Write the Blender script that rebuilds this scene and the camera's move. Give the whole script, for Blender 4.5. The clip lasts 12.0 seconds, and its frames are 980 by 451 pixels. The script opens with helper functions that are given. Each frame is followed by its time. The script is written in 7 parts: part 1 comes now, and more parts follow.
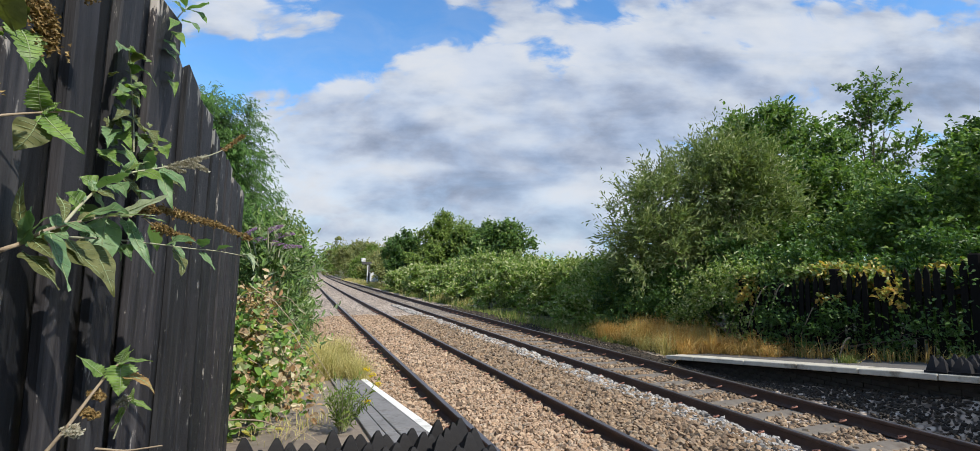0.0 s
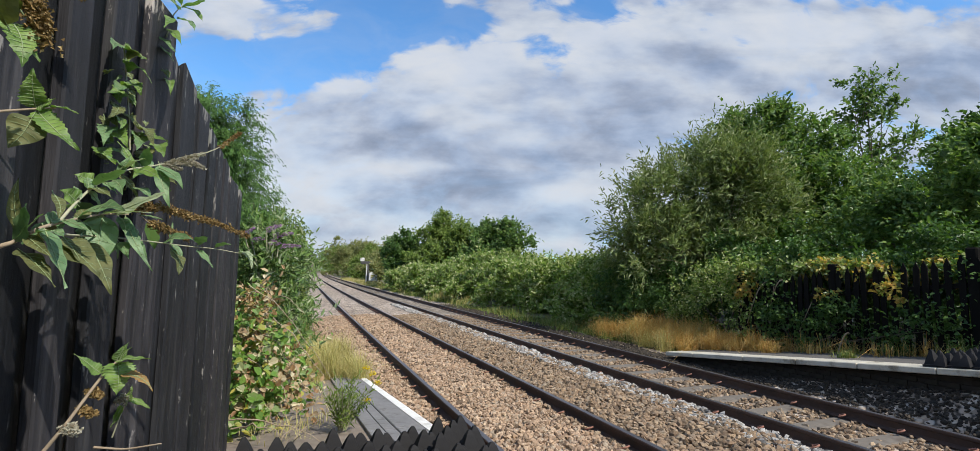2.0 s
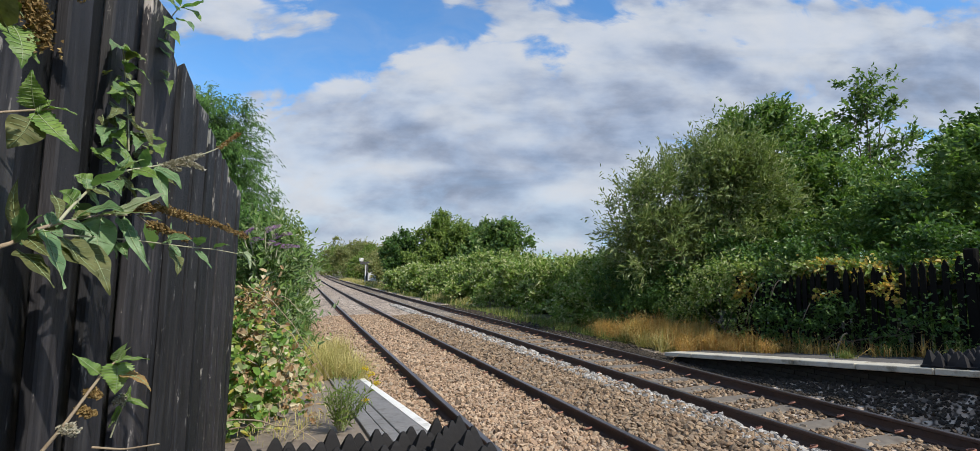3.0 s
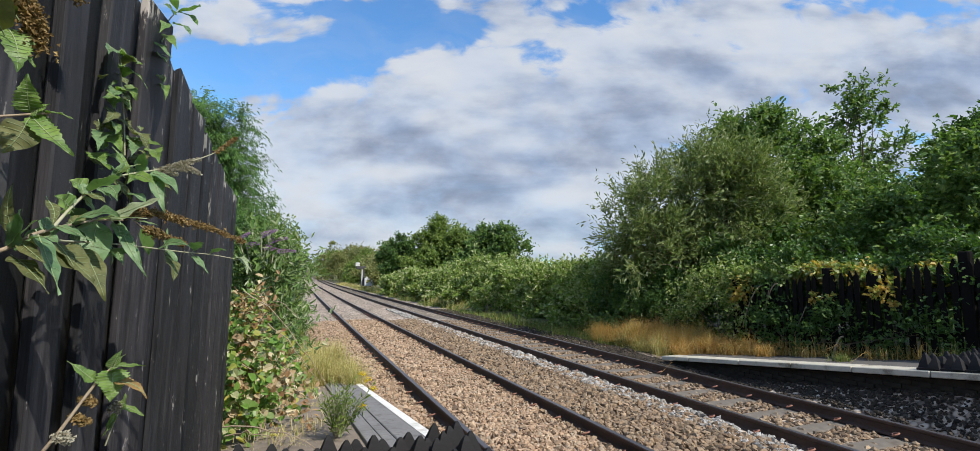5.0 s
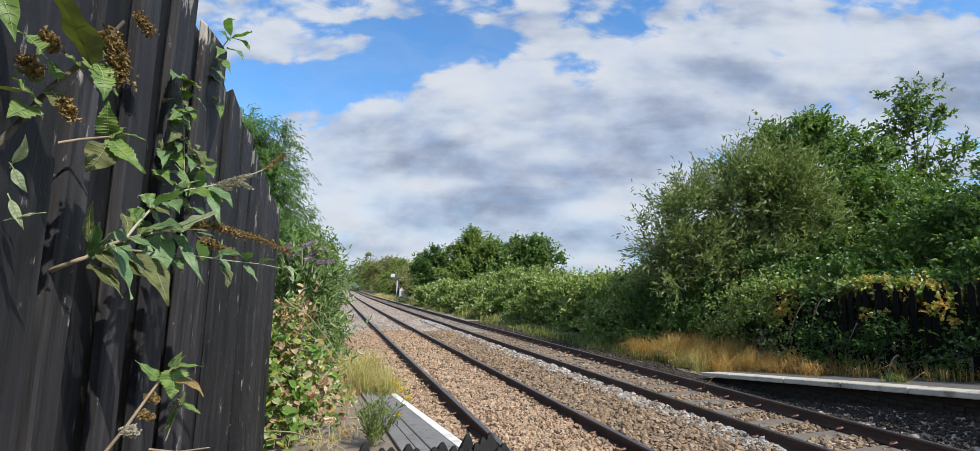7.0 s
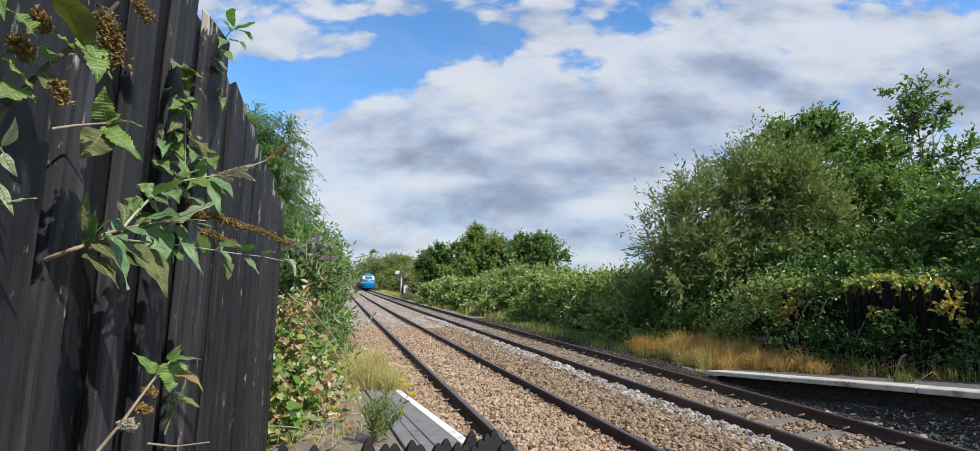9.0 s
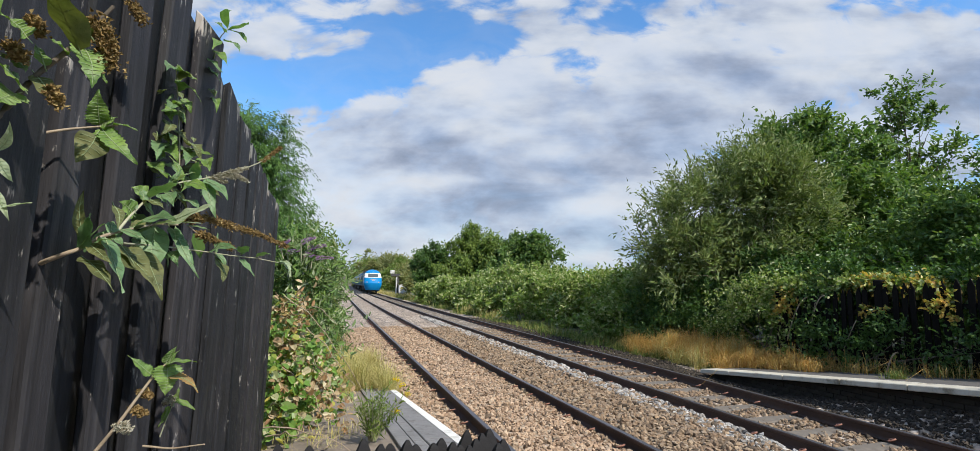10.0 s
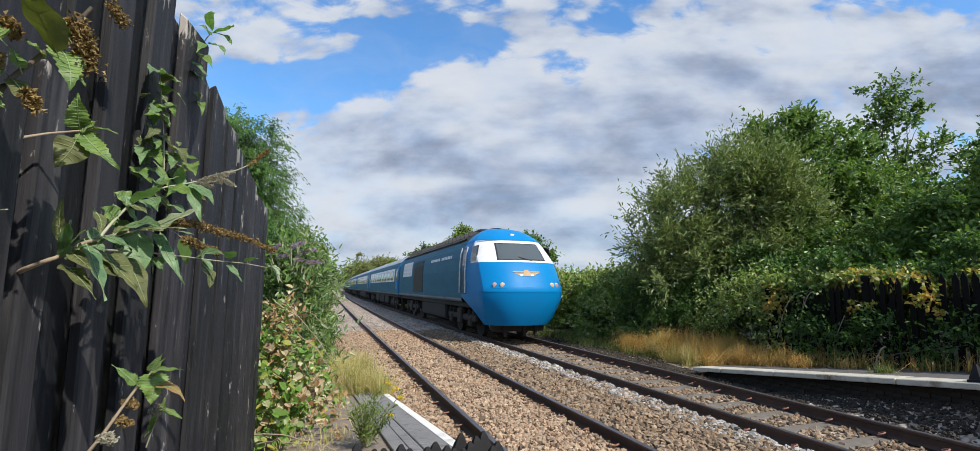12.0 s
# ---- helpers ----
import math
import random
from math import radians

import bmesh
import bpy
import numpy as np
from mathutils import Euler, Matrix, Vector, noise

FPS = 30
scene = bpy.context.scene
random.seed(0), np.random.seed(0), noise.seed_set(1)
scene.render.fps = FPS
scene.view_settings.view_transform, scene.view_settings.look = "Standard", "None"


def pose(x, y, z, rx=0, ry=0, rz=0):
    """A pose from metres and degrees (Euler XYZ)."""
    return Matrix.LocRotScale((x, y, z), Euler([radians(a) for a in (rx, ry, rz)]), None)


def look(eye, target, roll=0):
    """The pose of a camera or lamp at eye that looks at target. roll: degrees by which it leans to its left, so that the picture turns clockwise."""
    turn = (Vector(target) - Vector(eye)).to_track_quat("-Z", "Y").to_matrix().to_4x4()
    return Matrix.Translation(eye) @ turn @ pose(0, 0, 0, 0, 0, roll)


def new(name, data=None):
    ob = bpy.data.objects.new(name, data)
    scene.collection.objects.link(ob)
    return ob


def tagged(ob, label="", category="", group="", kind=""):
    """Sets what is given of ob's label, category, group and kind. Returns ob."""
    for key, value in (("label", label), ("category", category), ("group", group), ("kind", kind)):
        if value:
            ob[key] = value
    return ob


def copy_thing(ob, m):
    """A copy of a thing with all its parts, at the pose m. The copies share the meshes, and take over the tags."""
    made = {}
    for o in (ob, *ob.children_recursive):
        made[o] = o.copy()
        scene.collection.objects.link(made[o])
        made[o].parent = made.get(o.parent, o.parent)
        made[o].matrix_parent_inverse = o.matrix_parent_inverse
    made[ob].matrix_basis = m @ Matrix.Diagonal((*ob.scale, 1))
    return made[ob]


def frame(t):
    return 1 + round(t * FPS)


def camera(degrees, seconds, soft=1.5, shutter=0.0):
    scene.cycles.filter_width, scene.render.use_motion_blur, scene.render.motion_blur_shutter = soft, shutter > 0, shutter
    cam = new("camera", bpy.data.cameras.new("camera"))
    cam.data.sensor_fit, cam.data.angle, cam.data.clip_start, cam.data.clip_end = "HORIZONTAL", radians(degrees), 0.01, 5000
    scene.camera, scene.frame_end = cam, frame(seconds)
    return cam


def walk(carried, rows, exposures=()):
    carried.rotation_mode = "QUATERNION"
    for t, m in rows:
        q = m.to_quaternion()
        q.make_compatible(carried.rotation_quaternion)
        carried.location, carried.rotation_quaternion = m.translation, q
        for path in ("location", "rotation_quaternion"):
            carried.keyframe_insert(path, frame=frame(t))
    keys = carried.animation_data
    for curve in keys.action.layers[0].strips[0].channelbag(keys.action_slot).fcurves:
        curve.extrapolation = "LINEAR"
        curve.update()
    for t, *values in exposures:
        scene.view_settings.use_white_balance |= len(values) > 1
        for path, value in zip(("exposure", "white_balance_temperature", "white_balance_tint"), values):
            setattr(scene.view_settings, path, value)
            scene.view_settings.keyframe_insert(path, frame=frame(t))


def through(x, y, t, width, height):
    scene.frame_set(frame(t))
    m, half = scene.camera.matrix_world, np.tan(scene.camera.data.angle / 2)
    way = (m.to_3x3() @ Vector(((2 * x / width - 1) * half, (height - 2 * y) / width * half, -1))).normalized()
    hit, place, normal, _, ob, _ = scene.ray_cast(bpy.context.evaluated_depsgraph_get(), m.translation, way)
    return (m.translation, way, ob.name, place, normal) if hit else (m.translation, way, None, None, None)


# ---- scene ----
cam = camera(91.19, 12.0, soft=0.6)


def view(x, y, z, yaw, pitch, roll):
    """Camera pose from its place and its heading (left of the track's direction), tilt and lean in degrees."""
    a, b = radians(yaw), radians(pitch)
    ahead = Vector((-math.sin(a) * math.cos(b), math.cos(a) * math.cos(b), math.sin(b)))
    eye = Vector((x, y, z))
    return look(eye, eye + ahead, roll)


PATH = [
    (0.0, view(-0.0000, 0.0000, 1.7079, -21.594, 5.768, 1.280)),
    (0.5, view(0.0032, 0.0048, 1.7031, -21.589, 5.692, 1.218)),
    (1.0, view(0.0024, 0.0063, 1.7041, -21.613, 5.610, 0.914)),
    (1.5, view(0.0019, 0.0045, 1.7026, -21.661, 5.580, 0.793)),
    (2.0, view(0.0016, 0.0036, 1.7014, -21.754, 5.587, 0.811)),
    (2.5, view(-0.0003, 0.0030, 1.7026, -21.837, 5.586, 0.863)),
    (3.0, view(0.0025, -0.0009, 1.7020, -21.864, 5.634, 0.843)),
    (5.0, view(-0.0007, 0.0042, 1.7024, -22.262, 6.142, 0.666)),
    (5.5, view(-0.0020, -0.0043, 1.7064, -22.196, 6.296, 0.636)),
    (6.0, view(-0.0041, -0.0131, 1.6998, -21.063, 6.679, 0.731)),
    (6.5, view(-0.0086, -0.0201, 1.6965, -19.440, 7.063, 0.987)),
    (7.0, view(-0.0109, -0.0260, 1.6981, -18.214, 7.504, 1.167)),
    (9.0, view(-0.0052, -0.0008, 1.6900, -17.697, 7.175, 1.433)),
    (9.5, view(-0.0033, -0.0093, 1.6935, -17.979, 7.115, 1.383)),
    (10.0, view(-0.0062, -0.0083, 1.6945, -18.274, 7.100, 1.268)),
    (10.5, view(-0.0087, -0.0123, 1.6963, -18.588, 7.217, 1.214)),
    (11.0, view(-0.0051, -0.0051, 1.6951, -18.850, 7.294, 0.964)),
    (11.5, view(-0.0038, 0.0007, 1.6939, -19.167, 7.288, 0.639)),
    (12.0, view(-0.0024, -0.0026, 1.6938, -19.297, 7.331, 0.335)),
]
walk(cam, PATH, [(0.0, 0.18), (2.0, 0.10), (3.0, 0.04), (5.0, 0.12), (6.0, 0.15), (9.5, 0.18), (12.0, 0.15)])

# ---- light: hazy late-summer sun behind the camera's right shoulder, broken cloud ----
SUN = Vector((0.42, -0.85, 1.0)).normalized()
sun = new("sun", bpy.data.lights.new("sun", "SUN"))
sun.data.energy, sun.data.angle, sun.data.color = 5.0, radians(0.6), (1.0, 0.93, 0.81)
sun.matrix_world = look(SUN * 100, (0, 0, 0))


class Nodes:
    """A little shorthand for node trees."""

    def __init__(self, tree):
        self.tree = tree

    def add(self, kind):
        return self.tree.nodes.new(kind)

    def link(self, a, b):
        self.tree.links.new(a, b)

    def put(self, socket, value):
        if isinstance(value, bpy.types.NodeSocket):
            self.link(value, socket)
        else:
            socket.default_value = value

    def math(self, op, a, b=0.0, c=0.0, clamp=False):
        n = self.add("ShaderNodeMath")
        n.operation, n.use_clamp = op, clamp
        for s, v in zip(n.inputs, (a, b, c)):
            self.put(s, v)
        return n.outputs[0]

    def mix(self, fac, a, b, blend="MIX"):
        n = self.add("ShaderNodeMix")
        n.data_type, n.blend_type = "RGBA", blend
        self.put(n.inputs[0], fac)
        self.put(n.inputs[6], a)
        self.put(n.inputs[7], b)
        return n.outputs[2]

    def noise(self, vec, scale, detail=4.0, rough=0.55, distort=0.0):
        n = self.add("ShaderNodeTexNoise")
        if vec is not None:
            self.link(vec, n.inputs["Vector"])
        n.inputs["Scale"].default_value, n.inputs["Detail"].default_value = scale, detail
        n.inputs["Roughness"].default_value, n.inputs["Distortion"].default_value = rough, distort
        return n.outputs["Fac"]

    def voronoi(self, vec, scale, feature="F1", out="Distance"):
        n = self.add("ShaderNodeTexVoronoi")
        n.feature = feature
        if vec is not None:
            self.link(vec, n.inputs["Vector"])
        n.inputs["Scale"].default_value = scale
        return n.outputs[out]

    def ramp(self, fac, stops):
        n = self.add("ShaderNodeValToRGB")
        e = n.color_ramp.elements
        while len(e) > 1:
            e.remove(e[-1])
        e[0].position, e[0].color = stops[0][0], (*stops[0][1], 1)
        for p, c in stops[1:]:
            e.new(p).color = (*c, 1)
        self.put(n.inputs[0], fac)
        return n.outputs[0]

    def smooth(self, v, lo, hi):
        n = self.add("ShaderNodeMapRange")
        n.interpolation_type = "SMOOTHSTEP"
        for s, x in zip(n.inputs, (v, lo, hi, 0.0, 1.0)):
            self.put(s, x)
        return n.outputs[0]


def make_sky():
    world = bpy.data.worlds.new("sky")
    scene.world = world
    world.use_nodes = True
    world.node_tree.nodes.clear()
    k = Nodes(world.node_tree)
    sky = k.add("ShaderNodeTexSky")
    sky.sky_type, sky.sun_disc = "NISHITA", False
    sky.sun_elevation = math.asin(SUN.z)
    sky.sun_rotation = math.atan2(SUN.x, SUN.y)
    sky.air_density, sky.dust_density, sky.ozone_density = 1.1, 0.6, 2.0
    coord = k.add("ShaderNodeTexCoord").outputs["Generated"]
    turn = k.add("ShaderNodeMapping")
    turn.inputs["Rotation"].default_value = (0, 0, radians(21.6))
    k.link(coord, turn.inputs["Vector"])
    xyz = k.add("ShaderNodeSeparateXYZ")
    k.link(turn.outputs[0], xyz.inputs[0])
    depth = k.math("MAXIMUM", k.math("ABSOLUTE", xyz.outputs[1]), 0.12)
    gx, gz = k.math("DIVIDE", xyz.outputs[0], depth), k.math("DIVIDE", xyz.outputs[2], depth)
    flat = k.add("ShaderNodeCombineXYZ")
    k.link(gx, flat.inputs[0])
    k.link(k.math("MULTIPLY", gz, 1.9), flat.inputs[1])
    low = k.add("ShaderNodeCombineXYZ")  # layers near the horizon lie flatter
    k.link(gx, low.inputs[0])
    k.link(k.math("MULTIPLY", gz, 5.0), low.inputs[1])

    def masses(rows):
        total = None
        for x, z, rx, rz, w in rows:
            a = k.math("MULTIPLY", k.math("SUBTRACT", gx, x), 1 / rx)
            b = k.math("MULTIPLY", k.math("SUBTRACT", gz, z), 1 / rz)
            d = k.math("ADD", k.math("MULTIPLY", a, a), k.math("MULTIPLY", b, b))
            m = k.math("MULTIPLY", k.math("EXPONENT", k.math("MULTIPLY", d, -1.0)), w)
            total = m if total is None else k.math("ADD", total, m)
        return total

    def drift(vec, x, z):
        n = k.add("ShaderNodeVectorMath")
        n.operation = "ADD"
        k.link(vec, n.inputs[0])
        n.inputs[1].default_value = (x, z, 0)
        return n.outputs[0]

    here = flat.outputs[0]
    puff = k.noise(here, 2.9, 8, 0.53, 0.2)
    above = k.noise(drift(here, 0.03, 0.075), 3.2, 9, 0.55, 0.15)  # the side towards the sun
    below = k.noise(here, 3.2, 9, 0.55, 0.15)
    wisp = k.noise(here, 6.5, 12, 0.62, 0.5)
    band = k.noise(low.outputs[0], 2.3, 10, 0.56, 0.35)
    billow = k.math("SUBTRACT", 0.42, k.voronoi(drift(here, 3.1, 0.7), 13.0, "SMOOTH_F1"))  # heaped cauliflower edges
    heap = k.math("SUBTRACT", 0.42, k.voronoi(drift(here, 1.3, 2.7), 31.0, "SMOOTH_F1"))
    # open blue gaps (negative) and cloud banks (positive)
    cover = k.math("ADD", k.math("MULTIPLY", puff, 0.75), k.math("MULTIPLY", wisp, 1.1))
    cover = k.math("ADD", cover, k.math("ADD", k.math("MULTIPLY", billow, 0.46), k.math("MULTIPLY", heap, 0.22)))
    cover = k.math("ADD", cover, masses(COVER))
    amount = k.math("ADD", k.math("MULTIPLY", k.smooth(cover, 0.76, 1.04), 0.88), k.math("MULTIPLY", k.smooth(wisp, 0.35, 0.65), 0.12))
    relief = k.math("MULTIPLY", k.math("SUBTRACT", above, below), 1.7)
    relief = k.math("SUBTRACT", relief, k.math("ADD", k.math("MULTIPLY", billow, 0.22), k.math("MULTIPLY", heap, 0.10)))
    shade = k.math("ADD", k.math("MULTIPLY", band, 0.95), k.math("ADD", relief, k.math("MULTIPLY", wisp, 0.4)))
    shade = k.math("ADD", shade, k.math("ADD", masses(SHADE), masses(LOW_SHADE)))
    tone = k.ramp(k.smooth(shade, 0.26, 1.44), CLOUD_TONES)
    blue = k.mix(1.0, sky.outputs[0], (*SKY_TINT, 1), "MULTIPLY")
    col = k.mix(amount, blue, tone)
    # below the horizon: dull green-grey land light
    col = k.mix(k.smooth(xyz.outputs[2], -0.02, 0.0), (0.9, 1.0, 0.7, 1), col)
    bg = k.add("ShaderNodeBackground")
    k.link(col, bg.inputs[0])
    bg.inputs[1].default_value = 0.1
    out = k.add("ShaderNodeOutputWorld")
    k.link(bg.outputs[0], out.inputs[0])


SKY_TINT = (1.0, 1.6, 2.05)
# tone of cloud from sunlit to shaded, in the sky's own units
CLOUD_TONES = [(0.0, (6.35, 6.69, 7.26)), (0.2, (5.43, 5.94, 6.78)), (0.45, (4.23, 4.82, 5.97)), (0.7, (3.17, 3.74, 4.92)), (1.0, (2.12, 2.62, 3.63))]
# x, height, half-width, half-height, weight on the sky ahead
COVER = [
    (-0.573, 0.423, 0.148, 0.048, -0.62),
    (-0.414, 0.467, 0.149, 0.051, -0.62),
    (-0.266, 0.484, 0.095, 0.043, -0.55),
    (-0.173, 0.535, 0.109, 0.037, -0.55),
    (-0.064, 0.544, 0.068, 0.037, -0.40),
    (0.128, 0.476, 0.071, 0.045, -0.40),
    (0.237, 0.570, 0.082, 0.023, -0.30),
    (0.550, 0.497, 0.030, 0.028, -0.24),
    (1.009, 0.612, 0.083, 0.015, -0.40),
    (-0.311, 0.579, 0.164, 0.023, -0.30),
    (-0.540, 0.532, 0.116, 0.043, 0.26),
    (0.045, 0.564, 0.068, 0.029, 0.24),
    (-0.074, 0.396, 0.168, 0.101, 0.50),
    (0.317, 0.451, 0.176, 0.121, 0.50),
    (0.687, 0.520, 0.233, 0.086, 0.22),
    (0.967, 0.426, 0.272, 0.128, 0.45),
    (-0.004, 0.205, 0.556, 0.150, 0.85),
]
SHADE = [
    (-0.193, 0.311, 0.083, 0.021, 0.40),
    (-0.231, 0.272, 0.082, 0.030, 0.22),
    (-0.124, 0.257, 0.080, 0.024, 0.20),
    (0.021, 0.307, 0.080, 0.019, 0.12),
    (0.102, 0.247, 0.133, 0.027, 0.34),
    (0.289, 0.367, 0.128, 0.042, 0.34),
    (0.453, 0.453, 0.081, 0.051, 0.22),
    (0.235, 0.297, 0.107, 0.041, 0.20),
    (-0.017, 0.198, 0.198, 0.020, 0.42),
    (-0.213, 0.136, 0.144, 0.017, 0.34),
    (0.953, 0.419, 0.163, 0.063, 0.50),
]
LOW_SHADE = [
    (-0.056, 0.164, 0.211, 0.021, 0.22),
    (0.155, 0.108, 0.118, 0.021, 0.30),
    (-0.289, 0.079, 0.078, 0.012, 0.22),
    (-0.075, 0.424, 0.121, 0.056, -0.34),
    (0.264, 0.514, 0.123, 0.049, -0.40),
    (0.155, 0.168, 0.055, 0.024, -0.34),
    (-0.295, 0.217, 0.079, 0.019, -0.26),
    (-0.163, 0.222, 0.066, 0.013, -0.25),
    (-0.429, 0.239, 0.119, 0.151, -0.16),
    (0.115, 0.059, 0.091, 0.013, -0.25),
    (0.702, 0.549, 0.165, 0.037, -0.16),
    (0.613, 0.379, 0.108, 0.056, 0.10),
    (-0.554, 0.543, 0.122, 0.043, -0.20),
    (-0.360, 0.048, 0.052, 0.021, -0.20),
]
make_sky()

# ---- materials ----


def material(name, rough=0.7, metal=0.0):
    m = bpy.data.materials.new(name)
    m.use_nodes = True
    k = Nodes(m.node_tree)
    b = m.node_tree.nodes["Principled BSDF"]
    b.inputs["Roughness"].default_value, b.inputs["Metallic"].default_value = rough, metal
    return m, k, b


def bump(k, b, height, strength=0.5, distance=0.01):
    n = k.add("ShaderNodeBump")
    n.inputs["Strength"].default_value, n.inputs["Distance"].default_value = strength, distance
    k.put(n.inputs["Height"], height)
    k.link(n.outputs[0], b.inputs["Normal"])


def place(k, space="Object"):
    return k.add("ShaderNodeTexCoord").outputs[space]


def scaled(k, vec, x, y, z):
    n = k.add("ShaderNodeMapping")
    n.inputs["Scale"].default_value = (x, y, z)
    k.link(vec, n.inputs["Vector"])
    return n.outputs[0]


def grainy(name, dark, light, scale=8.0, rough=0.8, metal=0.0, relief=0.3, depth=0.01, stain=None, stretch=None, spread=0.25, spec=0.5):
    """A surface with broad stains and fine grain between two colours."""
    m, k, b = material(name, rough, metal)
    b.inputs["Specular IOR Level"].default_value = spec
    v = place(k)
    if stretch:
        v = scaled(k, v, *stretch)
    fine, broad = k.noise(v, scale, 8, 0.65), k.noise(v, scale * 0.13, 4, 0.5)
    f = k.math("ADD", k.math("MULTIPLY", fine, 0.6), k.math("MULTIPLY", broad, 0.4))
    col = k.ramp(f, [(0.5 - spread, dark), (0.5 + spread, light)])
    if stain:
        col = k.mix(k.smooth(k.noise(v, scale * 0.35, 6, 0.7), 0.52, 0.7), col, (*stain, 1))
    k.link(col, b.inputs["Base Color"])
    k.link(k.math("ADD", k.math("MULTIPLY", fine, 0.25), rough - 0.12, clamp=True), b.inputs["Roughness"])
    bump(k, b, fine, relief, depth)
    return m


def leafy(name, tones, rough=0.45, through=0.38, spec=0.45):
    """Leaves: each leaf its own tone, light passing through."""
    m, k, b = material(name, rough)
    g = k.add("ShaderNodeNewGeometry").outputs["Random Per Island"]
    n = len(tones)
    col = k.ramp(g, [((i + 0.5) / n, c) for i, c in enumerate(tones)])
    v = place(k)
    col = k.mix(k.math("MULTIPLY", k.noise(v, 1.1, 3), 0.6), col, k.mix(1.0, col, (0.72, 0.8, 0.6, 1), "MULTIPLY"))
    k.link(col, b.inputs["Base Color"])
    b.inputs["Specular IOR Level"].default_value = spec
    t = k.add("ShaderNodeBsdfTranslucent")
    k.link(k.mix(1.0, col, (1.05, 1.15, 0.5, 1), "MULTIPLY"), t.inputs[0])
    mixed = k.add("ShaderNodeMixShader")
    mixed.inputs[0].default_value = through
    k.link(b.outputs[0], mixed.inputs[1])
    k.link(t.outputs[0], mixed.inputs[2])
    k.link(mixed.outputs[0], m.node_tree.nodes["Material Output"].inputs[0])
    return m


def stony(name, tones, rough=0.9):
    """Ballast: each stone its own tone, with grain on it."""
    m, k, b = material(name, rough)
    g = k.add("ShaderNodeNewGeometry").outputs["Random Per Island"]
    n = len(tones)
    col = k.ramp(g, [((i + 0.5) / n, c) for i, c in enumerate(tones)])
    v = place(k)
    fine = k.noise(v, 90, 5, 0.7)
    col = k.mix(k.smooth(fine, 0.35, 0.75), k.mix(1.0, col, (0.6, 0.57, 0.55, 1), "MULTIPLY"), col)
    k.link(col, b.inputs["Base Color"])
    bump(k, b, fine, 0.5, 0.004)
    return m


def bed(name):
    """The ballast bed between and beyond the loose stones."""
    m, k, b = material(name, 0.95)
    v = place(k)
    cell = k.voronoi(v, 13, "F1", "Color")
    sep = k.add("ShaderNodeSeparateColor")
    k.link(cell, sep.inputs[0])
    d = k.voronoi(v, 13)
    tone = k.ramp(sep.outputs[0], [(0.0, (0.12, 0.098, 0.08)), (0.4, (0.39, 0.31, 0.245)), (0.75, (0.53, 0.43, 0.345)), (1.0, (0.60, 0.53, 0.46))])
    broad = k.noise(v, 0.5, 5, 0.6)
    tone = k.mix(k.math("MULTIPLY", k.smooth(broad, 0.4, 0.7), 0.5), tone, (0.17, 0.125, 0.09, 1))
    col = k.mix(k.smooth(d, 0.45, 0.85), tone, (0.05, 0.04, 0.033, 1))
    k.link(col, b.inputs["Base Color"])
    bump(k, b, k.math("SUBTRACT", 1.0, d), 1.0, 0.03)
    return m


def painted(name, colour, rough=0.35, coat=0.3, dirt=(0.06, 0.05, 0.045), amount=0.25, scale=1.2, metal=0.0):
    """Vehicle paint with a clear coat, road dirt in soft streaks."""
    m, k, b = material(name, rough, metal)
    v = place(k)
    f = k.noise(scaled(k, v, 1, 0.5, 2.5), scale, 7, 0.65)
    col = k.mix(k.math("MULTIPLY", k.smooth(f, 0.42, 0.8), amount), (*colour, 1), (*dirt, 1))
    k.link(col, b.inputs["Base Color"])
    b.inputs["Coat Weight"].default_value, b.inputs["Coat Roughness"].default_value = coat, 0.2
    b.inputs["Specular IOR Level"].default_value = 0.12
    k.link(k.math("ADD", k.math("MULTIPLY", f, 0.2), rough - 0.08, clamp=True), b.inputs["Roughness"])
    bump(k, b, k.noise(v, 2.2, 2), 0.06, 0.02)
    return m


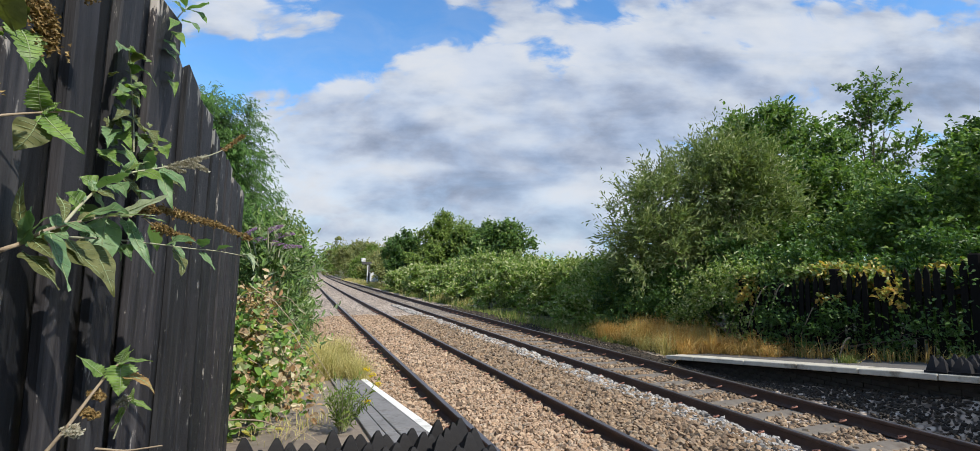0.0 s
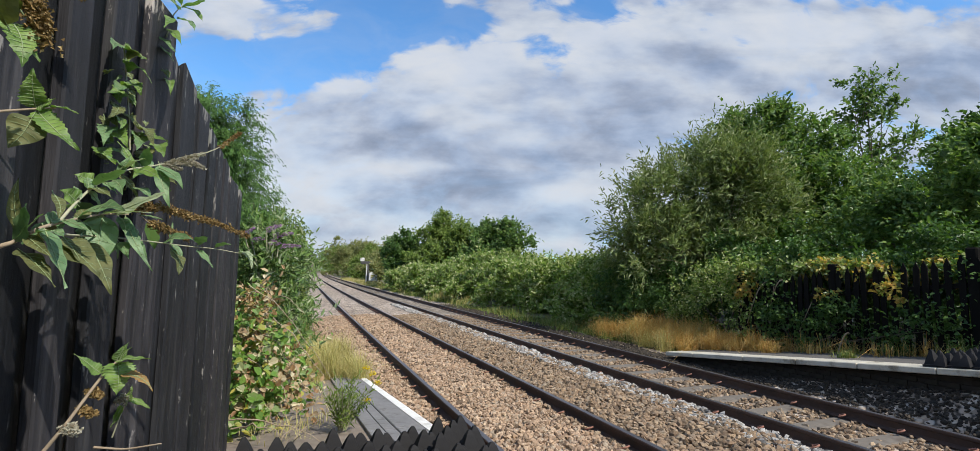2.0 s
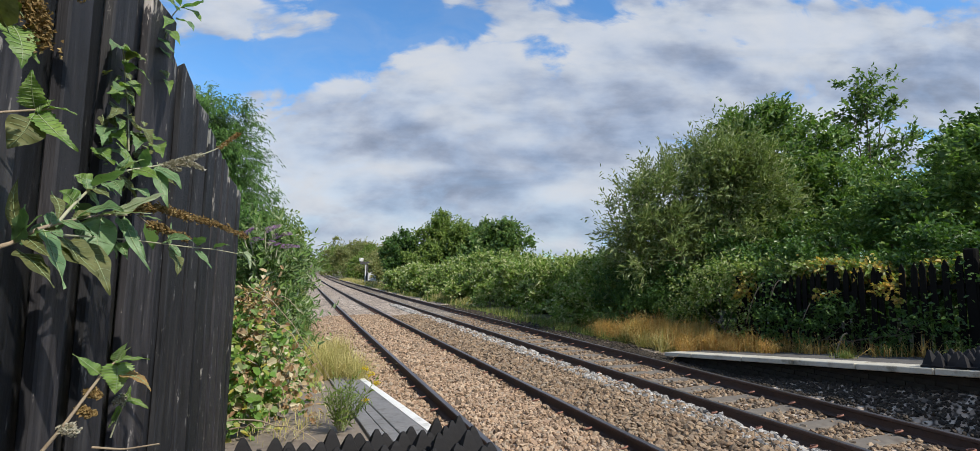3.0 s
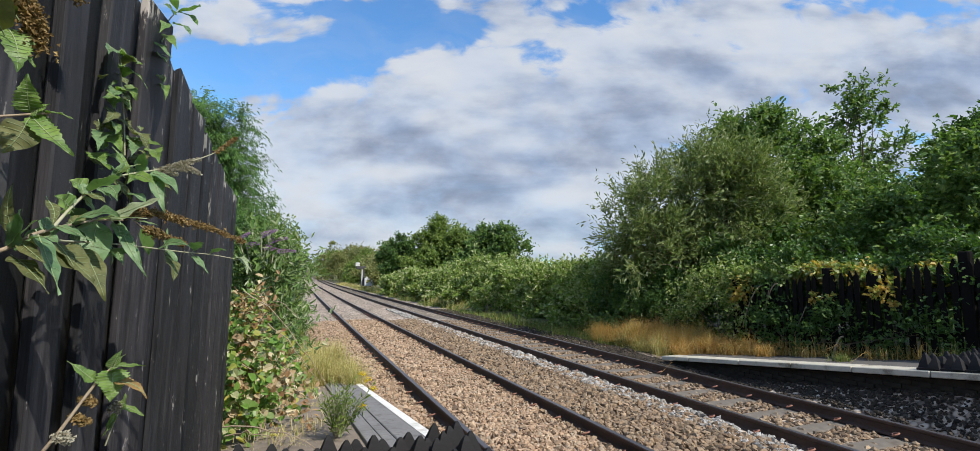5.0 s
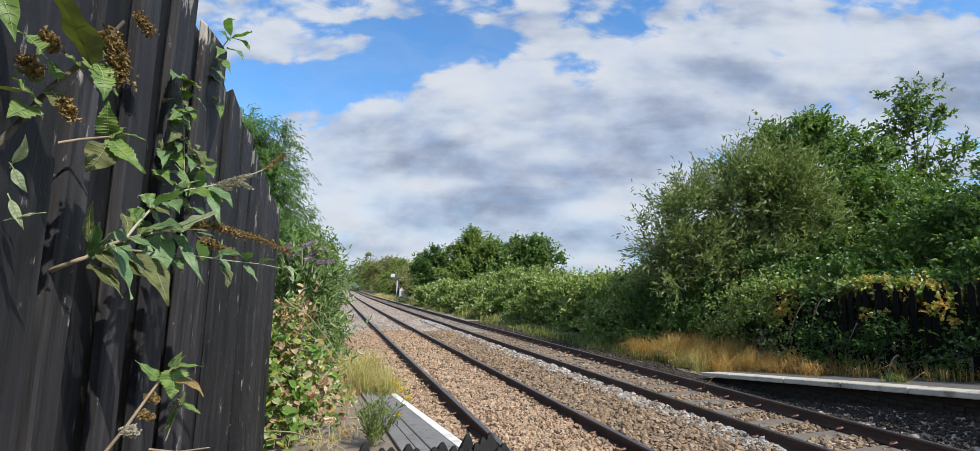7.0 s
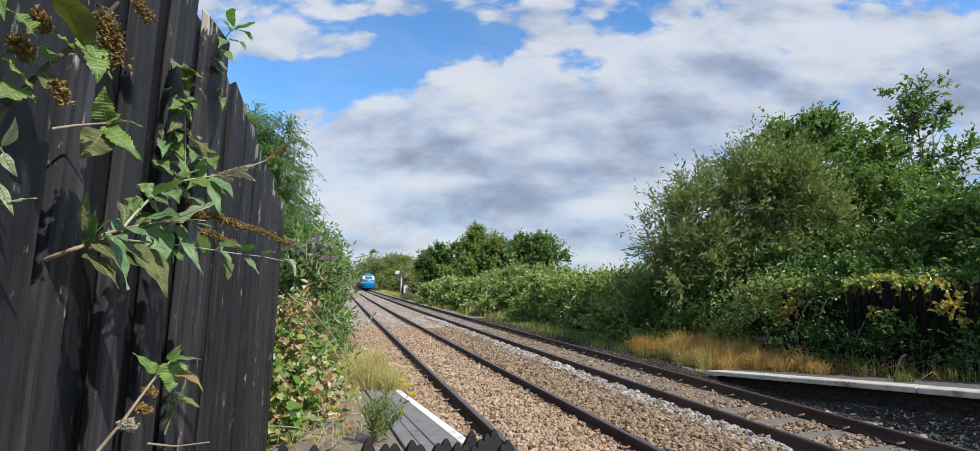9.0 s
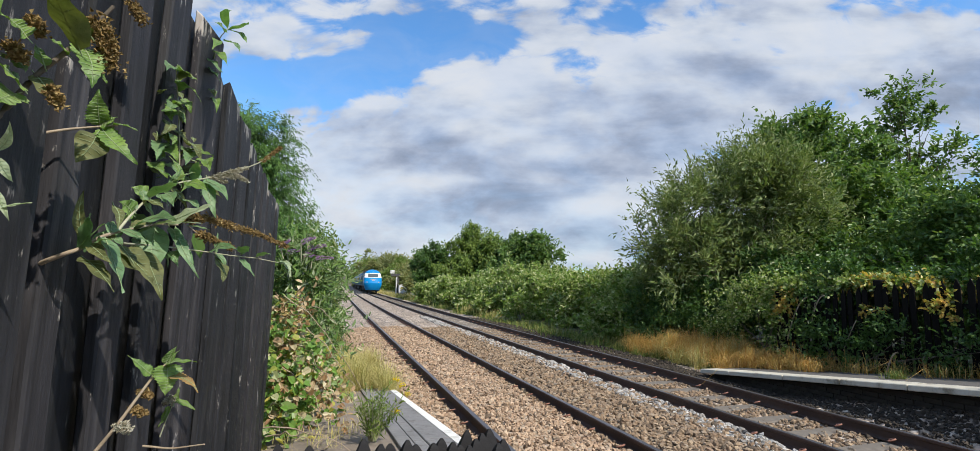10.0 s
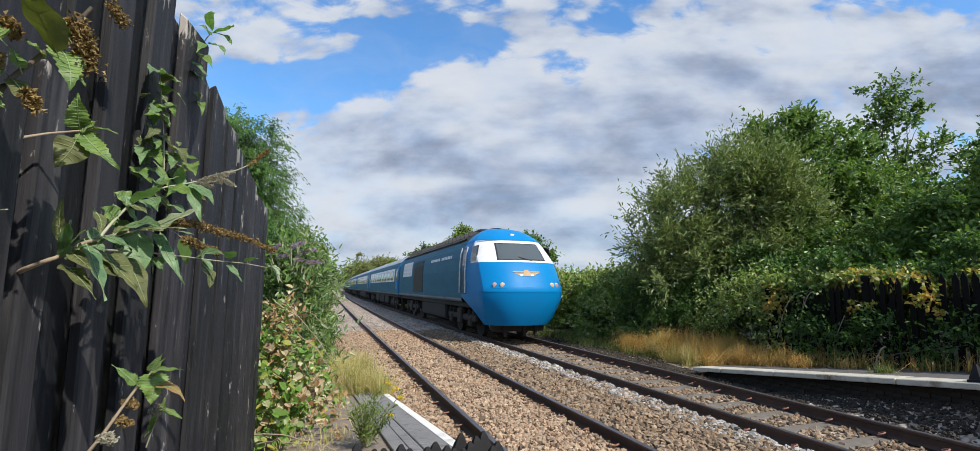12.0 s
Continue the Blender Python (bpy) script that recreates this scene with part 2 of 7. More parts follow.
def board_paint(name):
    """Old black fence stain, weathered to grey wood along arrises and in streaks."""
    m, k, b = material(name, 0.75)
    b.inputs["Specular IOR Level"].default_value = 0.16
    v = place(k)
    rnd = k.add("ShaderNodeObjectInfo").outputs["Random"]
    off = k.add("ShaderNodeCombineXYZ")
    k.link(k.math("MULTIPLY", rnd, 37.0), off.inputs[2])
    shift = k.add("ShaderNodeVectorMath")
    shift.operation = "ADD"
    k.link(v, shift.inputs[0])
    k.link(off.outputs[0], shift.inputs[1])
    w = shift.outputs[0]
    grain = k.noise(scaled(k, w, 60, 60, 3.0), 1.0, 8, 0.7)
    streak = k.noise(scaled(k, w, 26, 26, 1.6), 1.0, 5, 0.6)
    fleck = k.noise(scaled(k, w, 14, 14, 4.0), 2.2, 9, 0.72)
    col = k.ramp(grain, [(0.3, (0.014, 0.0145, 0.017)), (0.7, (0.042, 0.042, 0.048))])
    col = k.mix(k.math("MULTIPLY", k.smooth(streak, 0.52, 0.72), 0.6), col, (0.085, 0.083, 0.086, 1))
    spot = k.add("ShaderNodeSeparateXYZ")
    k.link(place(k, "Generated"), spot.inputs[0])
    tip = k.math("MULTIPLY", k.smooth(spot.outputs[2], 0.90, 0.985), 0.16)  # paint lost from the cut tops
    arris = k.math("MULTIPLY", k.smooth(spot.outputs[1], 0.93, 0.995), 0.20)  # and along the outer arris
    patch = k.noise(scaled(k, w, 9, 9, 1.3), 1.0, 4, 0.6)
    wear = k.math("ADD", fleck, k.math("MULTIPLY", k.math("ADD", tip, arris), k.smooth(patch, 0.38, 0.62)))
    col = k.mix(k.smooth(wear, 0.61, 0.67), col, (0.30, 0.285, 0.265, 1))
    dull = k.noise(scaled(k, w, 3, 3, 1.0), 2.0, 5, 0.6)
    col = k.mix(k.math("MULTIPLY", k.smooth(dull, 0.45, 0.7), 0.55), col, (0.011, 0.012, 0.013, 1))
    col = k.mix(1.0, col, k.ramp(rnd, [(0.0, (0.62, 0.66, 0.66)), (0.5, (0.95, 0.95, 0.95)), (1.0, (1.35, 1.28, 1.25))]), "MULTIPLY")
    k.link(col, b.inputs["Base Color"])
    k.link(k.math("ADD", k.math("MULTIPLY", grain, 0.35), 0.38), b.inputs["Roughness"])
    bump(k, b, k.math("ADD", grain, k.math("MULTIPLY", fleck, 0.6)), 0.6, 0.004)
    return m


def glassy(name, tint=(0.012, 0.015, 0.018), rough=0.06):
    m, k, b = material(name, rough)
    b.inputs["Base Color"].default_value = (*tint, 1)
    b.inputs["Specular IOR Level"].default_value = 0.8
    return m


M_GROUND = grainy("rough_earth_and_turf", (0.045, 0.055, 0.022), (0.13, 0.12, 0.06), 3.0, 0.95, stain=(0.09, 0.10, 0.035), relief=0.8, depth=0.05)
M_DIRT = grainy("gritty_soil", (0.12, 0.095, 0.075), (0.30, 0.25, 0.21), 14, 0.95, stain=(0.17, 0.15, 0.11), relief=0.8, depth=0.01)
M_BED = bed("ballast_bed")
M_STONE_TAN = stony("tan_ballast", [(0.094, 0.071, 0.048), (0.431, 0.310, 0.197), (0.206, 0.144, 0.095), (0.488, 0.373, 0.252), (0.141, 0.103, 0.072), (0.356, 0.249, 0.160), (0.338, 0.281, 0.211), (0.262, 0.178, 0.112)])
M_STONE_PINK = stony("rust_washed_ballast", [(0.161, 0.112, 0.074), (0.579, 0.420, 0.284), (0.365, 0.249, 0.164), (0.643, 0.488, 0.345), (0.236, 0.161, 0.107), (0.494, 0.347, 0.235), (0.429, 0.351, 0.263)])
M_STONE_GREY = stony("fresh_grey_ballast", [(0.185, 0.183, 0.178), (0.523, 0.516, 0.500), (0.349, 0.350, 0.342), (0.609, 0.603, 0.582), (0.261, 0.253, 0.240)])
# near-black stone tones that paint in the shade below the far platform edge
M_STONE_SHADED = stony("shaded_ballast", [(0.026, 0.021, 0.016), (0.062, 0.050, 0.036), (0.038, 0.030, 0.022), (0.085, 0.068, 0.050)])
M_RUST = grainy("rusty_rail_steel", (0.030, 0.017, 0.013), (0.095, 0.055, 0.040), 16, 0.85, 0.0, stain=(0.05, 0.035, 0.03), relief=0.25, depth=0.004)
M_RAILTOP = grainy("worn_rail_top", (0.13, 0.12, 0.125), (0.26, 0.245, 0.25), 10, 0.42, 0.85, stretch=(20, 0.6, 1), relief=0.05)
M_CLIP = grainy("rust_orange_clip", (0.17, 0.075, 0.05), (0.38, 0.19, 0.14), 40, 0.8, 0.1)
M_SLEEPER = grainy("dusty_concrete", (0.09, 0.078, 0.066), (0.20, 0.175, 0.148), 9, 0.92, stain=(0.10, 0.08, 0.065), relief=0.5, depth=0.006)
M_COPING = grainy("worn_white_coping", (0.33, 0.305, 0.25), (0.62, 0.59, 0.505), 7, 0.85, stain=(0.19, 0.17, 0.13), relief=0.4, depth=0.005)
M_WHITE_LINE = grainy("white_edge_paint", (0.62, 0.61, 0.58), (0.82, 0.82, 0.80), 9, 0.7, stain=(0.45, 0.44, 0.41), relief=0.2)
M_ASPHALT = grainy("grey_asphalt", (0.06, 0.056, 0.054), (0.13, 0.122, 0.115), 45, 0.9, stain=(0.125, 0.115, 0.105), relief=0.6, depth=0.004)
M_SLAB = grainy("grey_paving_concrete", (0.13, 0.128, 0.132), (0.235, 0.23, 0.235), 20, 0.88, stain=(0.10, 0.097, 0.09), relief=0.4, depth=0.003)
# sooty brick, its colour lowered further for the shade on the far wall
M_WALL = grainy("shaded_sooty_brick", (0.016, 0.014, 0.013), (0.055, 0.048, 0.04), 8, 0.95, stain=(0.035, 0.036, 0.022), relief=0.7, spec=0.1)
M_RUBBER = grainy("black_recycled_rubber", (0.008, 0.008, 0.010), (0.022, 0.021, 0.022), 30, 0.75, relief=0.5, depth=0.004, spec=0.25)
M_PICKET = grainy("black_stained_picket", (0.004, 0.004, 0.004), (0.012, 0.011, 0.010), 20, 0.9, relief=0.4, spec=0.08)
M_BOARD = board_paint("weathered_black_board")
M_BARK = grainy("grey_brown_bark", (0.055, 0.043, 0.032), (0.17, 0.14, 0.11), 24, 0.95, relief=0.9, depth=0.012, stretch=(1, 1, 0.3))
M_TWIG = grainy("pale_twig", (0.20, 0.15, 0.10), (0.42, 0.34, 0.25), 50, 0.85, relief=0.4)
M_STEM = grainy("grey_green_stem", (0.20, 0.21, 0.13), (0.42, 0.41, 0.29), 60, 0.75, relief=0.2)
M_GREEN = leafy("mid_green_leaf", [(0.066, 0.126, 0.038), (0.122, 0.216, 0.060), (0.170, 0.280, 0.080), (0.094, 0.175, 0.048), (0.235, 0.315, 0.10)], 0.4)
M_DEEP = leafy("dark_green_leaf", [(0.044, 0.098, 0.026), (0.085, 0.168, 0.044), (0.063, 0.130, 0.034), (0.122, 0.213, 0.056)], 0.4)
M_SAGE = leafy("grey_green_leaf", [(0.13, 0.185, 0.062), (0.20, 0.262, 0.088), (0.29, 0.34, 0.14), (0.11, 0.16, 0.052), (0.40, 0.42, 0.25), (0.17, 0.23, 0.07)], 0.42, 0.28)
M_AMBER = leafy("amber_turning_leaf", [(0.58, 0.37, 0.09), (0.70, 0.50, 0.15), (0.46, 0.24, 0.08), (0.36, 0.42, 0.10), (0.64, 0.42, 0.12), (0.28, 0.38, 0.09)])
M_BRAMBLE = leafy("bramble_leaf", [(0.12, 0.195, 0.042), (0.185, 0.285, 0.06), (0.26, 0.36, 0.085), (0.37, 0.40, 0.17), (0.14, 0.225, 0.045), (0.53, 0.54, 0.34)])
M_TURNING = leafy("bramble_leaf_turning", [(0.10, 0.19, 0.04), (0.17, 0.31, 0.065), (0.23, 0.38, 0.09), (0.13, 0.24, 0.05), (0.50, 0.42, 0.10), (0.19, 0.33, 0.07), (0.30, 0.16, 0.085), (0.62, 0.56, 0.40), (0.15, 0.27, 0.055), (0.27, 0.36, 0.16)])
M_CONIFER = leafy("cypress_spray", [(0.057, 0.131, 0.035), (0.097, 0.203, 0.048), (0.142, 0.263, 0.061), (0.077, 0.163, 0.040)], 0.55, 0.15)
M_LIME = leafy("sunlit_light_leaf", [(0.136, 0.208, 0.045), (0.192, 0.272, 0.061), (0.240, 0.304, 0.080), (0.112, 0.176, 0.040)])
# olive leaf lightened, with the sunlit haze of distance put into its colour
M_OLIVE_HAZE = leafy("hazy_olive_leaf", [(0.19, 0.215, 0.085), (0.27, 0.285, 0.115), (0.15, 0.18, 0.068), (0.34, 0.31, 0.14)])
M_STRAW = leafy("dry_straw", [(0.504, 0.408, 0.180), (0.660, 0.552, 0.276), (0.420, 0.360, 0.144), (0.720, 0.624, 0.360), (0.360, 0.360, 0.120)], 0.7, 0.3, 0.2)
M_ORANGE = leafy("orange_dry_grass", [(0.60, 0.36, 0.12), (0.74, 0.48, 0.18), (0.45, 0.28, 0.10), (0.68, 0.51, 0.25), (0.56, 0.27, 0.09)], 0.7, 0.3, 0.2)
M_GRASS = leafy("rough_grass", [(0.084, 0.140, 0.031), (0.140, 0.210, 0.049), (0.210, 0.238, 0.070), (0.308, 0.280, 0.112)], 0.6, 0.3, 0.3)
M_SEED = leafy("brown_seed_head", [(0.20, 0.13, 0.055), (0.30, 0.20, 0.09), (0.14, 0.085, 0.04), (0.36, 0.26, 0.13)], 0.85, 0.1, 0.1)
M_PURPLE = leafy("purple_floret", [(0.36, 0.17, 0.46), (0.50, 0.28, 0.60), (0.27, 0.12, 0.34), (0.56, 0.38, 0.63)], 0.7, 0.2, 0.2)
M_YELLOW = leafy("yellow_floret", [(0.65, 0.48, 0.02), (0.75, 0.58, 0.03), (0.55, 0.38, 0.02)], 0.6, 0.2, 0.2)
M_DRYWHITE = leafy("silvery_seed_plume", [(0.36, 0.33, 0.28), (0.50, 0.47, 0.42), (0.27, 0.23, 0.18)], 0.8, 0.15, 0.1)
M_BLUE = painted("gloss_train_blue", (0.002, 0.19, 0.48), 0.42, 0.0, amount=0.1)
# the nose's blue darkened, so the shade on the body sides is in the paint
M_BLUE_SHADED = painted("shaded_train_blue", (0.003, 0.108, 0.182), 0.5, 0.0, amount=0.2)
M_TRAINWHITE = painted("train_white", (0.74, 0.75, 0.77), 0.45, 0.08, amount=0.1)
M_ROOFDARK = grainy("sooty_roof", (0.012, 0.012, 0.013), (0.045, 0.043, 0.042), 6, 0.8)
M_ROOFGREY = painted("pale_grey_roof", (0.34, 0.37, 0.40), 0.5, 0.1, amount=0.4)
M_UNDER = grainy("oily_underframe", (0.010, 0.009, 0.008), (0.040, 0.034, 0.028), 7, 0.85)
M_GLASS = glassy("dark_window_glass")
M_SCREEN = glassy("windscreen_glass", (0.075, 0.092, 0.10), 0.05)
M_BLACK = grainy("black_louvre", (0.008, 0.008, 0.009), (0.02, 0.02, 0.022), 10, 0.6)
M_STEEL = grainy("bright_handrail", (0.55, 0.55, 0.55), (0.75, 0.75, 0.75), 20, 0.4, 0.4)
M_GOLD = grainy("gold_crest", (0.26, 0.15, 0.06), (0.50, 0.36, 0.20), 30, 0.6, 0.0)
M_LIGHTGREY = grainy("pale_grey_steel", (0.50, 0.51, 0.52), (0.70, 0.71, 0.72), 5, 0.6, stain=(0.4, 0.38, 0.34))
M_DARKSTEEL = grainy("dark_grey_steel", (0.03, 0.03, 0.032), (0.09, 0.09, 0.09), 8, 0.6, 0.3)
M_BRIDGE = grainy("weathered_bridge_brick", (0.13, 0.11, 0.10), (0.27, 0.24, 0.22), 1.5, 0.95)


def lamp_glass(name, colour, power):
    m, k, b = material(name, 0.15)
    b.inputs["Base Color"].default_value = (*colour, 1)
    b.inputs["Emission Color"].default_value = (*colour, 1)
    b.inputs["Emission Strength"].default_value = power
    return m


M_HEADLIGHT = lamp_glass("lit_headlight", (0.50, 0.40, 0.30), 0.05)
M_MARKER = lamp_glass("dull_marker_lens", (0.36, 0.26, 0.25), 0.04)

# ---- building tools ----
RNG = np.random.default_rng(7)


def curve_x(y):
    """Sideways sweep of the line: straight by the platform, then an easy right-hand curve."""
    y = np.minimum(np.maximum(y - 3.3, 0.0), 700.0)
    return 1.026e-4 * y * y


def turn_at(y):
    return math.atan(2 * 1.026e-4 * min(max(y - 3.3, 0.0), 700.0))


def mesh_of(name, verts, faces, mat, smooth=False):
    """A mesh from arrays: faces all of one corner count, or a list of such arrays."""
    verts = np.asarray(verts, np.float32)
    groups = faces if isinstance(faces, list) else [faces]
    groups = [np.asarray(f, np.int32) for f in groups if len(f)]
    me = bpy.data.meshes.new(name)
    me.vertices.add(len(verts))
    me.vertices.foreach_set("co", verts.ravel())
    loops = np.concatenate([f.ravel() for f in groups])
    sizes = np.concatenate([np.full(len(f), f.shape[1], np.int32) for f in groups])
    me.loops.add(len(loops))
    me.loops.foreach_set("vertex_index", loops)
    me.polygons.add(len(sizes))
    me.polygons.foreach_set("loop_start", np.concatenate([[0], np.cumsum(sizes)[:-1]]).astype(np.int32))
    me.polygons.foreach_set("use_smooth", np.full(len(sizes), smooth))
    me.update(calc_edges=True)
    me.materials.append(mat)
    return me


def part(name, data, mat, parent, label="", at=None):
    """Links a bmesh or a mesh as one object under a thing."""
    if isinstance(data, bmesh.types.BMesh):
        me = bpy.data.meshes.new(name)
        data.to_mesh(me)
        data.free()
        me.materials.append(mat)
    else:
        me = data
    ob = new(name, me)
    ob.parent = parent
    if at is not None:
        ob.matrix_basis = at
    if label:
        tagged(ob, label)
    return ob


def thing(name, label, category, m=None, group="", kind=""):
    ob = new(name)
    ob.empty_display_size = 0.2
    if m is not None:
        ob.matrix_basis = m
    return tagged(ob, label, category, group, kind)


def block(bm, x0, x1, y0, y1, z0, z1, bevel=0.0):
    """A box in a bmesh, its edges broken by a small bevel."""
    vs = [bm.verts.new((x, y, z)) for x in (x0, x1) for y in (y0, y1) for z in (z0, z1)]
    fs = [bm.faces.new([vs[i] for i in q]) for q in ((0, 1, 3, 2), (4, 6, 7, 5), (0, 4, 5, 1), (2, 3, 7, 6), (0, 2, 6, 4), (1, 5, 7, 3))]
    if bevel:
        edges = list({e for f in fs for e in f.edges})
        bmesh.ops.bevel(bm, geom=edges, offset=bevel, segments=1, affect="EDGES")
    return vs


def boxed(x0, x1, y0, y1, z0, z1, bevel=0.0):
    bm = bmesh.new()
    block(bm, x0, x1, y0, y1, z0, z1, bevel)
    return bm


def tube_arrays(points, radii, sides=6, first=0):
    """Rings along a line: verts and quads of a tapered tube."""
    pts = np.asarray(points, float)
    rad = np.broadcast_to(np.asarray(radii, float), (len(pts),))
    way = np.gradient(pts, axis=0)
    way /= np.linalg.norm(way, axis=1, keepdims=True) + 1e-9
    ref = np.where(np.abs(way[:, 2:]) > 0.9, [[1.0, 0, 0]], [[0, 0, 1.0]])
    a = np.cross(way, ref)
    a /= np.linalg.norm(a, axis=1, keepdims=True) + 1e-9
    b = np.cross(way, a)
    ang = np.arange(sides) * 2 * np.pi / sides
    ring = np.cos(ang)[None, :, None] * a[:, None] + np.sin(ang)[None, :, None] * b[:, None]
    v = (pts[:, None] + ring * rad[:, None, None]).reshape(-1, 3)
    i = np.arange(len(pts) - 1)[:, None] * sides
    j = np.arange(sides)[None]
    k = (j + 1) % sides
    q = np.stack([i + j, i + k, i + sides + k, i + sides + j], -1).reshape(-1, 4) + first
    return v, q


def tubes(name, lines, mat, sides=6):
    """Several tapered tubes in one mesh: lines of (points, radii)."""
    vs, qs, n = [], [], 0
    for pts, rad in lines:
        v, q = tube_arrays(pts, rad, sides, n)
        vs.append(v)
        qs.append(q)
        n += len(v)
    return mesh_of(name, np.concatenate(vs), np.concatenate(qs), mat, True)


def bow(a, b, sag=0.0, n=6, wob=0.0, rng=None):
    """Points from a to b, bowed up by sag and a little wavy."""
    t = np.linspace(0, 1, n)[:, None]
    p = np.asarray(a, float) * (1 - t) + np.asarray(b, float) * t
    p[:, 2] += sag * 4 * (t * (1 - t))[:, 0]
    if wob:
        w = (rng or RNG).normal(0, wob, (n, 3))
        w[0] = w[-1] = 0
        p += w
    return p


def unit(v):
    return v / (np.linalg.norm(v, axis=-1, keepdims=True) + 1e-9)


def round_leaf_arrays(base, way, face, length, width, fold=0.22):
    """Folded oval leaves: six corners, two halves along the midrib."""
    way = unit(way)
    side = unit(np.cross(way, face))
    up = np.cross(side, way)
    length, width = np.reshape(length, (-1, 1)), np.reshape(width, (-1, 1))

    def at(t, w, sag):
        return base + way * length * t + side * width * w + up * (width * fold * abs(w) * 2 - length * sag)

    v = np.stack([at(0, 0, 0), at(0.25, 0.42, 0), at(0.66, 0.40, 0.05), at(1.0, 0, 0.16), at(0.66, -0.40, 0.05), at(0.25, -0.42, 0)], 1).reshape(-1, 3)
    i = np.arange(len(base))[:, None] * 6
    return v, np.concatenate([i + [[0, 1, 2, 3]], i + [[0, 3, 4, 5]]])


def leaf_arrays(base, way, face, length, width, fold=0.25):
    """Folded lance-shaped leaves: base, two sides, tip."""
    n = len(base)
    way = unit(way)
    side = unit(np.cross(way, face))
    up = np.cross(side, way)
    length, width = np.reshape(length, (-1, 1)), np.reshape(width, (-1, 1))
    mid = base + way * length * 0.45
    v = np.stack([base, mid + side * width / 2 + up * width * fold, base + way * length - up * length * 0.12, mid - side * width / 2 + up * width * fold], 1).reshape(-1, 3)
    i = np.arange(n)[:, None] * 4
    return v, np.concatenate([i + [[0, 1, 2]], i + [[0, 2, 3]]])


def lumpy(p, scale, seed):
    """Cheap smooth noise in -1..1 for arrays of points."""
    r = np.random.default_rng(seed)
    total = np.zeros(len(p))
    for i in range(5):
        k = r.normal(0, 1, 3) * scale * (1 + 0.6 * i)
        total += np.sin(p @ k + r.uniform(0, 7)) * (1.0 / (1 + 0.4 * i))
    return total / 2.4


def foliage(name, lobes, mat, twigs, per_twig, twig_len, leaf, seed, up=0.5, gap=-0.35, droop=0.0, shell=0.62, ground=None, inner=0.25, shoots=0.06, oval=False, align=0.55, stray=0.62, clumps=0, tight=0.3):
    """A crown: twigs with leaves over uneven lobes (x, y, z, rx, ry, rz), thinner and darker within."""
    r = np.random.default_rng(seed)
    lob = np.array(lobes, float)
    area = (lob[:, 3] * lob[:, 4] + lob[:, 4] * lob[:, 5] + lob[:, 3] * lob[:, 5])
    which = r.choice(len(lob), twigs, p=area / area.sum())
    d = unit(r.normal(0, 1, (twigs, 3)))
    d[:, 2] = np.where(d[:, 2] < -0.55, -d[:, 2], d[:, 2])
    c, rad = lob[which, :3], lob[which, 3:]
    frac = r.uniform(shell, 0.92, twigs)
    deep = r.random(twigs) < inner
    frac = np.where(deep, r.uniform(0.15, shell, twigs), frac)
    surf = c + d * rad
    frac = frac * (1 + 0.22 * lumpy(surf, 1.8 / rad.mean(), seed + 1) + 0.12 * lumpy(surf, 5 / rad.mean(), seed + 5))
    root = c + d * rad * frac[:, None]
    if clumps:  # twigs gather on the ends of boughs, with dark hollows between
        n_c = clumps * len(lob)
        cw = r.choice(len(lob), n_c, p=area / area.sum())
        cd = unit(r.normal(0, 1, (n_c, 3)) + [0, 0, 0.25])
        mid = lob[cw, :3] + cd * lob[cw, 3:] * r.uniform(0.62, 1.0, n_c)[:, None]
        size = lob[cw, 3:].mean(1) * tight * r.uniform(0.6, 1.3, n_c)
        pick = r.integers(0, n_c, twigs)
        off = unit(r.normal(0, 1, (twigs, 3)) + cd[pick] * 0.9)
        bough = mid[pick] + off * (size[pick] * r.uniform(0.35, 1.0, twigs) ** 0.5)[:, None] * [1.15, 1.15, 0.75]
        use = ~deep & (r.random(twigs) < 0.85)
        root = np.where(use[:, None], bough, root)
        d = np.where(use[:, None], unit(off * 0.8 + cd[pick] * 0.7), d)
    keep = lumpy(root, 2.6 / rad.mean() + 0.5, seed + 2) > gap
    keep |= deep
    if ground is not None:
        keep &= root[:, 2] > ground
    root, d = root[keep], d[keep]
    n = len(root)
    way = unit(d * 0.75 + np.array([0, 0, up]) + r.normal(0, 0.42, (n, 3)))
    length = twig_len * (r.uniform(0.5, 1.25, n) + (r.random(n) < shoots) * r.uniform(0.4, 1.1, n))
    s = (np.arange(per_twig) + 0.5) / per_twig
    pos = root[:, None] + way[:, None] * (length[:, None] * s)[..., None]
    pos[..., 2] -= droop * (length[:, None] * s) ** 2
    pos = pos.reshape(-1, 3) + r.normal(0, 0.07 * twig_len, (n * per_twig, 3))
    w = np.repeat(way, per_twig, 0)
    lw = unit(w * align + r.normal(0, stray, (len(pos), 3)) + np.array([0, 0, -droop * 0.8]))
    face = unit(np.array([0.22, -0.6, 0.75]) + r.normal(0, 0.40, (len(pos), 3)) + 0.5 * np.repeat(d, per_twig, 0))
    ll = leaf[0] * r.uniform(0.6, 1.25, len(pos))
    v, f = (round_leaf_arrays if oval else leaf_arrays)(pos, lw, face, ll, ll * leaf[1] * r.uniform(0.8, 1.2, len(pos)))
    return mesh_of(name, v, f, mat)


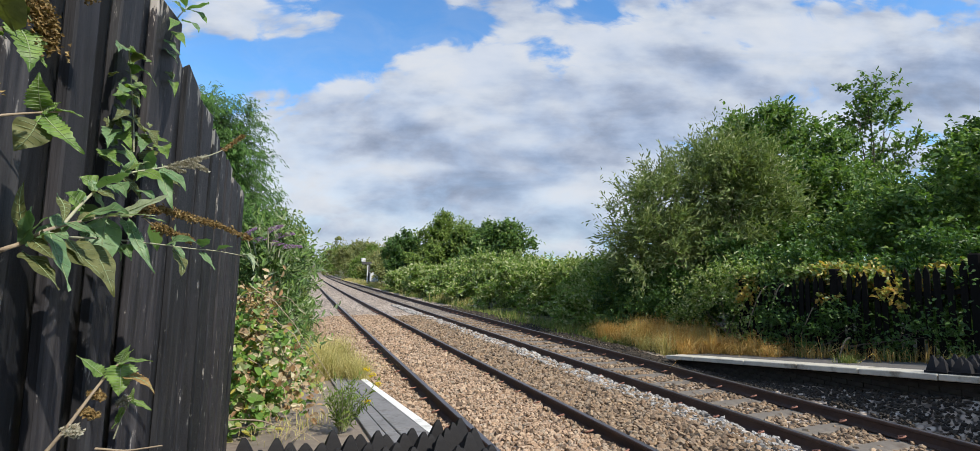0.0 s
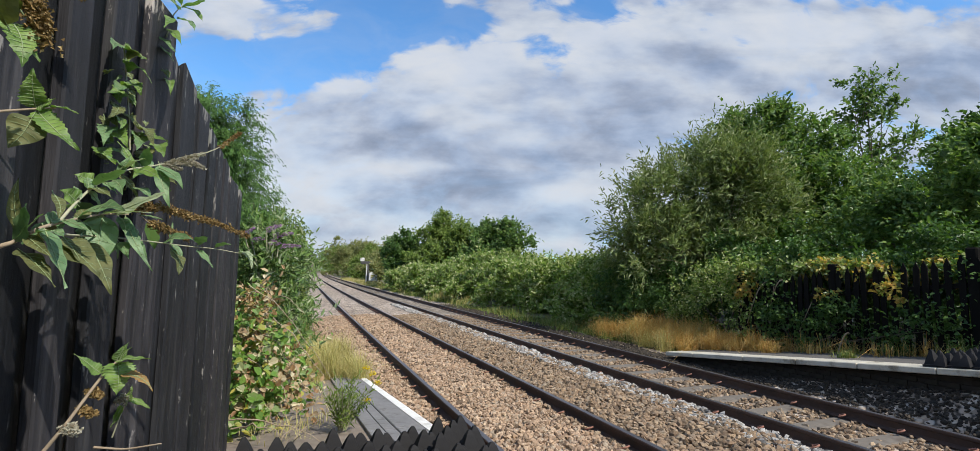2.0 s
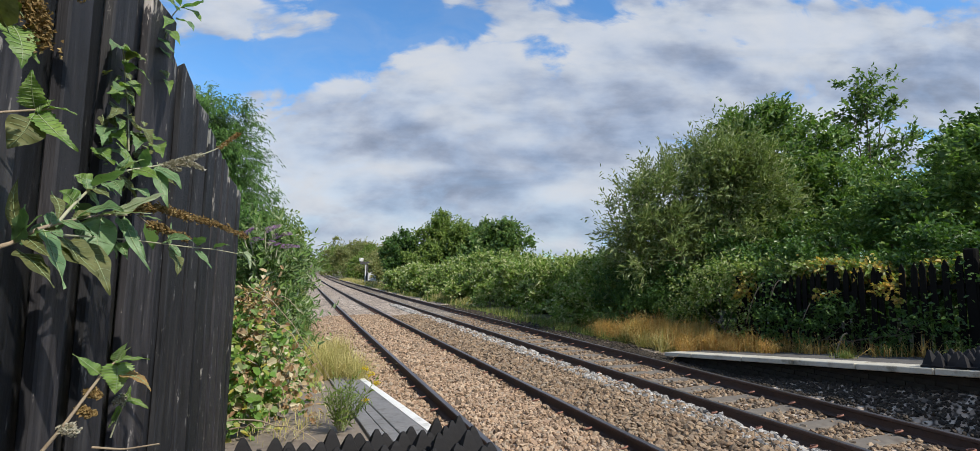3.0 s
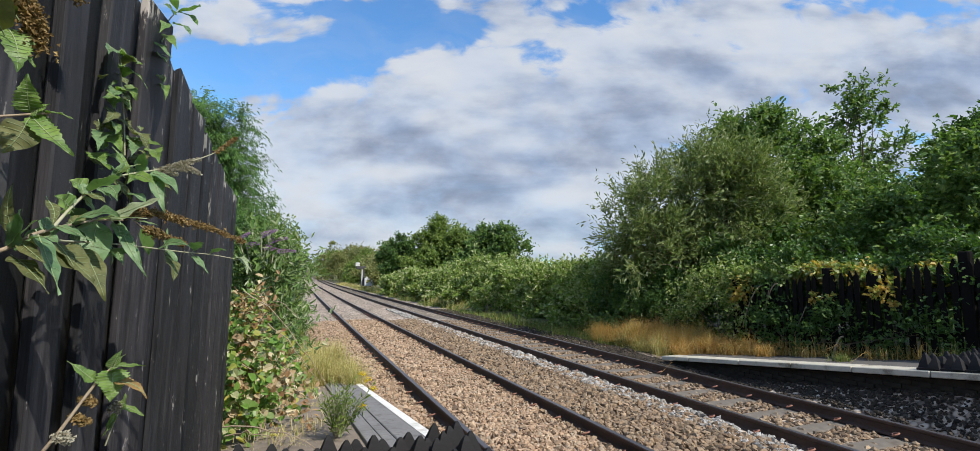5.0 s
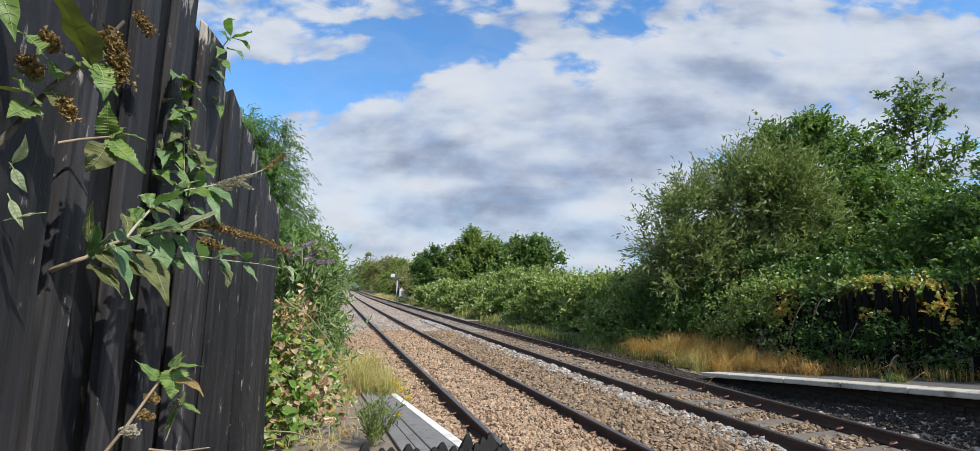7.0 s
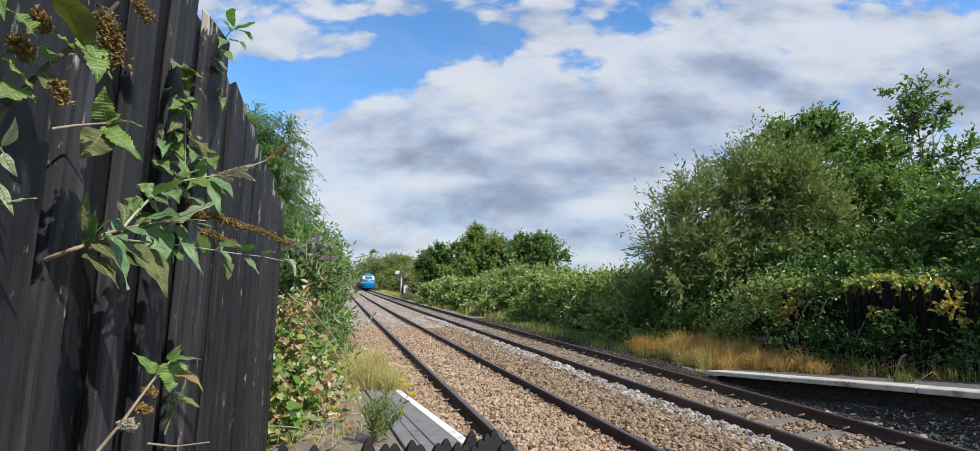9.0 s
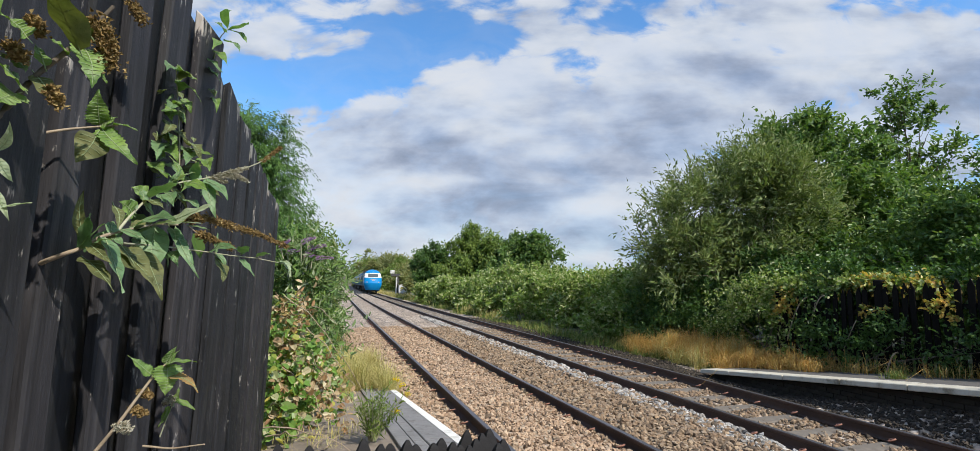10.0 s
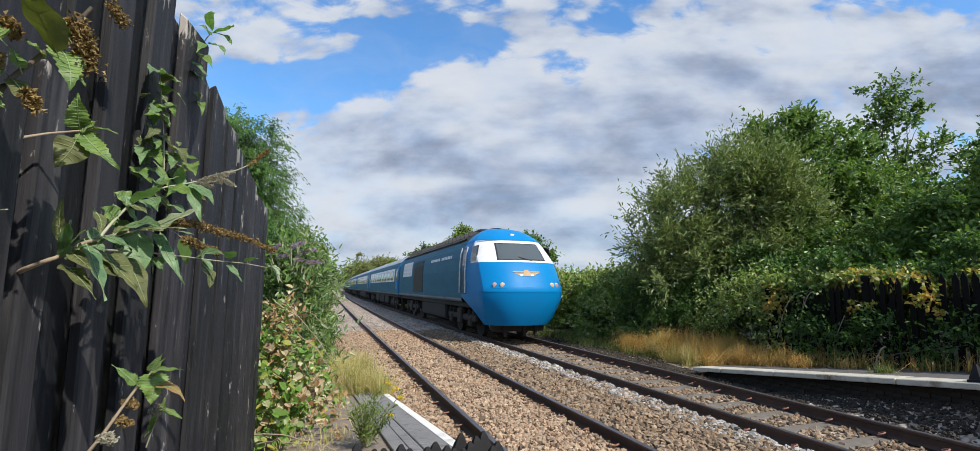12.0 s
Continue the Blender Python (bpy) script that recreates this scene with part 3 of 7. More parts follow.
def limbs(name, foot, lobes, mat, thick, seed, per_lobe=3):
    """Trunk and limbs that reach from the foot into each lobe."""
    r = np.random.default_rng(seed)
    foot = np.asarray(foot, float)
    lob = np.array(lobes, float)
    top = lob[:, :3].mean(0)
    fork = foot * 0.55 + top * 0.45
    lines = [(bow(foot - [0, 0, 0.15], fork, 0, 6, 0.04 * thick * 8, r), np.linspace(thick, thick * 0.62, 6))]
    for c in lob:
        start = foot + (fork - foot) * r.uniform(0.55, 1.0)
        lines.append((bow(start, c[:3], 0.1 * c[5], 7, 0.05 * c[3], r), np.linspace(thick * 0.5, thick * 0.12, 7)))
        for _ in range(per_lobe):
            d = unit(r.normal(0, 1, 3) + [0, 0, 0.6])
            a = start + (c[:3] - start) * r.uniform(0.55, 1.0)
            lines.append((bow(a, c[:3] + d * c[3:] * 0.85, 0.05 * c[5], 6, 0.04 * c[3], r), np.linspace(thick * 0.2, thick * 0.04, 6)))
    return tubes(name, lines, mat, 6)


def tree(name, label, category, foot, lobes, leaf_mat, thick, seed, twigs, per_twig, twig_len, leaf, bark=None, group="", **more):
    foot = Vector(foot)
    t = thing(name, label, category, Matrix.Translation(foot), group)
    local = [(x - foot.x, y - foot.y, z - foot.z, a, b, c) for x, y, z, a, b, c in lobes]
    part("trunk", limbs("trunk", (0, 0, 0), local, bark or M_BARK, thick, seed), None, t)
    part("crown", foliage("crown", local, leaf_mat, twigs, per_twig, twig_len, leaf, seed, **more), None, t)
    return t


def blades(name, centres, count, spread, height, width, mat, seed, lean=0.35, heads=None):
    """Grass: bent three-piece blades round each centre (x, y, z, radius)."""
    r = np.random.default_rng(seed)
    c = np.array(centres, float)
    w = c[:, 3] ** 2
    which = r.choice(len(c), count, p=w / w.sum())
    off = r.normal(0, 0.5, (count, 2)) * c[which, 3:4] * spread
    root = np.c_[c[which, :2] + off, c[which, 2] - 0.04]
    h = (height * r.uniform(0.45, 1.15, count) * r.uniform(0.5, 1.15, len(c))[which])[:, None]
    ang = r.uniform(0, 2 * np.pi, count)
    out = np.c_[np.cos(ang), np.sin(ang), 0 * ang]
    ln = np.abs(r.normal(0, lean, count))[:, None]
    mid = root + np.array([0, 0, 1.0]) * h * 0.55 + out * h * ln * 0.3
    tip = root + np.array([0, 0, 1.0]) * h * (1 - 0.35 * ln) + out * h * ln
    side = np.c_[-np.sin(ang), np.cos(ang), 0 * ang] * width / 2 * r.uniform(0.6, 1.3, count)[:, None]
    v = np.stack([root - side, root + side, mid + side * 0.8, mid - side * 0.8, tip], 1).reshape(-1, 3)
    i = np.arange(count)[:, None] * 5
    me = mesh_of(name, v, [i + [[0, 1, 2, 3]], i + [[3, 2, 4]]], mat)
    return me

# ---- ground, ballast, tracks, platforms ----
RAILS = (1.907, 3.412, 5.382, 6.887)  # centres of the four rail heads by the platform
SLEEPER_STEP = 0.668


def ground_height(xs, x, y):
    z = np.interp(xs, [-400, -30, -1.2, -0.2, 0.5, 8.0, 8.7, 9.6, 12, 40, 400], [1.5, 0.4, 0.05, -0.1, -0.42, -0.42, -0.12, 0.0, 0.15, 0.3, 2.0])
    return z + 0.05 * np.sin(x * 1.3 + 0.4 * y) * np.cos(y * 0.9) * (np.abs(xs - 4.3) > 4.6)


def sheet(name, us, ys, height, mat, wavy=True):
    """A ground sheet over sideways offsets us and distances ys, swept along the line."""
    U, Y = np.meshgrid(us, ys)
    X = U + curve_x(Y)
    Z = height(U, X, Y)
    n, m = U.shape
    i = (np.arange(n - 1)[:, None] * m + np.arange(m - 1)[None]).reshape(-1, 1)
    return mesh_of(name, np.stack([X, Y, Z], -1).reshape(-1, 3), i + [[0, 1, m + 1, m]], mat, True)


def grow(a, b, first, rate):
    out, step = [a], first
    while out[-1] < b:
        out.append(out[-1] + step)
        step *= rate
    return np.array(out)


far = grow(14, 2600, 1.0, 1.22)
us = np.concatenate([-(far[::-1] + 4), np.arange(-17, 18, 0.5), far + 4])
ys = np.concatenate([-grow(6, 2500, 2.0, 1.3)[::-1], np.arange(-5.5, 60, 0.6), grow(60, 3500, 2.0, 1.12)])
tagged(new("ground", sheet("ground", us, ys, ground_height, M_GROUND)), "rough grassy lineside earth running to the horizon", "ground", kind="structure")


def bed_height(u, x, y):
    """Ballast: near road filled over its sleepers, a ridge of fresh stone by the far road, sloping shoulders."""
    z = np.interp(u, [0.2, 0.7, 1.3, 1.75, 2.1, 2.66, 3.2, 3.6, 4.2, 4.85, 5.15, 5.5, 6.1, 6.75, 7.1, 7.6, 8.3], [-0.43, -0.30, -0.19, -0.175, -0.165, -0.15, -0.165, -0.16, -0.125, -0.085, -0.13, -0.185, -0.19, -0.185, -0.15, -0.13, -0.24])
    foot = np.clip(0.05 + 0.137 * (5.4 - y), -0.14, 0.42)  # bank added against the far platform's wall, standing in for the dark shade there
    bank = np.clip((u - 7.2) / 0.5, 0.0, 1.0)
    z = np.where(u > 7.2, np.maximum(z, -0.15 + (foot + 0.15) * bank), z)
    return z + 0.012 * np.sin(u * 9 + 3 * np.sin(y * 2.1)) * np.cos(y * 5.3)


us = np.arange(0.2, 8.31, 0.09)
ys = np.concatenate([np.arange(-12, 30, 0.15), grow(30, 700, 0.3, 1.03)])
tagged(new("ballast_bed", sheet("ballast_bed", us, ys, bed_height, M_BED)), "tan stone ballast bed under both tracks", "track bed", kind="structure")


def stones(name, rows, mat, seed):
    """Loose broken stones: rows of (u0, u1, y0, y1, count, radius, lift)."""
    r = np.random.default_rng(seed)
    bm = bmesh.new()
    bmesh.ops.create_icosphere(bm, subdivisions=1, radius=1.0)
    bv = np.array([v.co for v in bm.verts])
    bf = np.array([[v.index for v in f.verts] for f in bm.faces])
    bm.free()
    P, R = [], []
    for u0, u1, y0, y1, count, radius, lift in rows:
        u, y = r.uniform(u0, u1, count), r.uniform(y0, y1, count)
        ok = np.ones(count, bool)
        for rail in RAILS:
            ok &= np.abs(u - rail) > 0.085
        on_sleeper = (np.abs(((y / SLEEPER_STEP) % 1.0) - 0.5) < 0.20) & (u > 4.95) & (u < 7.35)
        ok &= ~(on_sleeper & (r.random(count) < 0.93))
        u, y = u[ok], y[ok]
        P.append(np.stack([u + curve_x(y), y, bed_height(u, u, y) + lift * r.random(len(u))], -1))
        R.append(radius * r.uniform(0.7, 1.55, len(u)))
    P, R = np.concatenate(P), np.concatenate(R)
    n = len(P)
    kinds = bv[None] * (1 + r.uniform(-0.5, 0.4, (40, len(bv), 1)))
    shape = kinds[r.integers(0, 40, n)] * (R[:, None] * r.uniform(0.55, 1.35, (n, 3)))[:, None] * 1.08
    a, t = r.uniform(0, 2 * np.pi, n), r.normal(0, 0.5, n)
    ca, sa, ct, st = np.cos(a), np.sin(a), np.cos(t), np.sin(t)
    x, y, z = shape[..., 0], shape[..., 1], shape[..., 2] * 0.8
    y, z = y * ct[:, None] - z * st[:, None], y * st[:, None] + z * ct[:, None]
    x, y = x * ca[:, None] - y * sa[:, None], x * sa[:, None] + y * ca[:, None]
    v = np.stack([x, y, z], -1) + P[:, None]
    f = bf[None] + (np.arange(n) * len(bv))[:, None, None]
    return mesh_of(name, v.reshape(-1, 3), f.reshape(-1, 3), mat)


tagged(new("ballast_stones", stones("ballast_stones", [
    (3.3, 5.05, 1.8, 8, 9500, 0.027, 0.04), (3.3, 5.05, 8, 20, 9000, 0.031, 0.04), (5.35, 6.95, 1.8, 9, 4500, 0.025, 0.02), (5.35, 6.95, 9, 20, 3600, 0.028, 0.02)], M_STONE_TAN, 3)),
    "tan and brown broken ballast stones heaped between the tracks", "ballast", kind="stuff")
tagged(new("ballast_stones", stones("ballast_stones", [
    (0.95, 3.5, 2.4, 9, 14500, 0.0235, 0.028), (0.6, 3.5, 9, 21, 14000, 0.027, 0.028)], M_STONE_PINK, 4)),
    "rust-washed pinkish ballast stones filling the near track", "ballast", kind="stuff")
tagged(new("ballast_stones", stones("ballast_stones", [
    (4.68, 5.22, 1.8, 8, 2500, 0.029, 0.04), (4.68, 5.22, 8, 26, 4200, 0.034, 0.04), (7.0, 7.25, 5, 22, 900, 0.03, 0.02)], M_STONE_GREY, 5)),
    "ridge of fresh pale grey ballast stones beside a rail", "ballast", kind="stuff")
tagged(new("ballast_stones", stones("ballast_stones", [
    (6.98, 8.0, 2, 10, 9000, 0.020, 0.012), (6.98, 8.2, 10, 26, 6500, 0.029, 0.02)], M_STONE_SHADED, 6)),
    "ballast stones below the platform edge, coloured dark for shade", "ballast", kind="stuff")

RAIL_STEPS = np.concatenate([np.arange(-12, 40, 1.0), grow(40, 690, 1.0, 1.06)])


def swept(name, profile, u, mat, smooth=False):
    """A closed section (x, z) swept along the line at offset u."""
    prof = np.array(profile, float)
    n, m = len(RAIL_STEPS), len(prof)
    v = np.zeros((n, m, 3))
    v[..., 0] = u + curve_x(RAIL_STEPS)[:, None] + prof[None, :, 0]
    v[..., 1] = RAIL_STEPS[:, None]
    v[..., 2] = prof[None, :, 1]
    i = np.arange(n - 1)[:, None] * m
    j = np.arange(m)[None]
    k = (j + 1) % m
    q = np.stack([i + j, i + k, i + m + k, i + m + j], -1).reshape(-1, 4)
    return mesh_of(name, v.reshape(-1, 3), q, mat, smooth)


HEAD = [(-0.035, -0.008), (-0.035, -0.036), (-0.010, -0.050), (-0.009, -0.125), (-0.03, -0.140), (-0.07, -0.150), (-0.07, -0.159),
        (0.07, -0.159), (0.07, -0.150), (0.03, -0.140), (0.009, -0.125), (0.010, -0.050), (0.035, -0.036), (0.035, -0.008), (0.027, -0.001), (-0.027, -0.001)]
TOP = [(-0.030, -0.0012), (-0.022, 0.0012), (0.022, 0.0012), (0.030, -0.0012)]


def clip_mesh():
    """A sprung steel clip: a small hooked loop."""
    t = np.linspace(0, 1, 9)
    pts = np.stack([0.05 * np.cos(t * 4.2) + 0.02, 0.045 * np.sin(t * 4.2), 0.025 + 0.03 * np.sin(t * 3.1)], -1)
    return tubes("clip", [(pts, 0.011)], M_CLIP, 5)


def sleeper_mesh():
    bm = bmesh.new()
    block(bm, -1.25, 1.25, -0.135, 0.135, -0.2, 0.0, 0.02)
    for v in bm.verts:  # lower in the middle, as cast concrete sleepers are
        if abs(v.co.x) < 0.4:
            v.co.z -= 0.03
    me = bpy.data.meshes.new("sleeper")
    bm.to_mesh(me)
    bm.free()
    me.materials.append(M_SLEEPER)
    return me


def track(name, left, right, sleeper_top, label):
    t = thing(name, label, "railway track", kind="structure")
    for u in (left, right):
        rail = part("rail", swept("rail", HEAD, u, M_RUST), None, t, "rust-brown steel rail")
        part("running_surface", swept("running_surface", TOP, u, M_RAILTOP), None, rail, "dull polished rail top")
    clip, bar = clip_mesh(), sleeper_mesh()
    mid = (left + right) / 2
    for i in range(1, 62):
        y = (i + 0.5) * SLEEPER_STEP
        a = Matrix.Translation((mid + float(curve_x(y)), y, sleeper_top)) @ pose(0, 0, 0, 0, 0, -math.degrees(turn_at(y)))
        part("sleeper", bar, None, t, at=a)
        if y < 24:
            for u in (left, right):
                for s in (-1, 1):
                    m = Matrix.Translation((u + float(curve_x(y)) + s * 0.085, y + 0.02, -0.152)) @ pose(0, 0, 0, 0, 0, 0 if s > 0 else 180)
                    part("clip", clip, None, t, at=m)
    bm = bmesh.new()
    y = 62.5 * SLEEPER_STEP
    vs, fs = [], []
    cube = np.array([(x, yy, z) for x in (-1.25, 1.25) for yy in (-0.13, 0.13) for z in (-0.15, 0)], float)
    quads = np.array([(0, 1, 3, 2), (4, 6, 7, 5), (0, 4, 5, 1), (2, 3, 7, 6), (1, 5, 7, 3)])
    while y < 300:
        vs.append(cube + [mid + float(curve_x(y)), y, sleeper_top])
        fs.append(quads + 8 * len(fs))
        y += SLEEPER_STEP
    bm.free()
    tagged(part("sleeper_run", mesh_of("sleeper_run", np.concatenate(vs), np.concatenate(fs), M_SLEEPER), None, t), kind="stuff")
    return t


track("track_near", RAILS[0], RAILS[1], -0.215, "rusty rails on concrete sleepers almost buried in ballast")
track("track_far", RAILS[2], RAILS[3], -0.168, "rusty rails on bare grey concrete sleepers with clips")


# ramped platform ends, falling away from the camera at one in nine
def left_top(y):
    return -0.10 + 0.1105 * (8.75 - y)


def right_top(y):
    return 0.03 + 0.1120 * (8.55 - y)


def ramp_block(x0, x1, y0, y1, top, thick, bevel=0.006, drop=0.0):
    bm = boxed(x0, x1, y0, y1, -1, 0, 0)
    for v in bm.verts:
        v.co.z = top(v.co.y) - drop if v.co.z > -0.5 else top(v.co.y) - drop - thick
    if bevel:
        bmesh.ops.bevel(bm, geom=list(bm.edges), offset=bevel, segments=1, affect="EDGES")
    return bm


def platforms():
    p = thing("platform", "sloping platform end of grey slabs with a white painted edge", "platform", kind="structure")
    e = 1.13
    bm = ramp_block(-0.9, e - 0.10, -6, 8.75, left_top, 0.05, 0)
    for v in bm.verts:
        if v.co.z < left_top(v.co.y) - 0.03:
            v.co.z = -0.6
        else:
            v.co.z -= 0.03
    part("platform_core", bm, M_DIRT, p)
    y, i = 8.7, 0
    while y > -1.0:  # edge slabs with their painted line, then two rows of paving
        a, b = y - 0.915, y - 0.008
        part("coping_slab", ramp_block(e - 0.30, e, a, b, left_top, 0.075), M_SLAB, p)
        part("white_line", ramp_block(e - 0.092, e - 0.004, a, b, left_top, 0.006, 0, -0.005), M_WHITE_LINE, p, "white painted platform edge line")
        part("paving_slab", ramp_block(e - 0.40, e - 0.308, a, b, left_top, 0.05, 0.004, 0.004), M_SLAB, p)
        part("paving_slab", ramp_block(e - 0.53, e - 0.408, a, b, left_top, 0.05, 0.004, 0.002), M_SLAB, p)
        y -= 0.915
        i += 1
    bm = boxed(e - 0.24, e - 0.10, -6, 8.6, -0.6, 0)
    for v in bm.verts:
        if v.co.z > -0.3:
            v.co.z = left_top(v.co.y) - 0.08
    part("platform_wall", bm, M_WALL, p)

    q = thing("platform", "sloping platform end with a pale concrete coping above a dark wall", "platform", kind="structure")
    e = 7.58
    bm = boxed(e + 0.30, 10.2, -6, 8.5, -0.6, 0)
    for v in bm.verts:
        if v.co.z > -0.3:
            v.co.z = right_top(v.co.y) - 0.012
    part("platform_surface", bm, M_ASPHALT, q, "patched dark grey asphalt")
    cuts = [8.53, 7.75, 6.55, 5.55, 4.62, 3.68, 2.74, 1.8, 0.9, 0.0, -0.9]
    for a, b in zip(cuts[1:], cuts):
        part("coping_slab", ramp_block(e, e + 0.45, a + 0.006, b - 0.006, right_top, 0.082, 0.01, random.uniform(-0.004, 0.004)), M_COPING, q)
    bm = boxed(e + 0.16, e + 0.29, -6, 8.4, -0.6, 0)
    for v in bm.verts:
        if v.co.z > -0.3:
            v.co.z = max(right_top(v.co.y) - 0.11, -0.58)
    wall = part("platform_wall", bm, M_WALL, q, "sooty brick wall, coloured darker for shade")
    brick = boxed(-0.012, 0.012, -0.108, 0.108, -0.033, 0.033, 0.004)
    me = bpy.data.meshes.new("brick")
    brick.to_mesh(me)
    brick.free()
    me.materials.append(M_WALL)
    for course in range(14):
        z = -0.38 + course * 0.075
        for j in range(34):
            y = 1.6 + 0.225 * j + (course % 2) * 0.112
            if z < right_top(y) - 0.15:
                part("brick", me, None, wall, at=Matrix.Translation((e + 0.152, y, z)))


platforms()


def trespass_panel(name, x0, x1, y0, y1, top, label):
    """A rubber mat of steep ridged pyramids that nobody can walk on."""
    t = thing(name, label, "trespass guard", Matrix.Translation(((x0 + x1) / 2, (y0 + y1) / 2, float(top((y0 + y1) / 2)))))
    cx, cy = (x0 + x1) / 2, (y0 + y1) / 2
    slope = float(top(cy + 0.5) - top(cy - 0.5))
    bm = boxed(x0 - cx, x1 - cx, y0 - cy, y1 - cy, 0, 0.03)
    for v in bm.verts:
        v.co.z += v.co.y * slope
    part("base_mat", bm, M_RUBBER, t)
    nx, ny = round((x1 - x0) / 0.165), round((y1 - y0) / 0.13)
    bm = bmesh.new()
    prof = [(1.0, 0.0), (0.80, 0.28), (0.50, 0.62), (0.28, 0.86), (0.10, 1.0)]
    rings = []
    for s, h in prof:
        rings.append([bm.verts.new((sx * 0.084 * s, sy * 0.062 * s, 0.18 * h)) for sx, sy in ((-1, -1), (1, -1), (1, 1), (-1, 1))])
    for a, b in zip(rings, rings[1:]):
        for i in range(4):
            bm.faces.new((a[i], a[(i + 1) % 4], b[(i + 1) % 4], b[i]))
    bm.faces.new(rings[-1])
    me = bpy.data.meshes.new("spike")
    bm.to_mesh(me)
    bm.free()
    me.materials.append(M_RUBBER)
    r = random.Random(3)
    for i in range(nx):
        for j in range(ny):
            x, y = x0 - cx + (i + 0.5 + (0.25 if j % 2 else -0.25)) * (x1 - x0) / nx, y0 - cy + (j + 0.5) * (y1 - y0) / ny
            m = Matrix.Translation((x, y, 0.025 + y * slope)) @ Matrix.Diagonal((1, 1, r.uniform(0.72, 1.12), 1))
            part("spike", me, None, t, at=m @ pose(0, 0, 0, r.uniform(-4, 4), r.uniform(-4, 4), r.uniform(-8, 8)))


trespass_panel("trespass_guard", -0.35, 1.12, 1.9, 3.26, left_top, "black rubber anti-trespass mat of steep pointed ridges")
trespass_panel("trespass_guard", 7.66, 9.3, 2.6, 3.86, right_top, "black rubber anti-trespass mat of steep pointed ridges")

# ---- train ----
# half-width of the body by height above the rails
SIDE_Z = [1.16, 1.24, 1.6, 2.3, 2.8, 3.1, 3.3, 3.5, 3.65, 3.78, 3.86, 3.89]
SIDE_W = [1.30, 1.37, 1.37, 1.37, 1.33, 1.27, 1.18, 1.00, 0.80, 0.52, 0.24, 0.0]


def half_width(z):
    return float(np.interp(z, [0.5, 0.8] + SIDE_Z, [1.08, 1.22] + SIDE_W))


def shell(name, y0, y1, z0, z1, mat, out=0.0, steps=1, both=True):
    """The body's skin between two ends and two heights, set out by a little."""
    zs = sorted({z0, z1, *[z for z in SIDE_Z if z0 < z < z1]})
    vs, qs = [], []
    ys = np.linspace(y0, y1, steps + 1)
    for s in (-1, 1) if both else (-1,):
        first = len(vs)
        for y in ys:
            for z in zs:
                vs.append((s * (half_width(z) + out), y, z + (out if z > 3.3 else 0)))
        m = len(zs)
        for i in range(steps):
            for j in range(m - 1):
                a = first + i * m + j
                qs.append((a, a + 1, a + m + 1, a + m))
    return mesh_of(name, vs, np.array(qs), mat)


def ends(name, y, mat):
    zs = SIDE_Z
    vs = [(-half_width(z), y, z) for z in zs] + [(half_width(z), y, z) for z in zs]
    m = len(zs)
    return mesh_of(name, vs, np.array([(j, j + 1, m + j + 1, m + j) for j in range(m - 1)]), mat)


def side_panel(name, y0, y1, z0, z1, mat, out, side):
    """A flat panel proud of one side, following its curve, with edges."""
    zs = [z0 + (z1 - z0) * i / 4 for i in range(5)]
    vs = []
    for y in (y0, y1):
        for z in zs:
            vs.append((side * (half_width(z) + out), y, z))
    for y in (y0, y1):
        for z in zs:
            vs.append((side * (half_width(z) - 0.03), y, z))
    q = [(i, i + 1, i + 6, i + 5) for i in range(4)]
    q += [(0, 10, 11, 1), (1, 11, 12, 2), (2, 12, 13, 3), (3, 13, 14, 4), (5, 6, 16, 15), (6, 7, 17, 16), (7, 8, 18, 17), (8, 9, 19, 18), (0, 5, 15, 10), (4, 14, 19, 9)]
    return mesh_of(name, vs, np.array(q), mat)


NOSE_Z = [0.50, 0.75, 1.05, 1.35, 1.52, 1.60, 1.72, 1.95, 2.2, 2.46, 2.54, 2.7, 2.9, 3.1, 3.22, 3.32, 3.45, 3.58, 3.70, 3.79, 3.86]
NOSE_S = [0.42, 0.26, 0.13, 0.04, 0.01, 0.00, 0.05, 0.16, 0.29, 0.44, 0.50, 0.64, 0.82, 1.02, 1.14, 1.25, 1.45, 1.70, 2.00, 2.40, 2.95]


def nose_s(x, z):
    """How far back from the tip the nose's skin lies at offset x and height z."""
    w = half_width(z)
    back = float(np.interp(z, [0.5, 1.6, 2.5, 3.2, 3.8], [0.55, 0.5, 0.62, 0.75, 0.3]))
    return float(np.interp(z, NOSE_Z, NOSE_S)) + back * min(abs(x) / max(w, 1e-3), 1.0) ** 3.2


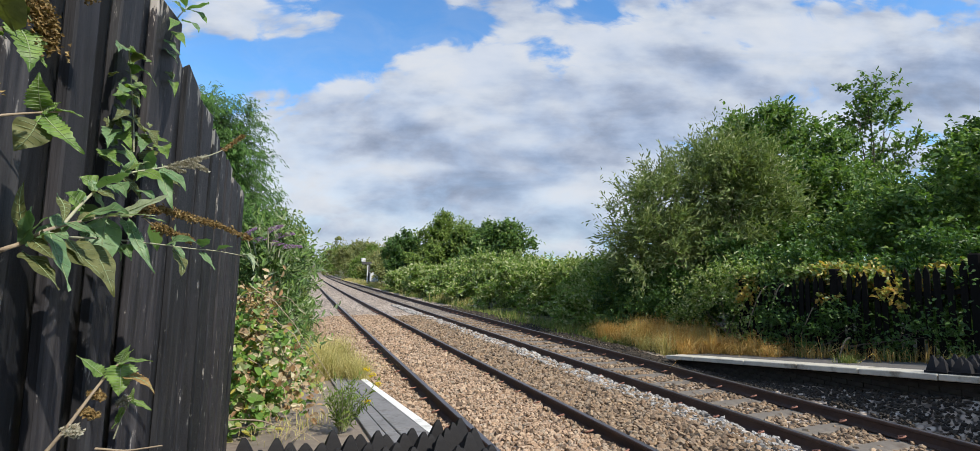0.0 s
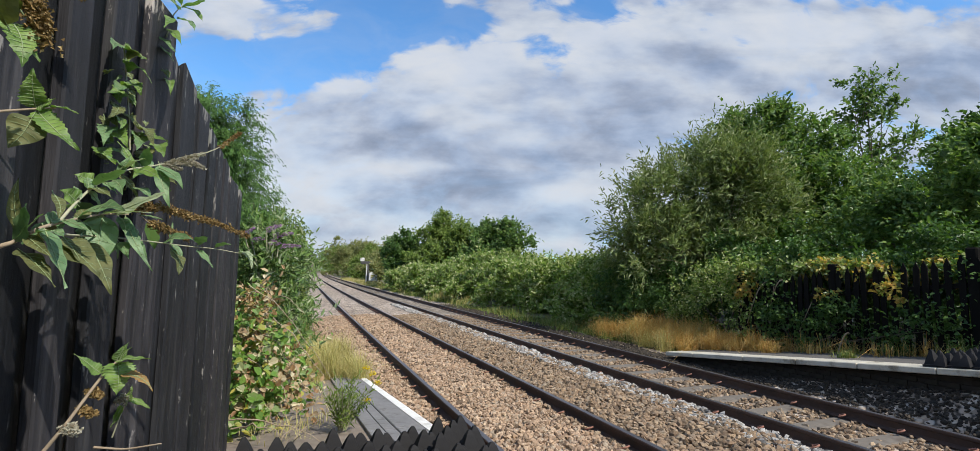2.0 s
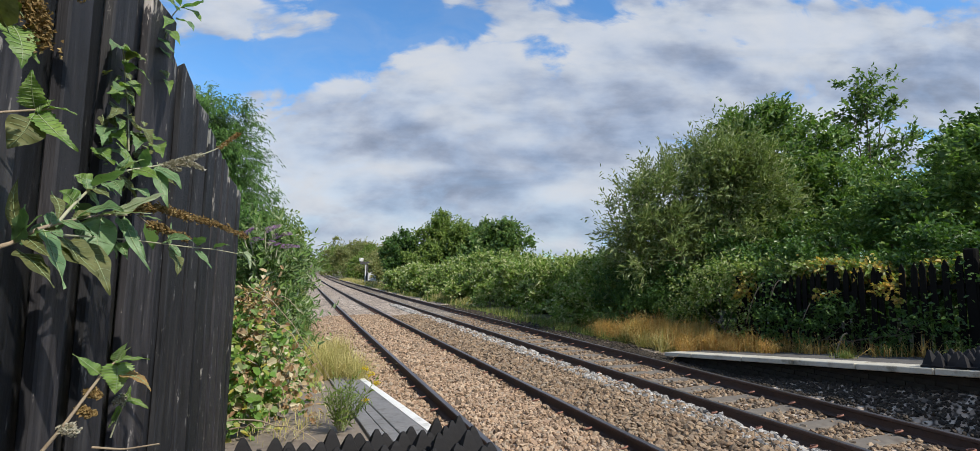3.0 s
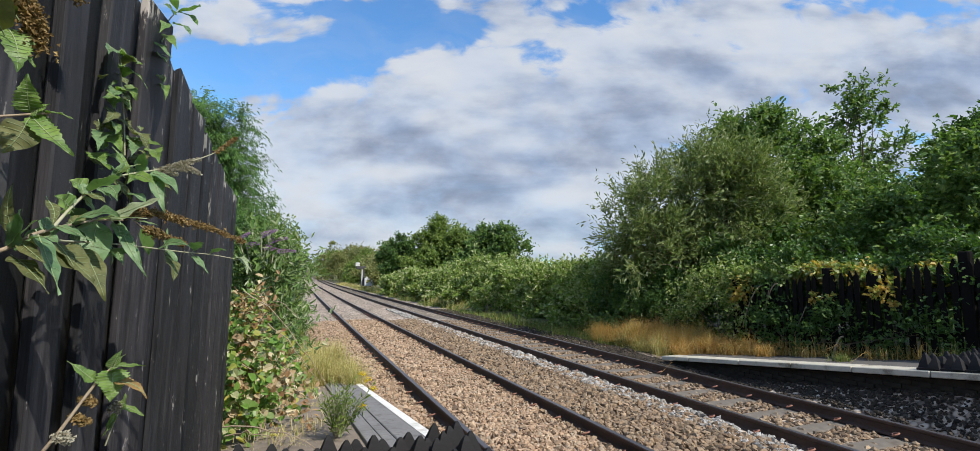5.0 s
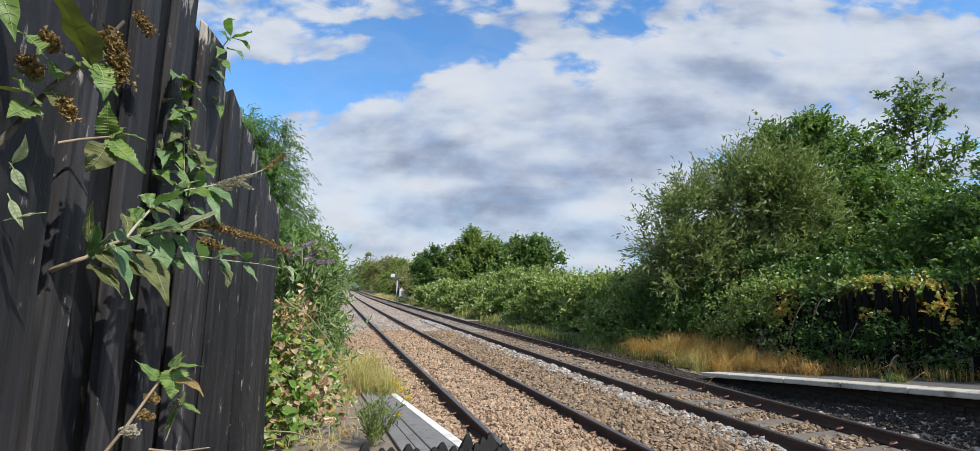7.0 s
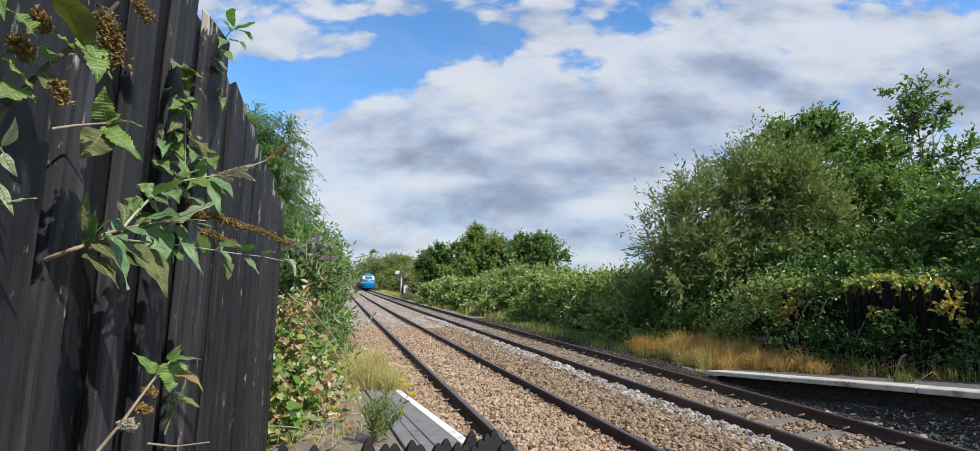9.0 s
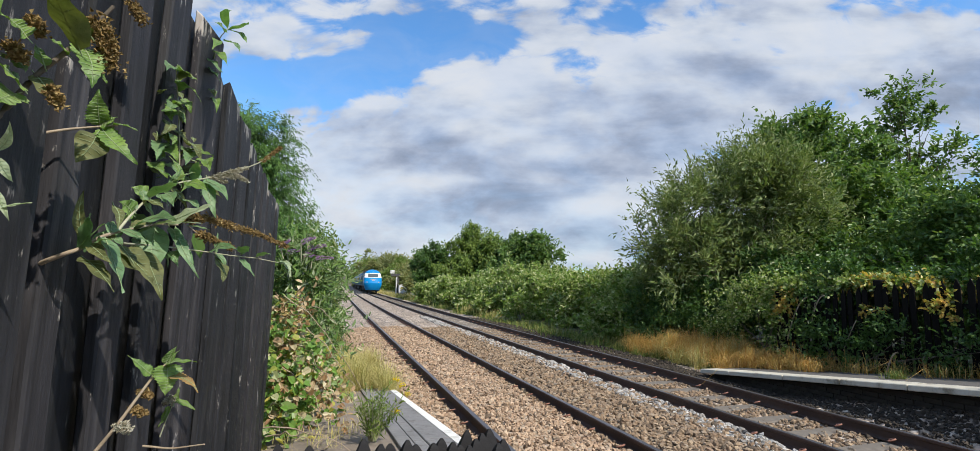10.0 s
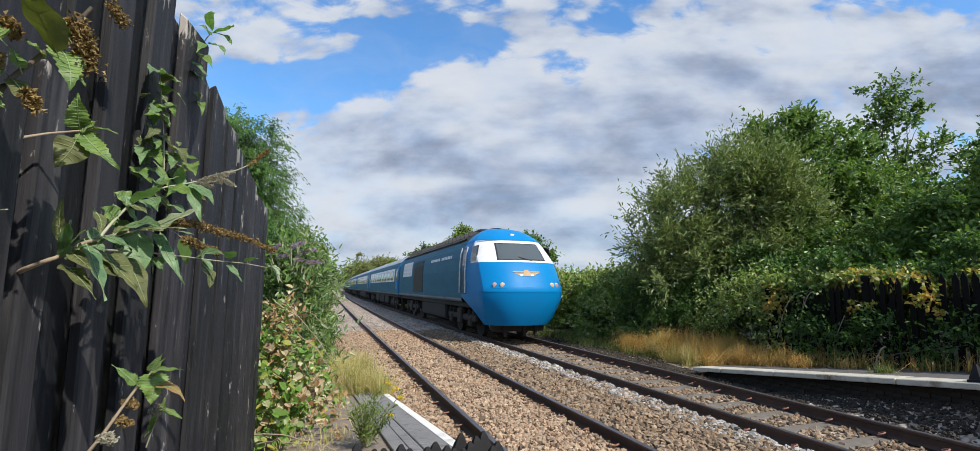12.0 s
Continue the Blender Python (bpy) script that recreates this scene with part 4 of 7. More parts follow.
def nose_skin(name, zs, front, mat, out=0.0, deep=2.0):
    """Rows of the cab's skin between heights, from one side round the front to the other."""
    cols = 18
    vs = []
    for z in zs:
        w = half_width(z)
        row = []
        for i in range(-cols, cols + 1):
            t = i / cols
            if abs(t) <= 0.72:
                x = w * math.sin(t / 0.72 * math.pi / 2) ** 1 if abs(t) < 0.72 else w * math.copysign(1, t)
                row.append((x * (1 + out), front + nose_s(x, z) - out, z))
            else:
                a = (abs(t) - 0.72) / 0.28
                s0 = nose_s(w, z)
                reach = min(deep, float(np.interp(z, [0.5, 0.75, 1.05, 1.2], [1.25, 1.55, 2.2, 9.0])))
                row.append((math.copysign(w + out, t), front + s0 + (max(reach, s0 + 0.02) - s0) * a, z))
        vs += row
    m = 2 * cols + 1
    q = [(r * m + c, r * m + c + 1, (r + 1) * m + c + 1, (r + 1) * m + c) for r in range(len(zs) - 1) for c in range(m - 1)]
    return mesh_of(name, vs, np.array(q), mat, True)


def on_nose(name, x0, x1, z0, z1, front, mat, out, nx=8, nz=4, skew=0.0):
    """A panel laid on the nose: the windscreen, lamp glass, the crest."""
    vs = []
    for j in range(nz + 1):
        z = z0 + (z1 - z0) * j / nz
        for i in range(nx + 1):
            x = x0 + (x1 - x0) * i / nx
            x *= 1 - skew * j / nz
            vs.append((x, front + nose_s(x, z) - out, z))
    m = nx + 1
    q = [(r * m + c, r * m + c + 1, (r + 1) * m + c + 1, (r + 1) * m + c) for r in range(nz) for c in range(nx)]
    return mesh_of(name, vs, np.array(q), mat, True)


def wheel_mesh():
    bm = bmesh.new()
    for r, x0, x1 in ((0.51, -0.065, 0.05), (0.535, 0.05, 0.08), (0.36, -0.07, 0.055), (0.14, -0.09, 0.06)):
        ret = bmesh.ops.create_cone(bm, cap_ends=True, segments=28, radius1=r, radius2=r, depth=x1 - x0)
        bmesh.ops.transform(bm, matrix=Matrix.Translation(((x0 + x1) / 2, 0, 0)) @ pose(0, 0, 0, 0, 90, 0), verts=ret["verts"])
    me = bpy.data.meshes.new("wheel")
    bm.to_mesh(me)
    bm.free()
    me.materials.append(M_UNDER)
    return me


def bogie(vehicle, y, wheel, base=2.6, front=False):
    b = part("bogie", boxed(-1.02, 1.02, y - 0.25, y + 0.25, 0.45, 0.85, 0.05), M_UNDER, vehicle)
    for s in (-1, 1):
        bm = boxed(s * 1.08 - 0.09, s * 1.08 + 0.09, y - base / 2 - 0.55, y + base / 2 + 0.55, 0.52, 0.74, 0.04)
        for d in (-base / 2, base / 2):
            block(bm, s * 1.10 - 0.12, s * 1.10 + 0.12, y + d - 0.19, y + d + 0.19, 0.34, 0.70, 0.05)
            for c in (-0.27, 0.27):
                block(bm, s * 1.10 - 0.08, s * 1.10 + 0.08, y + d + c - 0.06, y + d + c + 0.06, 0.50, 0.92, 0.03)
        block(bm, s * 1.14 - 0.1, s * 1.14 + 0.1, y - 0.28, y + 0.28, 0.38, 0.95, 0.05)
        part("bogie_frame", bm, M_UNDER, b)
        for d in (-base / 2, base / 2):
            part("wheel", wheel, None, b, at=Matrix.Translation((s * 0.75, y + d, 0.51)) @ pose(0, 0, 0, 0, 0, 0 if s < 0 else 180))
    return b


def power_car(wheel):
    """The leading power car, nose towards -y, centre at the origin."""
    L = 17.79
    front, back = -L / 2, L / 2
    t = thing("power_car", "bright blue streamlined diesel power car with a white-framed windscreen", "train", group="train")
    deep = 2.95
    lower = [z for z in NOSE_Z if z <= 1.52]
    part("nose_skirt", nose_skin("nose_skirt", lower, front, M_BLUE, 0.0, deep), None, t)
    part("nose", nose_skin("nose", [1.535, 1.60, 1.72, 1.95, 2.2, 2.46, 2.50], front, M_BLUE, 0.0, deep), None, t)
    part("seam", nose_skin("seam", [1.515, 1.54], front, M_BLUE, -0.012, deep), None, t)
    part("windscreen_surround", nose_skin("windscreen_surround", [2.50, 2.54, 2.7, 2.9, 3.1, 3.22, 3.28], front, M_TRAINWHITE, 0.002, 1.95), None, t, "white painted windscreen surround")
    part("cab_dome", nose_skin("cab_dome", [3.28, 3.32, 3.45, 3.58, 3.70, 3.79, 3.86, 3.885], front, M_BLUE, 0.0, deep), None, t)
    part("cab_dome_rim", nose_skin("cab_dome_rim", [3.265, 3.30], front, M_BLUE, 0.03, 2.1), None, t)
    glass = part("windscreen", on_nose("windscreen", -0.80, 0.80, 2.60, 3.13, front, M_SCREEN, 0.012, 12, 5, 0.10), None, t, "wide dark windscreen")
    for name, x0, x1, z0, z1 in (("screen_frame", -0.85, 0.85, 2.565, 2.60), ("screen_frame", -0.76, 0.76, 3.13, 3.155)):
        part(name, on_nose(name, x0, x1, z0, z1, front, M_BLACK, 0.016, 12, 1), None, glass)
    for s in (-1, 1):
        part("screen_frame", on_nose("screen_frame", s * 0.80, s * 0.845, 2.57, 3.15, front, M_BLACK, 0.016, 1, 6, 0.1), None, glass)
    wiper = [(0.30, front + nose_s(0.30, 2.58) - 0.03, 2.55), (0.05, front + nose_s(0.05, 2.62) - 0.035, 2.62), (-0.14, front + nose_s(-0.14, 2.68) - 0.03, 2.68)]
    part("wiper", tubes("wiper", [(wiper, 0.012)], M_BLACK, 5), None, t)
    crest = part("crest", on_nose("crest", -0.15, 0.15, 2.05, 2.25, front, M_GOLD, 0.014, 4, 3, 0.55), None, t, "gold winged crest")
    for x, z0, z1 in ((0.44, 2.165, 2.20), (0.38, 2.12, 2.155), (0.30, 2.075, 2.11)):
        part("wing", on_nose("wing", -x, x, z0, z1, front, M_GOLD, 0.010, 8, 1, -0.08), None, crest)
    part("scroll", on_nose("scroll", -0.22, 0.22, 2.06, 2.10, front, M_TRAINWHITE, 0.012, 4, 1, -0.2), None, crest)
    part("nose_hatch", on_nose("nose_hatch", -0.13, 0.13, 1.70, 1.93, front, M_BLUE, 0.005, 3, 2), None, t)
    for s in (-1, 1):
        cluster = part("headlight_recess", on_nose("headlight_recess", s * 0.72, s * 1.17, 1.66, 1.86, front, M_BLUE, 0.005, 6, 2), None, t)
        for a, b, mat in ((0.76, 0.92, M_HEADLIGHT), (0.97, 1.13, M_MARKER)):
            bm = bmesh.new()
            bmesh.ops.create_uvsphere(bm, u_segments=14, v_segments=8, radius=0.085)
            x = s * (a + b) / 2
            for v in bm.verts:
                v.co = Vector((v.co.x + x, v.co.y * 0.35 + front + nose_s(x, 1.76) + 0.0, v.co.z + 1.76))
            part("headlight", bm, mat, cluster, "round headlight glass")
        # cab side: window, door with handrails
        part("cab_window", side_panel("cab_window", front + 1.30, front + 1.92, 2.56, 3.08, M_GLASS, 0.014, s), None, t, "dark cab side window")
        part("cab_window_bar", side_panel("cab_window_bar", front + 1.92, front + 2.02, 2.5, 3.27, M_BLUE, 0.008, s), None, t)
        part("cab_side", side_panel("cab_side", front + 1.93, front + 2.99, 2.49, 3.31, M_BLUE, 0.0, s), None, t)
        door = part("cab_door", side_panel("cab_door", front + 2.42, front + 2.98, 1.45, 3.1, M_DARKBLUE, 0.012, s), None, t, "dark recessed cab door")
        part("door_glass", side_panel("door_glass", front + 2.52, front + 2.88, 2.45, 3.0, M_GLASS, 0.018, s), None, door)
        for y in (2.34, 3.06):
            p = [(s * (half_width(z) + 0.05), front + y, z) for z in (1.5, 1.55, 2.3, 2.8, 3.1)]
            part("handrail", tubes("handrail", [(p, 0.026)], M_STEEL, 6), None, door, "bright white vertical handrail")
        part("grille", side_panel("grille", front + 10.05, front + 12.7, 1.42, 3.0, M_BLACK, 0.006, s), None, t, "black louvred radiator grille")
        for i in range(20):
            z = 1.46 + i * 0.077
            part("louvre", side_panel("louvre", front + 10.1, front + 12.65, z, z + 0.03, M_BLACK, 0.03, s), None, t)
        part("white_panel", side_panel("white_panel", front + 13.3, front + 16.3, 2.28, 3.08, M_TRAINWHITE, 0.01, s), None, t, "white louvred side panel")
        for i in range(4):
            for j in range(3):
                part("panel_vent", side_panel("panel_vent", front + 13.5 + i * 0.7, front + 14.0 + i * 0.7, 2.36 + j * 0.24, 2.50 + j * 0.24, M_LIGHTGREY, 0.02, s), None, t)
        # name in raised letters, drawn as plain bars
        for k in range(15):
            if k != 7:
                y = front + 4.55 + 0.26 * k
                part("name_bar", side_panel("name_bar", y, y + 0.16, 2.80, 2.92, M_TRAINWHITE, 0.012, s), None, t)
        part("sill_band", side_panel("sill_band", front + 3.0, back, 1.18, 1.30, M_SILL, 0.012, s), None, t, "dull grey sill band")
    part("body_side", shell("body_side", front + deep - 0.03, back, 1.16, 3.34, M_BLUE_SHADED, 0, 14), None, t, "blue body side, darkened as if in shade")
    part("roof", shell("roof", front + deep - 0.03, back, 3.34, 3.89, M_ROOFDARK, 0.0, 14), None, t, "sooty black equipment-laden roof")
    part("end_wall", ends("end_wall", back, M_BLUE_SHADED), None, t)
    r = random.Random(5)
    y = front + 3.6
    while y < back - 0.6:
        d = r.uniform(0.5, 1.5)
        w = r.uniform(0.3, 0.5)
        part("roof_hatch", boxed(-w, w, y, y + d, 3.72, r.uniform(3.885, 3.92), 0.02), M_ROOFDARK, t)
        y += d + 0.12
    for s in (-1, 1):
        p = [(s * 1.08, front + 3.4, 3.46), (s * 1.08, back - 0.4, 3.46)]
        part("roof_pipe", tubes("roof_pipe", [(p, 0.035)], M_DARKSTEEL, 6), None, t)
        for i in range(22):
            yy = front + 3.6 + 0.62 * i
            part("roof_rib", boxed(s * 0.72 - 0.2, s * 0.72 + 0.2, yy, yy + 0.07, 3.60, 3.79, 0.01), M_DARKSTEEL, t)
    bm = boxed(-0.07, 0.07, -0.03, 0.05, -0.04, 0.04, 0.01)
    part("roof_lamp", bm, M_TRAINWHITE, t, at=Matrix.Translation((0, front + nose_s(0, 3.48) - 0.01, 3.48)))
    bogie(t, front + 3.75, wheel)
    bogie(t, back - 3.75, wheel)
    bm = boxed(-1.15, 1.15, front + 6.2, front + 11.2, 0.38, 1.05, 0.06)
    part("fuel_tank", bm, M_UNDER, t)
    part("underframe", boxed(-1.22, 1.22, front + 1.8, back, 0.98, 1.17, 0.03), M_UNDER, t)
    bm = boxed(-0.9, 0.9, front + 0.9, front + 1.2, 0.28, 0.62, 0.04)
    for x in (-0.55, 0.1, 0.5):
        block(bm, x, x + 0.1, front + 0.75, front + 0.9, 0.14, 0.5, 0.02)
    part("guard_irons", bm, M_UNDER, t)
    return t


M_DARKBLUE = painted("shadowed_door_blue", (0.004, 0.045, 0.12), 0.4, 0.3, amount=0.2)
M_SILL = painted("dull_sill_grey", (0.20, 0.22, 0.25), 0.5, 0.1, amount=0.5)


def coach(wheel):
    """A passenger coach, centre at the origin."""
    L = 22.6
    front, back = -L / 2, L / 2
    t = thing("coach", "blue passenger coach with a white window band and grey roof", "train", group="train")
    part("lower_side", shell("lower_side", front, back, 1.16, 2.05, M_BLUE_SHADED, 0, 6), None, t)
    part("upper_side", shell("upper_side", front, back, 2.95, 3.3, M_BLUE_SHADED, 0, 6), None, t)
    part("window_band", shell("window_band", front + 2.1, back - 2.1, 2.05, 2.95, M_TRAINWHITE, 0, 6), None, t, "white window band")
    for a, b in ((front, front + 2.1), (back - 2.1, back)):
        part("vestibule_side", shell("vestibule_side", a, b, 2.05, 2.95, M_BLUE_SHADED, 0, 2), None, t)
    part("roof", shell("roof", front, back, 3.3, 3.89, M_ROOFGREY, 0, 6), None, t, "pale grey ribbed roof")
    for y in (front, back):
        part("end_wall", ends("end_wall", y, M_BLUE), None, t)
    part("gangway", boxed(-0.5, 0.5, front - 0.3, front, 1.1, 3.3, 0.05), M_BLACK, t)
    for s in (-1, 1):
        for i in range(9):
            y = front + 2.75 + i * 1.96
            w = part("window", side_panel("window", y, y + 1.42, 2.16, 2.82, M_GLASS, 0.008, s), None, t, "dark coach window")
            part("window_frame", side_panel("window_frame", y - 0.05, y + 1.47, 2.11, 2.16, M_LIGHTGREY, 0.012, s), None, w)
        for y in (front + 0.55, back - 1.45):
            d = part("door", side_panel("door", y, y + 0.9, 1.15, 2.98, M_BLUE, 0.012, s), None, t, "blue coach door")
            part("door_window", side_panel("door_window", y + 0.18, y + 0.72, 2.15, 2.85, M_GLASS, 0.018, s), None, d)
        part("sill_band", side_panel("sill_band", front, back, 1.17, 1.26, M_SILL, 0.012, s), None, t)
    bogie(t, front + 3.3, wheel)
    bogie(t, back - 3.3, wheel)
    bm = bmesh.new()
    for a, b in ((6.4, 8.6), (9.2, 12.4), (13.0, 16.2)):
        block(bm, -1.2, 1.2, front + a, front + b, 0.42, 1.04, 0.05)
    part("equipment_boxes", bm, M_UNDER, t)
    part("underframe", boxed(-1.2, 1.2, front + 0.2, back - 0.2, 0.98, 1.17, 0.03), M_UNDER, t)
    return t


WHEEL = wheel_mesh()
POWER = power_car(WHEEL)
COACH = coach(WHEEL)
TRAIN = [(POWER, 17.79 / 2)] + [(COACH if i == 0 else copy_thing(COACH, pose(0, 60 + 23 * i, 0)), 17.79 + 0.35 + 11.3 + 23.0 * i) for i in range(7)]
TRAIN_MID = (RAILS[2] + RAILS[3]) / 2
NOSE_AT_END, SPEED, GAIN = 13.75, 33.2, 0.2  # metres beyond the camera at 12 s; metres a second; half its slight gathering of speed


def motions():
    """The train runs in on the far road at a steady speed; each vehicle follows the curve."""
    for vehicle, behind in TRAIN:
        rows = []
        for i in range(25):
            t = i * 0.5
            y = NOSE_AT_END + SPEED * (12 - t) - GAIN * (12 - t) ** 2 + behind
            m = Matrix.Translation((TRAIN_MID + float(curve_x(y)), y, 0.0)) @ pose(0, 0, 0, 0, 0, -math.degrees(turn_at(y)))
            rows.append((t, m))
        walk(vehicle, rows)
    # two trees lean and recover in a gust
    axis = Vector((0.37, 0.93, 0))
    for plant, rows in ((SLENDER, ((0, 0), (3, 0), (5, -0.35), (7, -0.3), (9, -1.4), (9.5, -2.4), (10, -2.7), (10.5, -1.6), (11, -1.1), (11.5, -1.2), (12, -1.5))),
                        (WILLOW, ((0, 0), (1, 0.1), (2, 0.5), (3, 0.8), (5, 0.55), (7, 0.7), (9, -0.1), (9.5, -0.6), (10, -0.9), (10.5, -1.1), (11, -0.9), (12, -0.6)))):
        foot = Matrix.Translation(plant.matrix_basis.translation)
        walk(plant, [(t, foot @ Matrix.Rotation(radians(a), 4, axis)) for t, a in rows])

# ---- boarded fence beside the platform ----


def fence_top(y):
    return float(np.interp(y, [0.3, 1.66, 1.9, 2.14, 2.35, 2.6, 2.8, 3.0, 3.25, 3.5, 4.1], [2.53, 2.51, 2.48, 2.46, 2.43, 2.41, 2.38, 2.33, 2.31, 2.29, 2.27]))


def board_mesh(width, thick, height, seed):
    """A sawn board with a cut top, a worn arris and a little twist."""
    r = random.Random(seed)
    bm = bmesh.new()
    n = 6
    rings = []
    for i in range(n + 1):
        z = height * i / n
        dx, dy = r.uniform(-0.002, 0.002), r.uniform(-0.003, 0.003)
        w = width / 2 * (1 + r.uniform(-0.015, 0.015))
        rings.append([bm.verts.new((x * thick / 2 + dx, y * w + dy, z + (r.uniform(-0.02, 0.02) - (0.012 * y if i == n else 0) if i == n else 0))) for x, y in ((-1, -1), (1, -1), (1, 1), (-1, 1))])
    for a, b in zip(rings, rings[1:]):
        for i in range(4):
            bm.faces.new((a[i], a[(i + 1) % 4], b[(i + 1) % 4], b[i]))
    bm.faces.new(rings[-1])
    bm.faces.new(list(reversed(rings[0])))
    bmesh.ops.bevel(bm, geom=list(bm.edges), offset=0.004, segments=1, affect="EDGES")
    return bm


def board_fence():
    """Rough boards nailed alternately to the front and back of the rails, each a little turned."""
    f = thing("fence", "tall black-stained vertical board fence with weathered tips", "fence")
    r = random.Random(11)
    # near edge, far edge, front (1) or back (0), drop of the top below the run of the fence
    rows = [(0.25, 0.42, 1, 0.0), (0.40, 0.60, 0, 0.0), (0.58, 0.835, 1, 0.05), (0.80, 0.93, 0, 0.0), (0.900, 0.962, 1, 0.50), (0.955, 1.125, 0, 0.0), (1.117, 1.196, 1, -0.03),
            (1.190, 1.360, 0, -0.02), (1.345, 1.452, 1, 0.0), (1.440, 1.620, 0, 0.0), (1.605, 1.785, 1, 0.0), (1.80, 2.02, 0, 0.0), (2.06, 2.22, 1, 0.0)]
    y, front = 2.25, 0
    while y < 4.05:
        w = r.uniform(0.10, 0.145)
        rows.append((y, y + w + (0.03 if not front else 0.0), front, r.uniform(-0.02, 0.03)))
        y += w + 0.012
        front = 1 - front
    for i, (y0, y1, front, drop) in enumerate(rows):
        if not front:  # the back boards run behind their neighbours
            y0, y1 = y0 * 1.04, y1 * 1.095
        y, w = (y0 + y1) / 2, y1 - y0
        low = left_top(y) - 0.05
        top = fence_top(y) - drop
        h = top - low
        x = -0.425 - (0.0 if front else 0.036) + r.uniform(-0.005, 0.005)
        turn = r.uniform(-9, -2) if front else r.uniform(-6, 5)
        m = Matrix.Translation((x, y, low)) @ pose(0, 0, 0, r.uniform(-0.7, 0.7), r.uniform(-0.4, 0.4), turn)
        part("board", board_mesh(w, 0.024, h, i), M_BOARD, f, at=m)
    for z in (0.5, 1.55):
        bm = bmesh.new()
        block(bm, -0.53, -0.485, 0.2, 4.1, 0, 0.09)
        for v in bm.verts:
            v.co.z += left_top(v.co.y) + z
        part("rail", bm, M_BOARD, f)
    for y in (0.5, 2.4, 4.05):
        part("post", boxed(-0.62, -0.53, y - 0.05, y + 0.05, left_top(y) - 0.3, fence_top(y) - 0.1, 0.006), M_BOARD, f)


board_fence()


def picket_fence():
    f = thing("picket_fence", "dark pointed picket fence half hidden by creeper", "fence")
    bm = bmesh.new()
    pts = [(-0.045, 0), (0.045, 0), (0.045, 1.42), (0, 1.54), (-0.045, 1.42)]
    a = [bm.verts.new((-0.011, y, z)) for y, z in pts]
    b = [bm.verts.new((0.011, y, z)) for y, z in pts]
    bm.faces.new(a[::-1])
    bm.faces.new(b)
    for i in range(5):
        bm.faces.new((a[i], a[(i + 1) % 5], b[(i + 1) % 5], b[i]))
    me = bpy.data.meshes.new("picket")
    bm.to_mesh(me)
    bm.free()
    me.materials.append(M_PICKET)
    r = random.Random(2)
    y = 3.0
    while y < 8.4:
        part("picket", me, None, f, at=Matrix.Translation((9.6, y, right_top(y) + r.uniform(-0.03, 0.03))) @ pose(0, 0, 0, r.uniform(-1.5, 1.5), 0, 0))
        y += 0.155
    for z in (0.35, 1.05):
        bm = bmesh.new()
        block(bm, 9.615, 9.66, 2.9, 8.45, 0, 0.08)
        for v in bm.verts:
            v.co.z += right_top(v.co.y) + z
        part("rail", bm, M_PICKET, f)
    for y in (4.1, 6.2, 8.3):
        part("post", boxed(9.58, 9.72, y - 0.075, y + 0.075, right_top(y) - 0.2, right_top(y) + 1.66, 0.02), M_PICKET, f)


picket_fence()


# ---- lineside equipment ----


def signal():
    y = 71.0
    s = thing("signal", "railway signal on a short post, seen from behind", "signal", Matrix.Translation((9.3, y, -0.1)))
    part("post", tubes("post", [([(0, 0, 0), (0, 0, 2.9)], 0.09)], M_LIGHTGREY, 8), None, s)
    part("head", boxed(-0.85, 0.5, -0.18, 0.18, 2.75, 3.15, 0.04), M_DARKSTEEL, s)
    part("lamp_case", boxed(-0.95, -0.35, -0.2, 0.2, 3.15, 3.65, 0.05), M_LIGHTGREY, s)
    part("ladder_rung", boxed(0.1, 0.35, -0.05, 0.05, 0.3, 2.7, 0.01), M_DARKSTEEL, s)
    c = thing("equipment_cabinet", "pale grey lineside equipment cabinet", "cabinet", Matrix.Translation((10.2, 70.5, -0.1)))
    part("body", boxed(-0.6, 0.6, -0.35, 0.35, 0.35, 1.6, 0.03), M_LIGHTGREY, c)
    part("lid", boxed(-0.66, 0.66, -0.4, 0.4, 1.6, 1.68, 0.02), M_LIGHTGREY, c)
    part("plinth", boxed(-0.5, 0.5, -0.3, 0.3, -0.1, 0.35, 0.02), M_SLEEPER, c)
    p = thing("marker_post", "small white lineside marker post", "post", Matrix.Translation((9.9, 100, -0.1)))
    part("stake", boxed(-0.06, 0.06, -0.04, 0.04, 0, 1.1), M_LIGHTGREY, p)
    part("plate", boxed(-0.28, 0.28, -0.06, -0.04, 0.8, 1.6, 0.01), M_LIGHTGREY, p)
    w = thing("marker_stone", "small white painted lineside marker", "marker", Matrix.Translation((9.0, 47, -0.2)))
    part("stone", boxed(-0.14, 0.14, -0.1, 0.1, 0, 0.5, 0.05), M_LIGHTGREY, w)


signal()


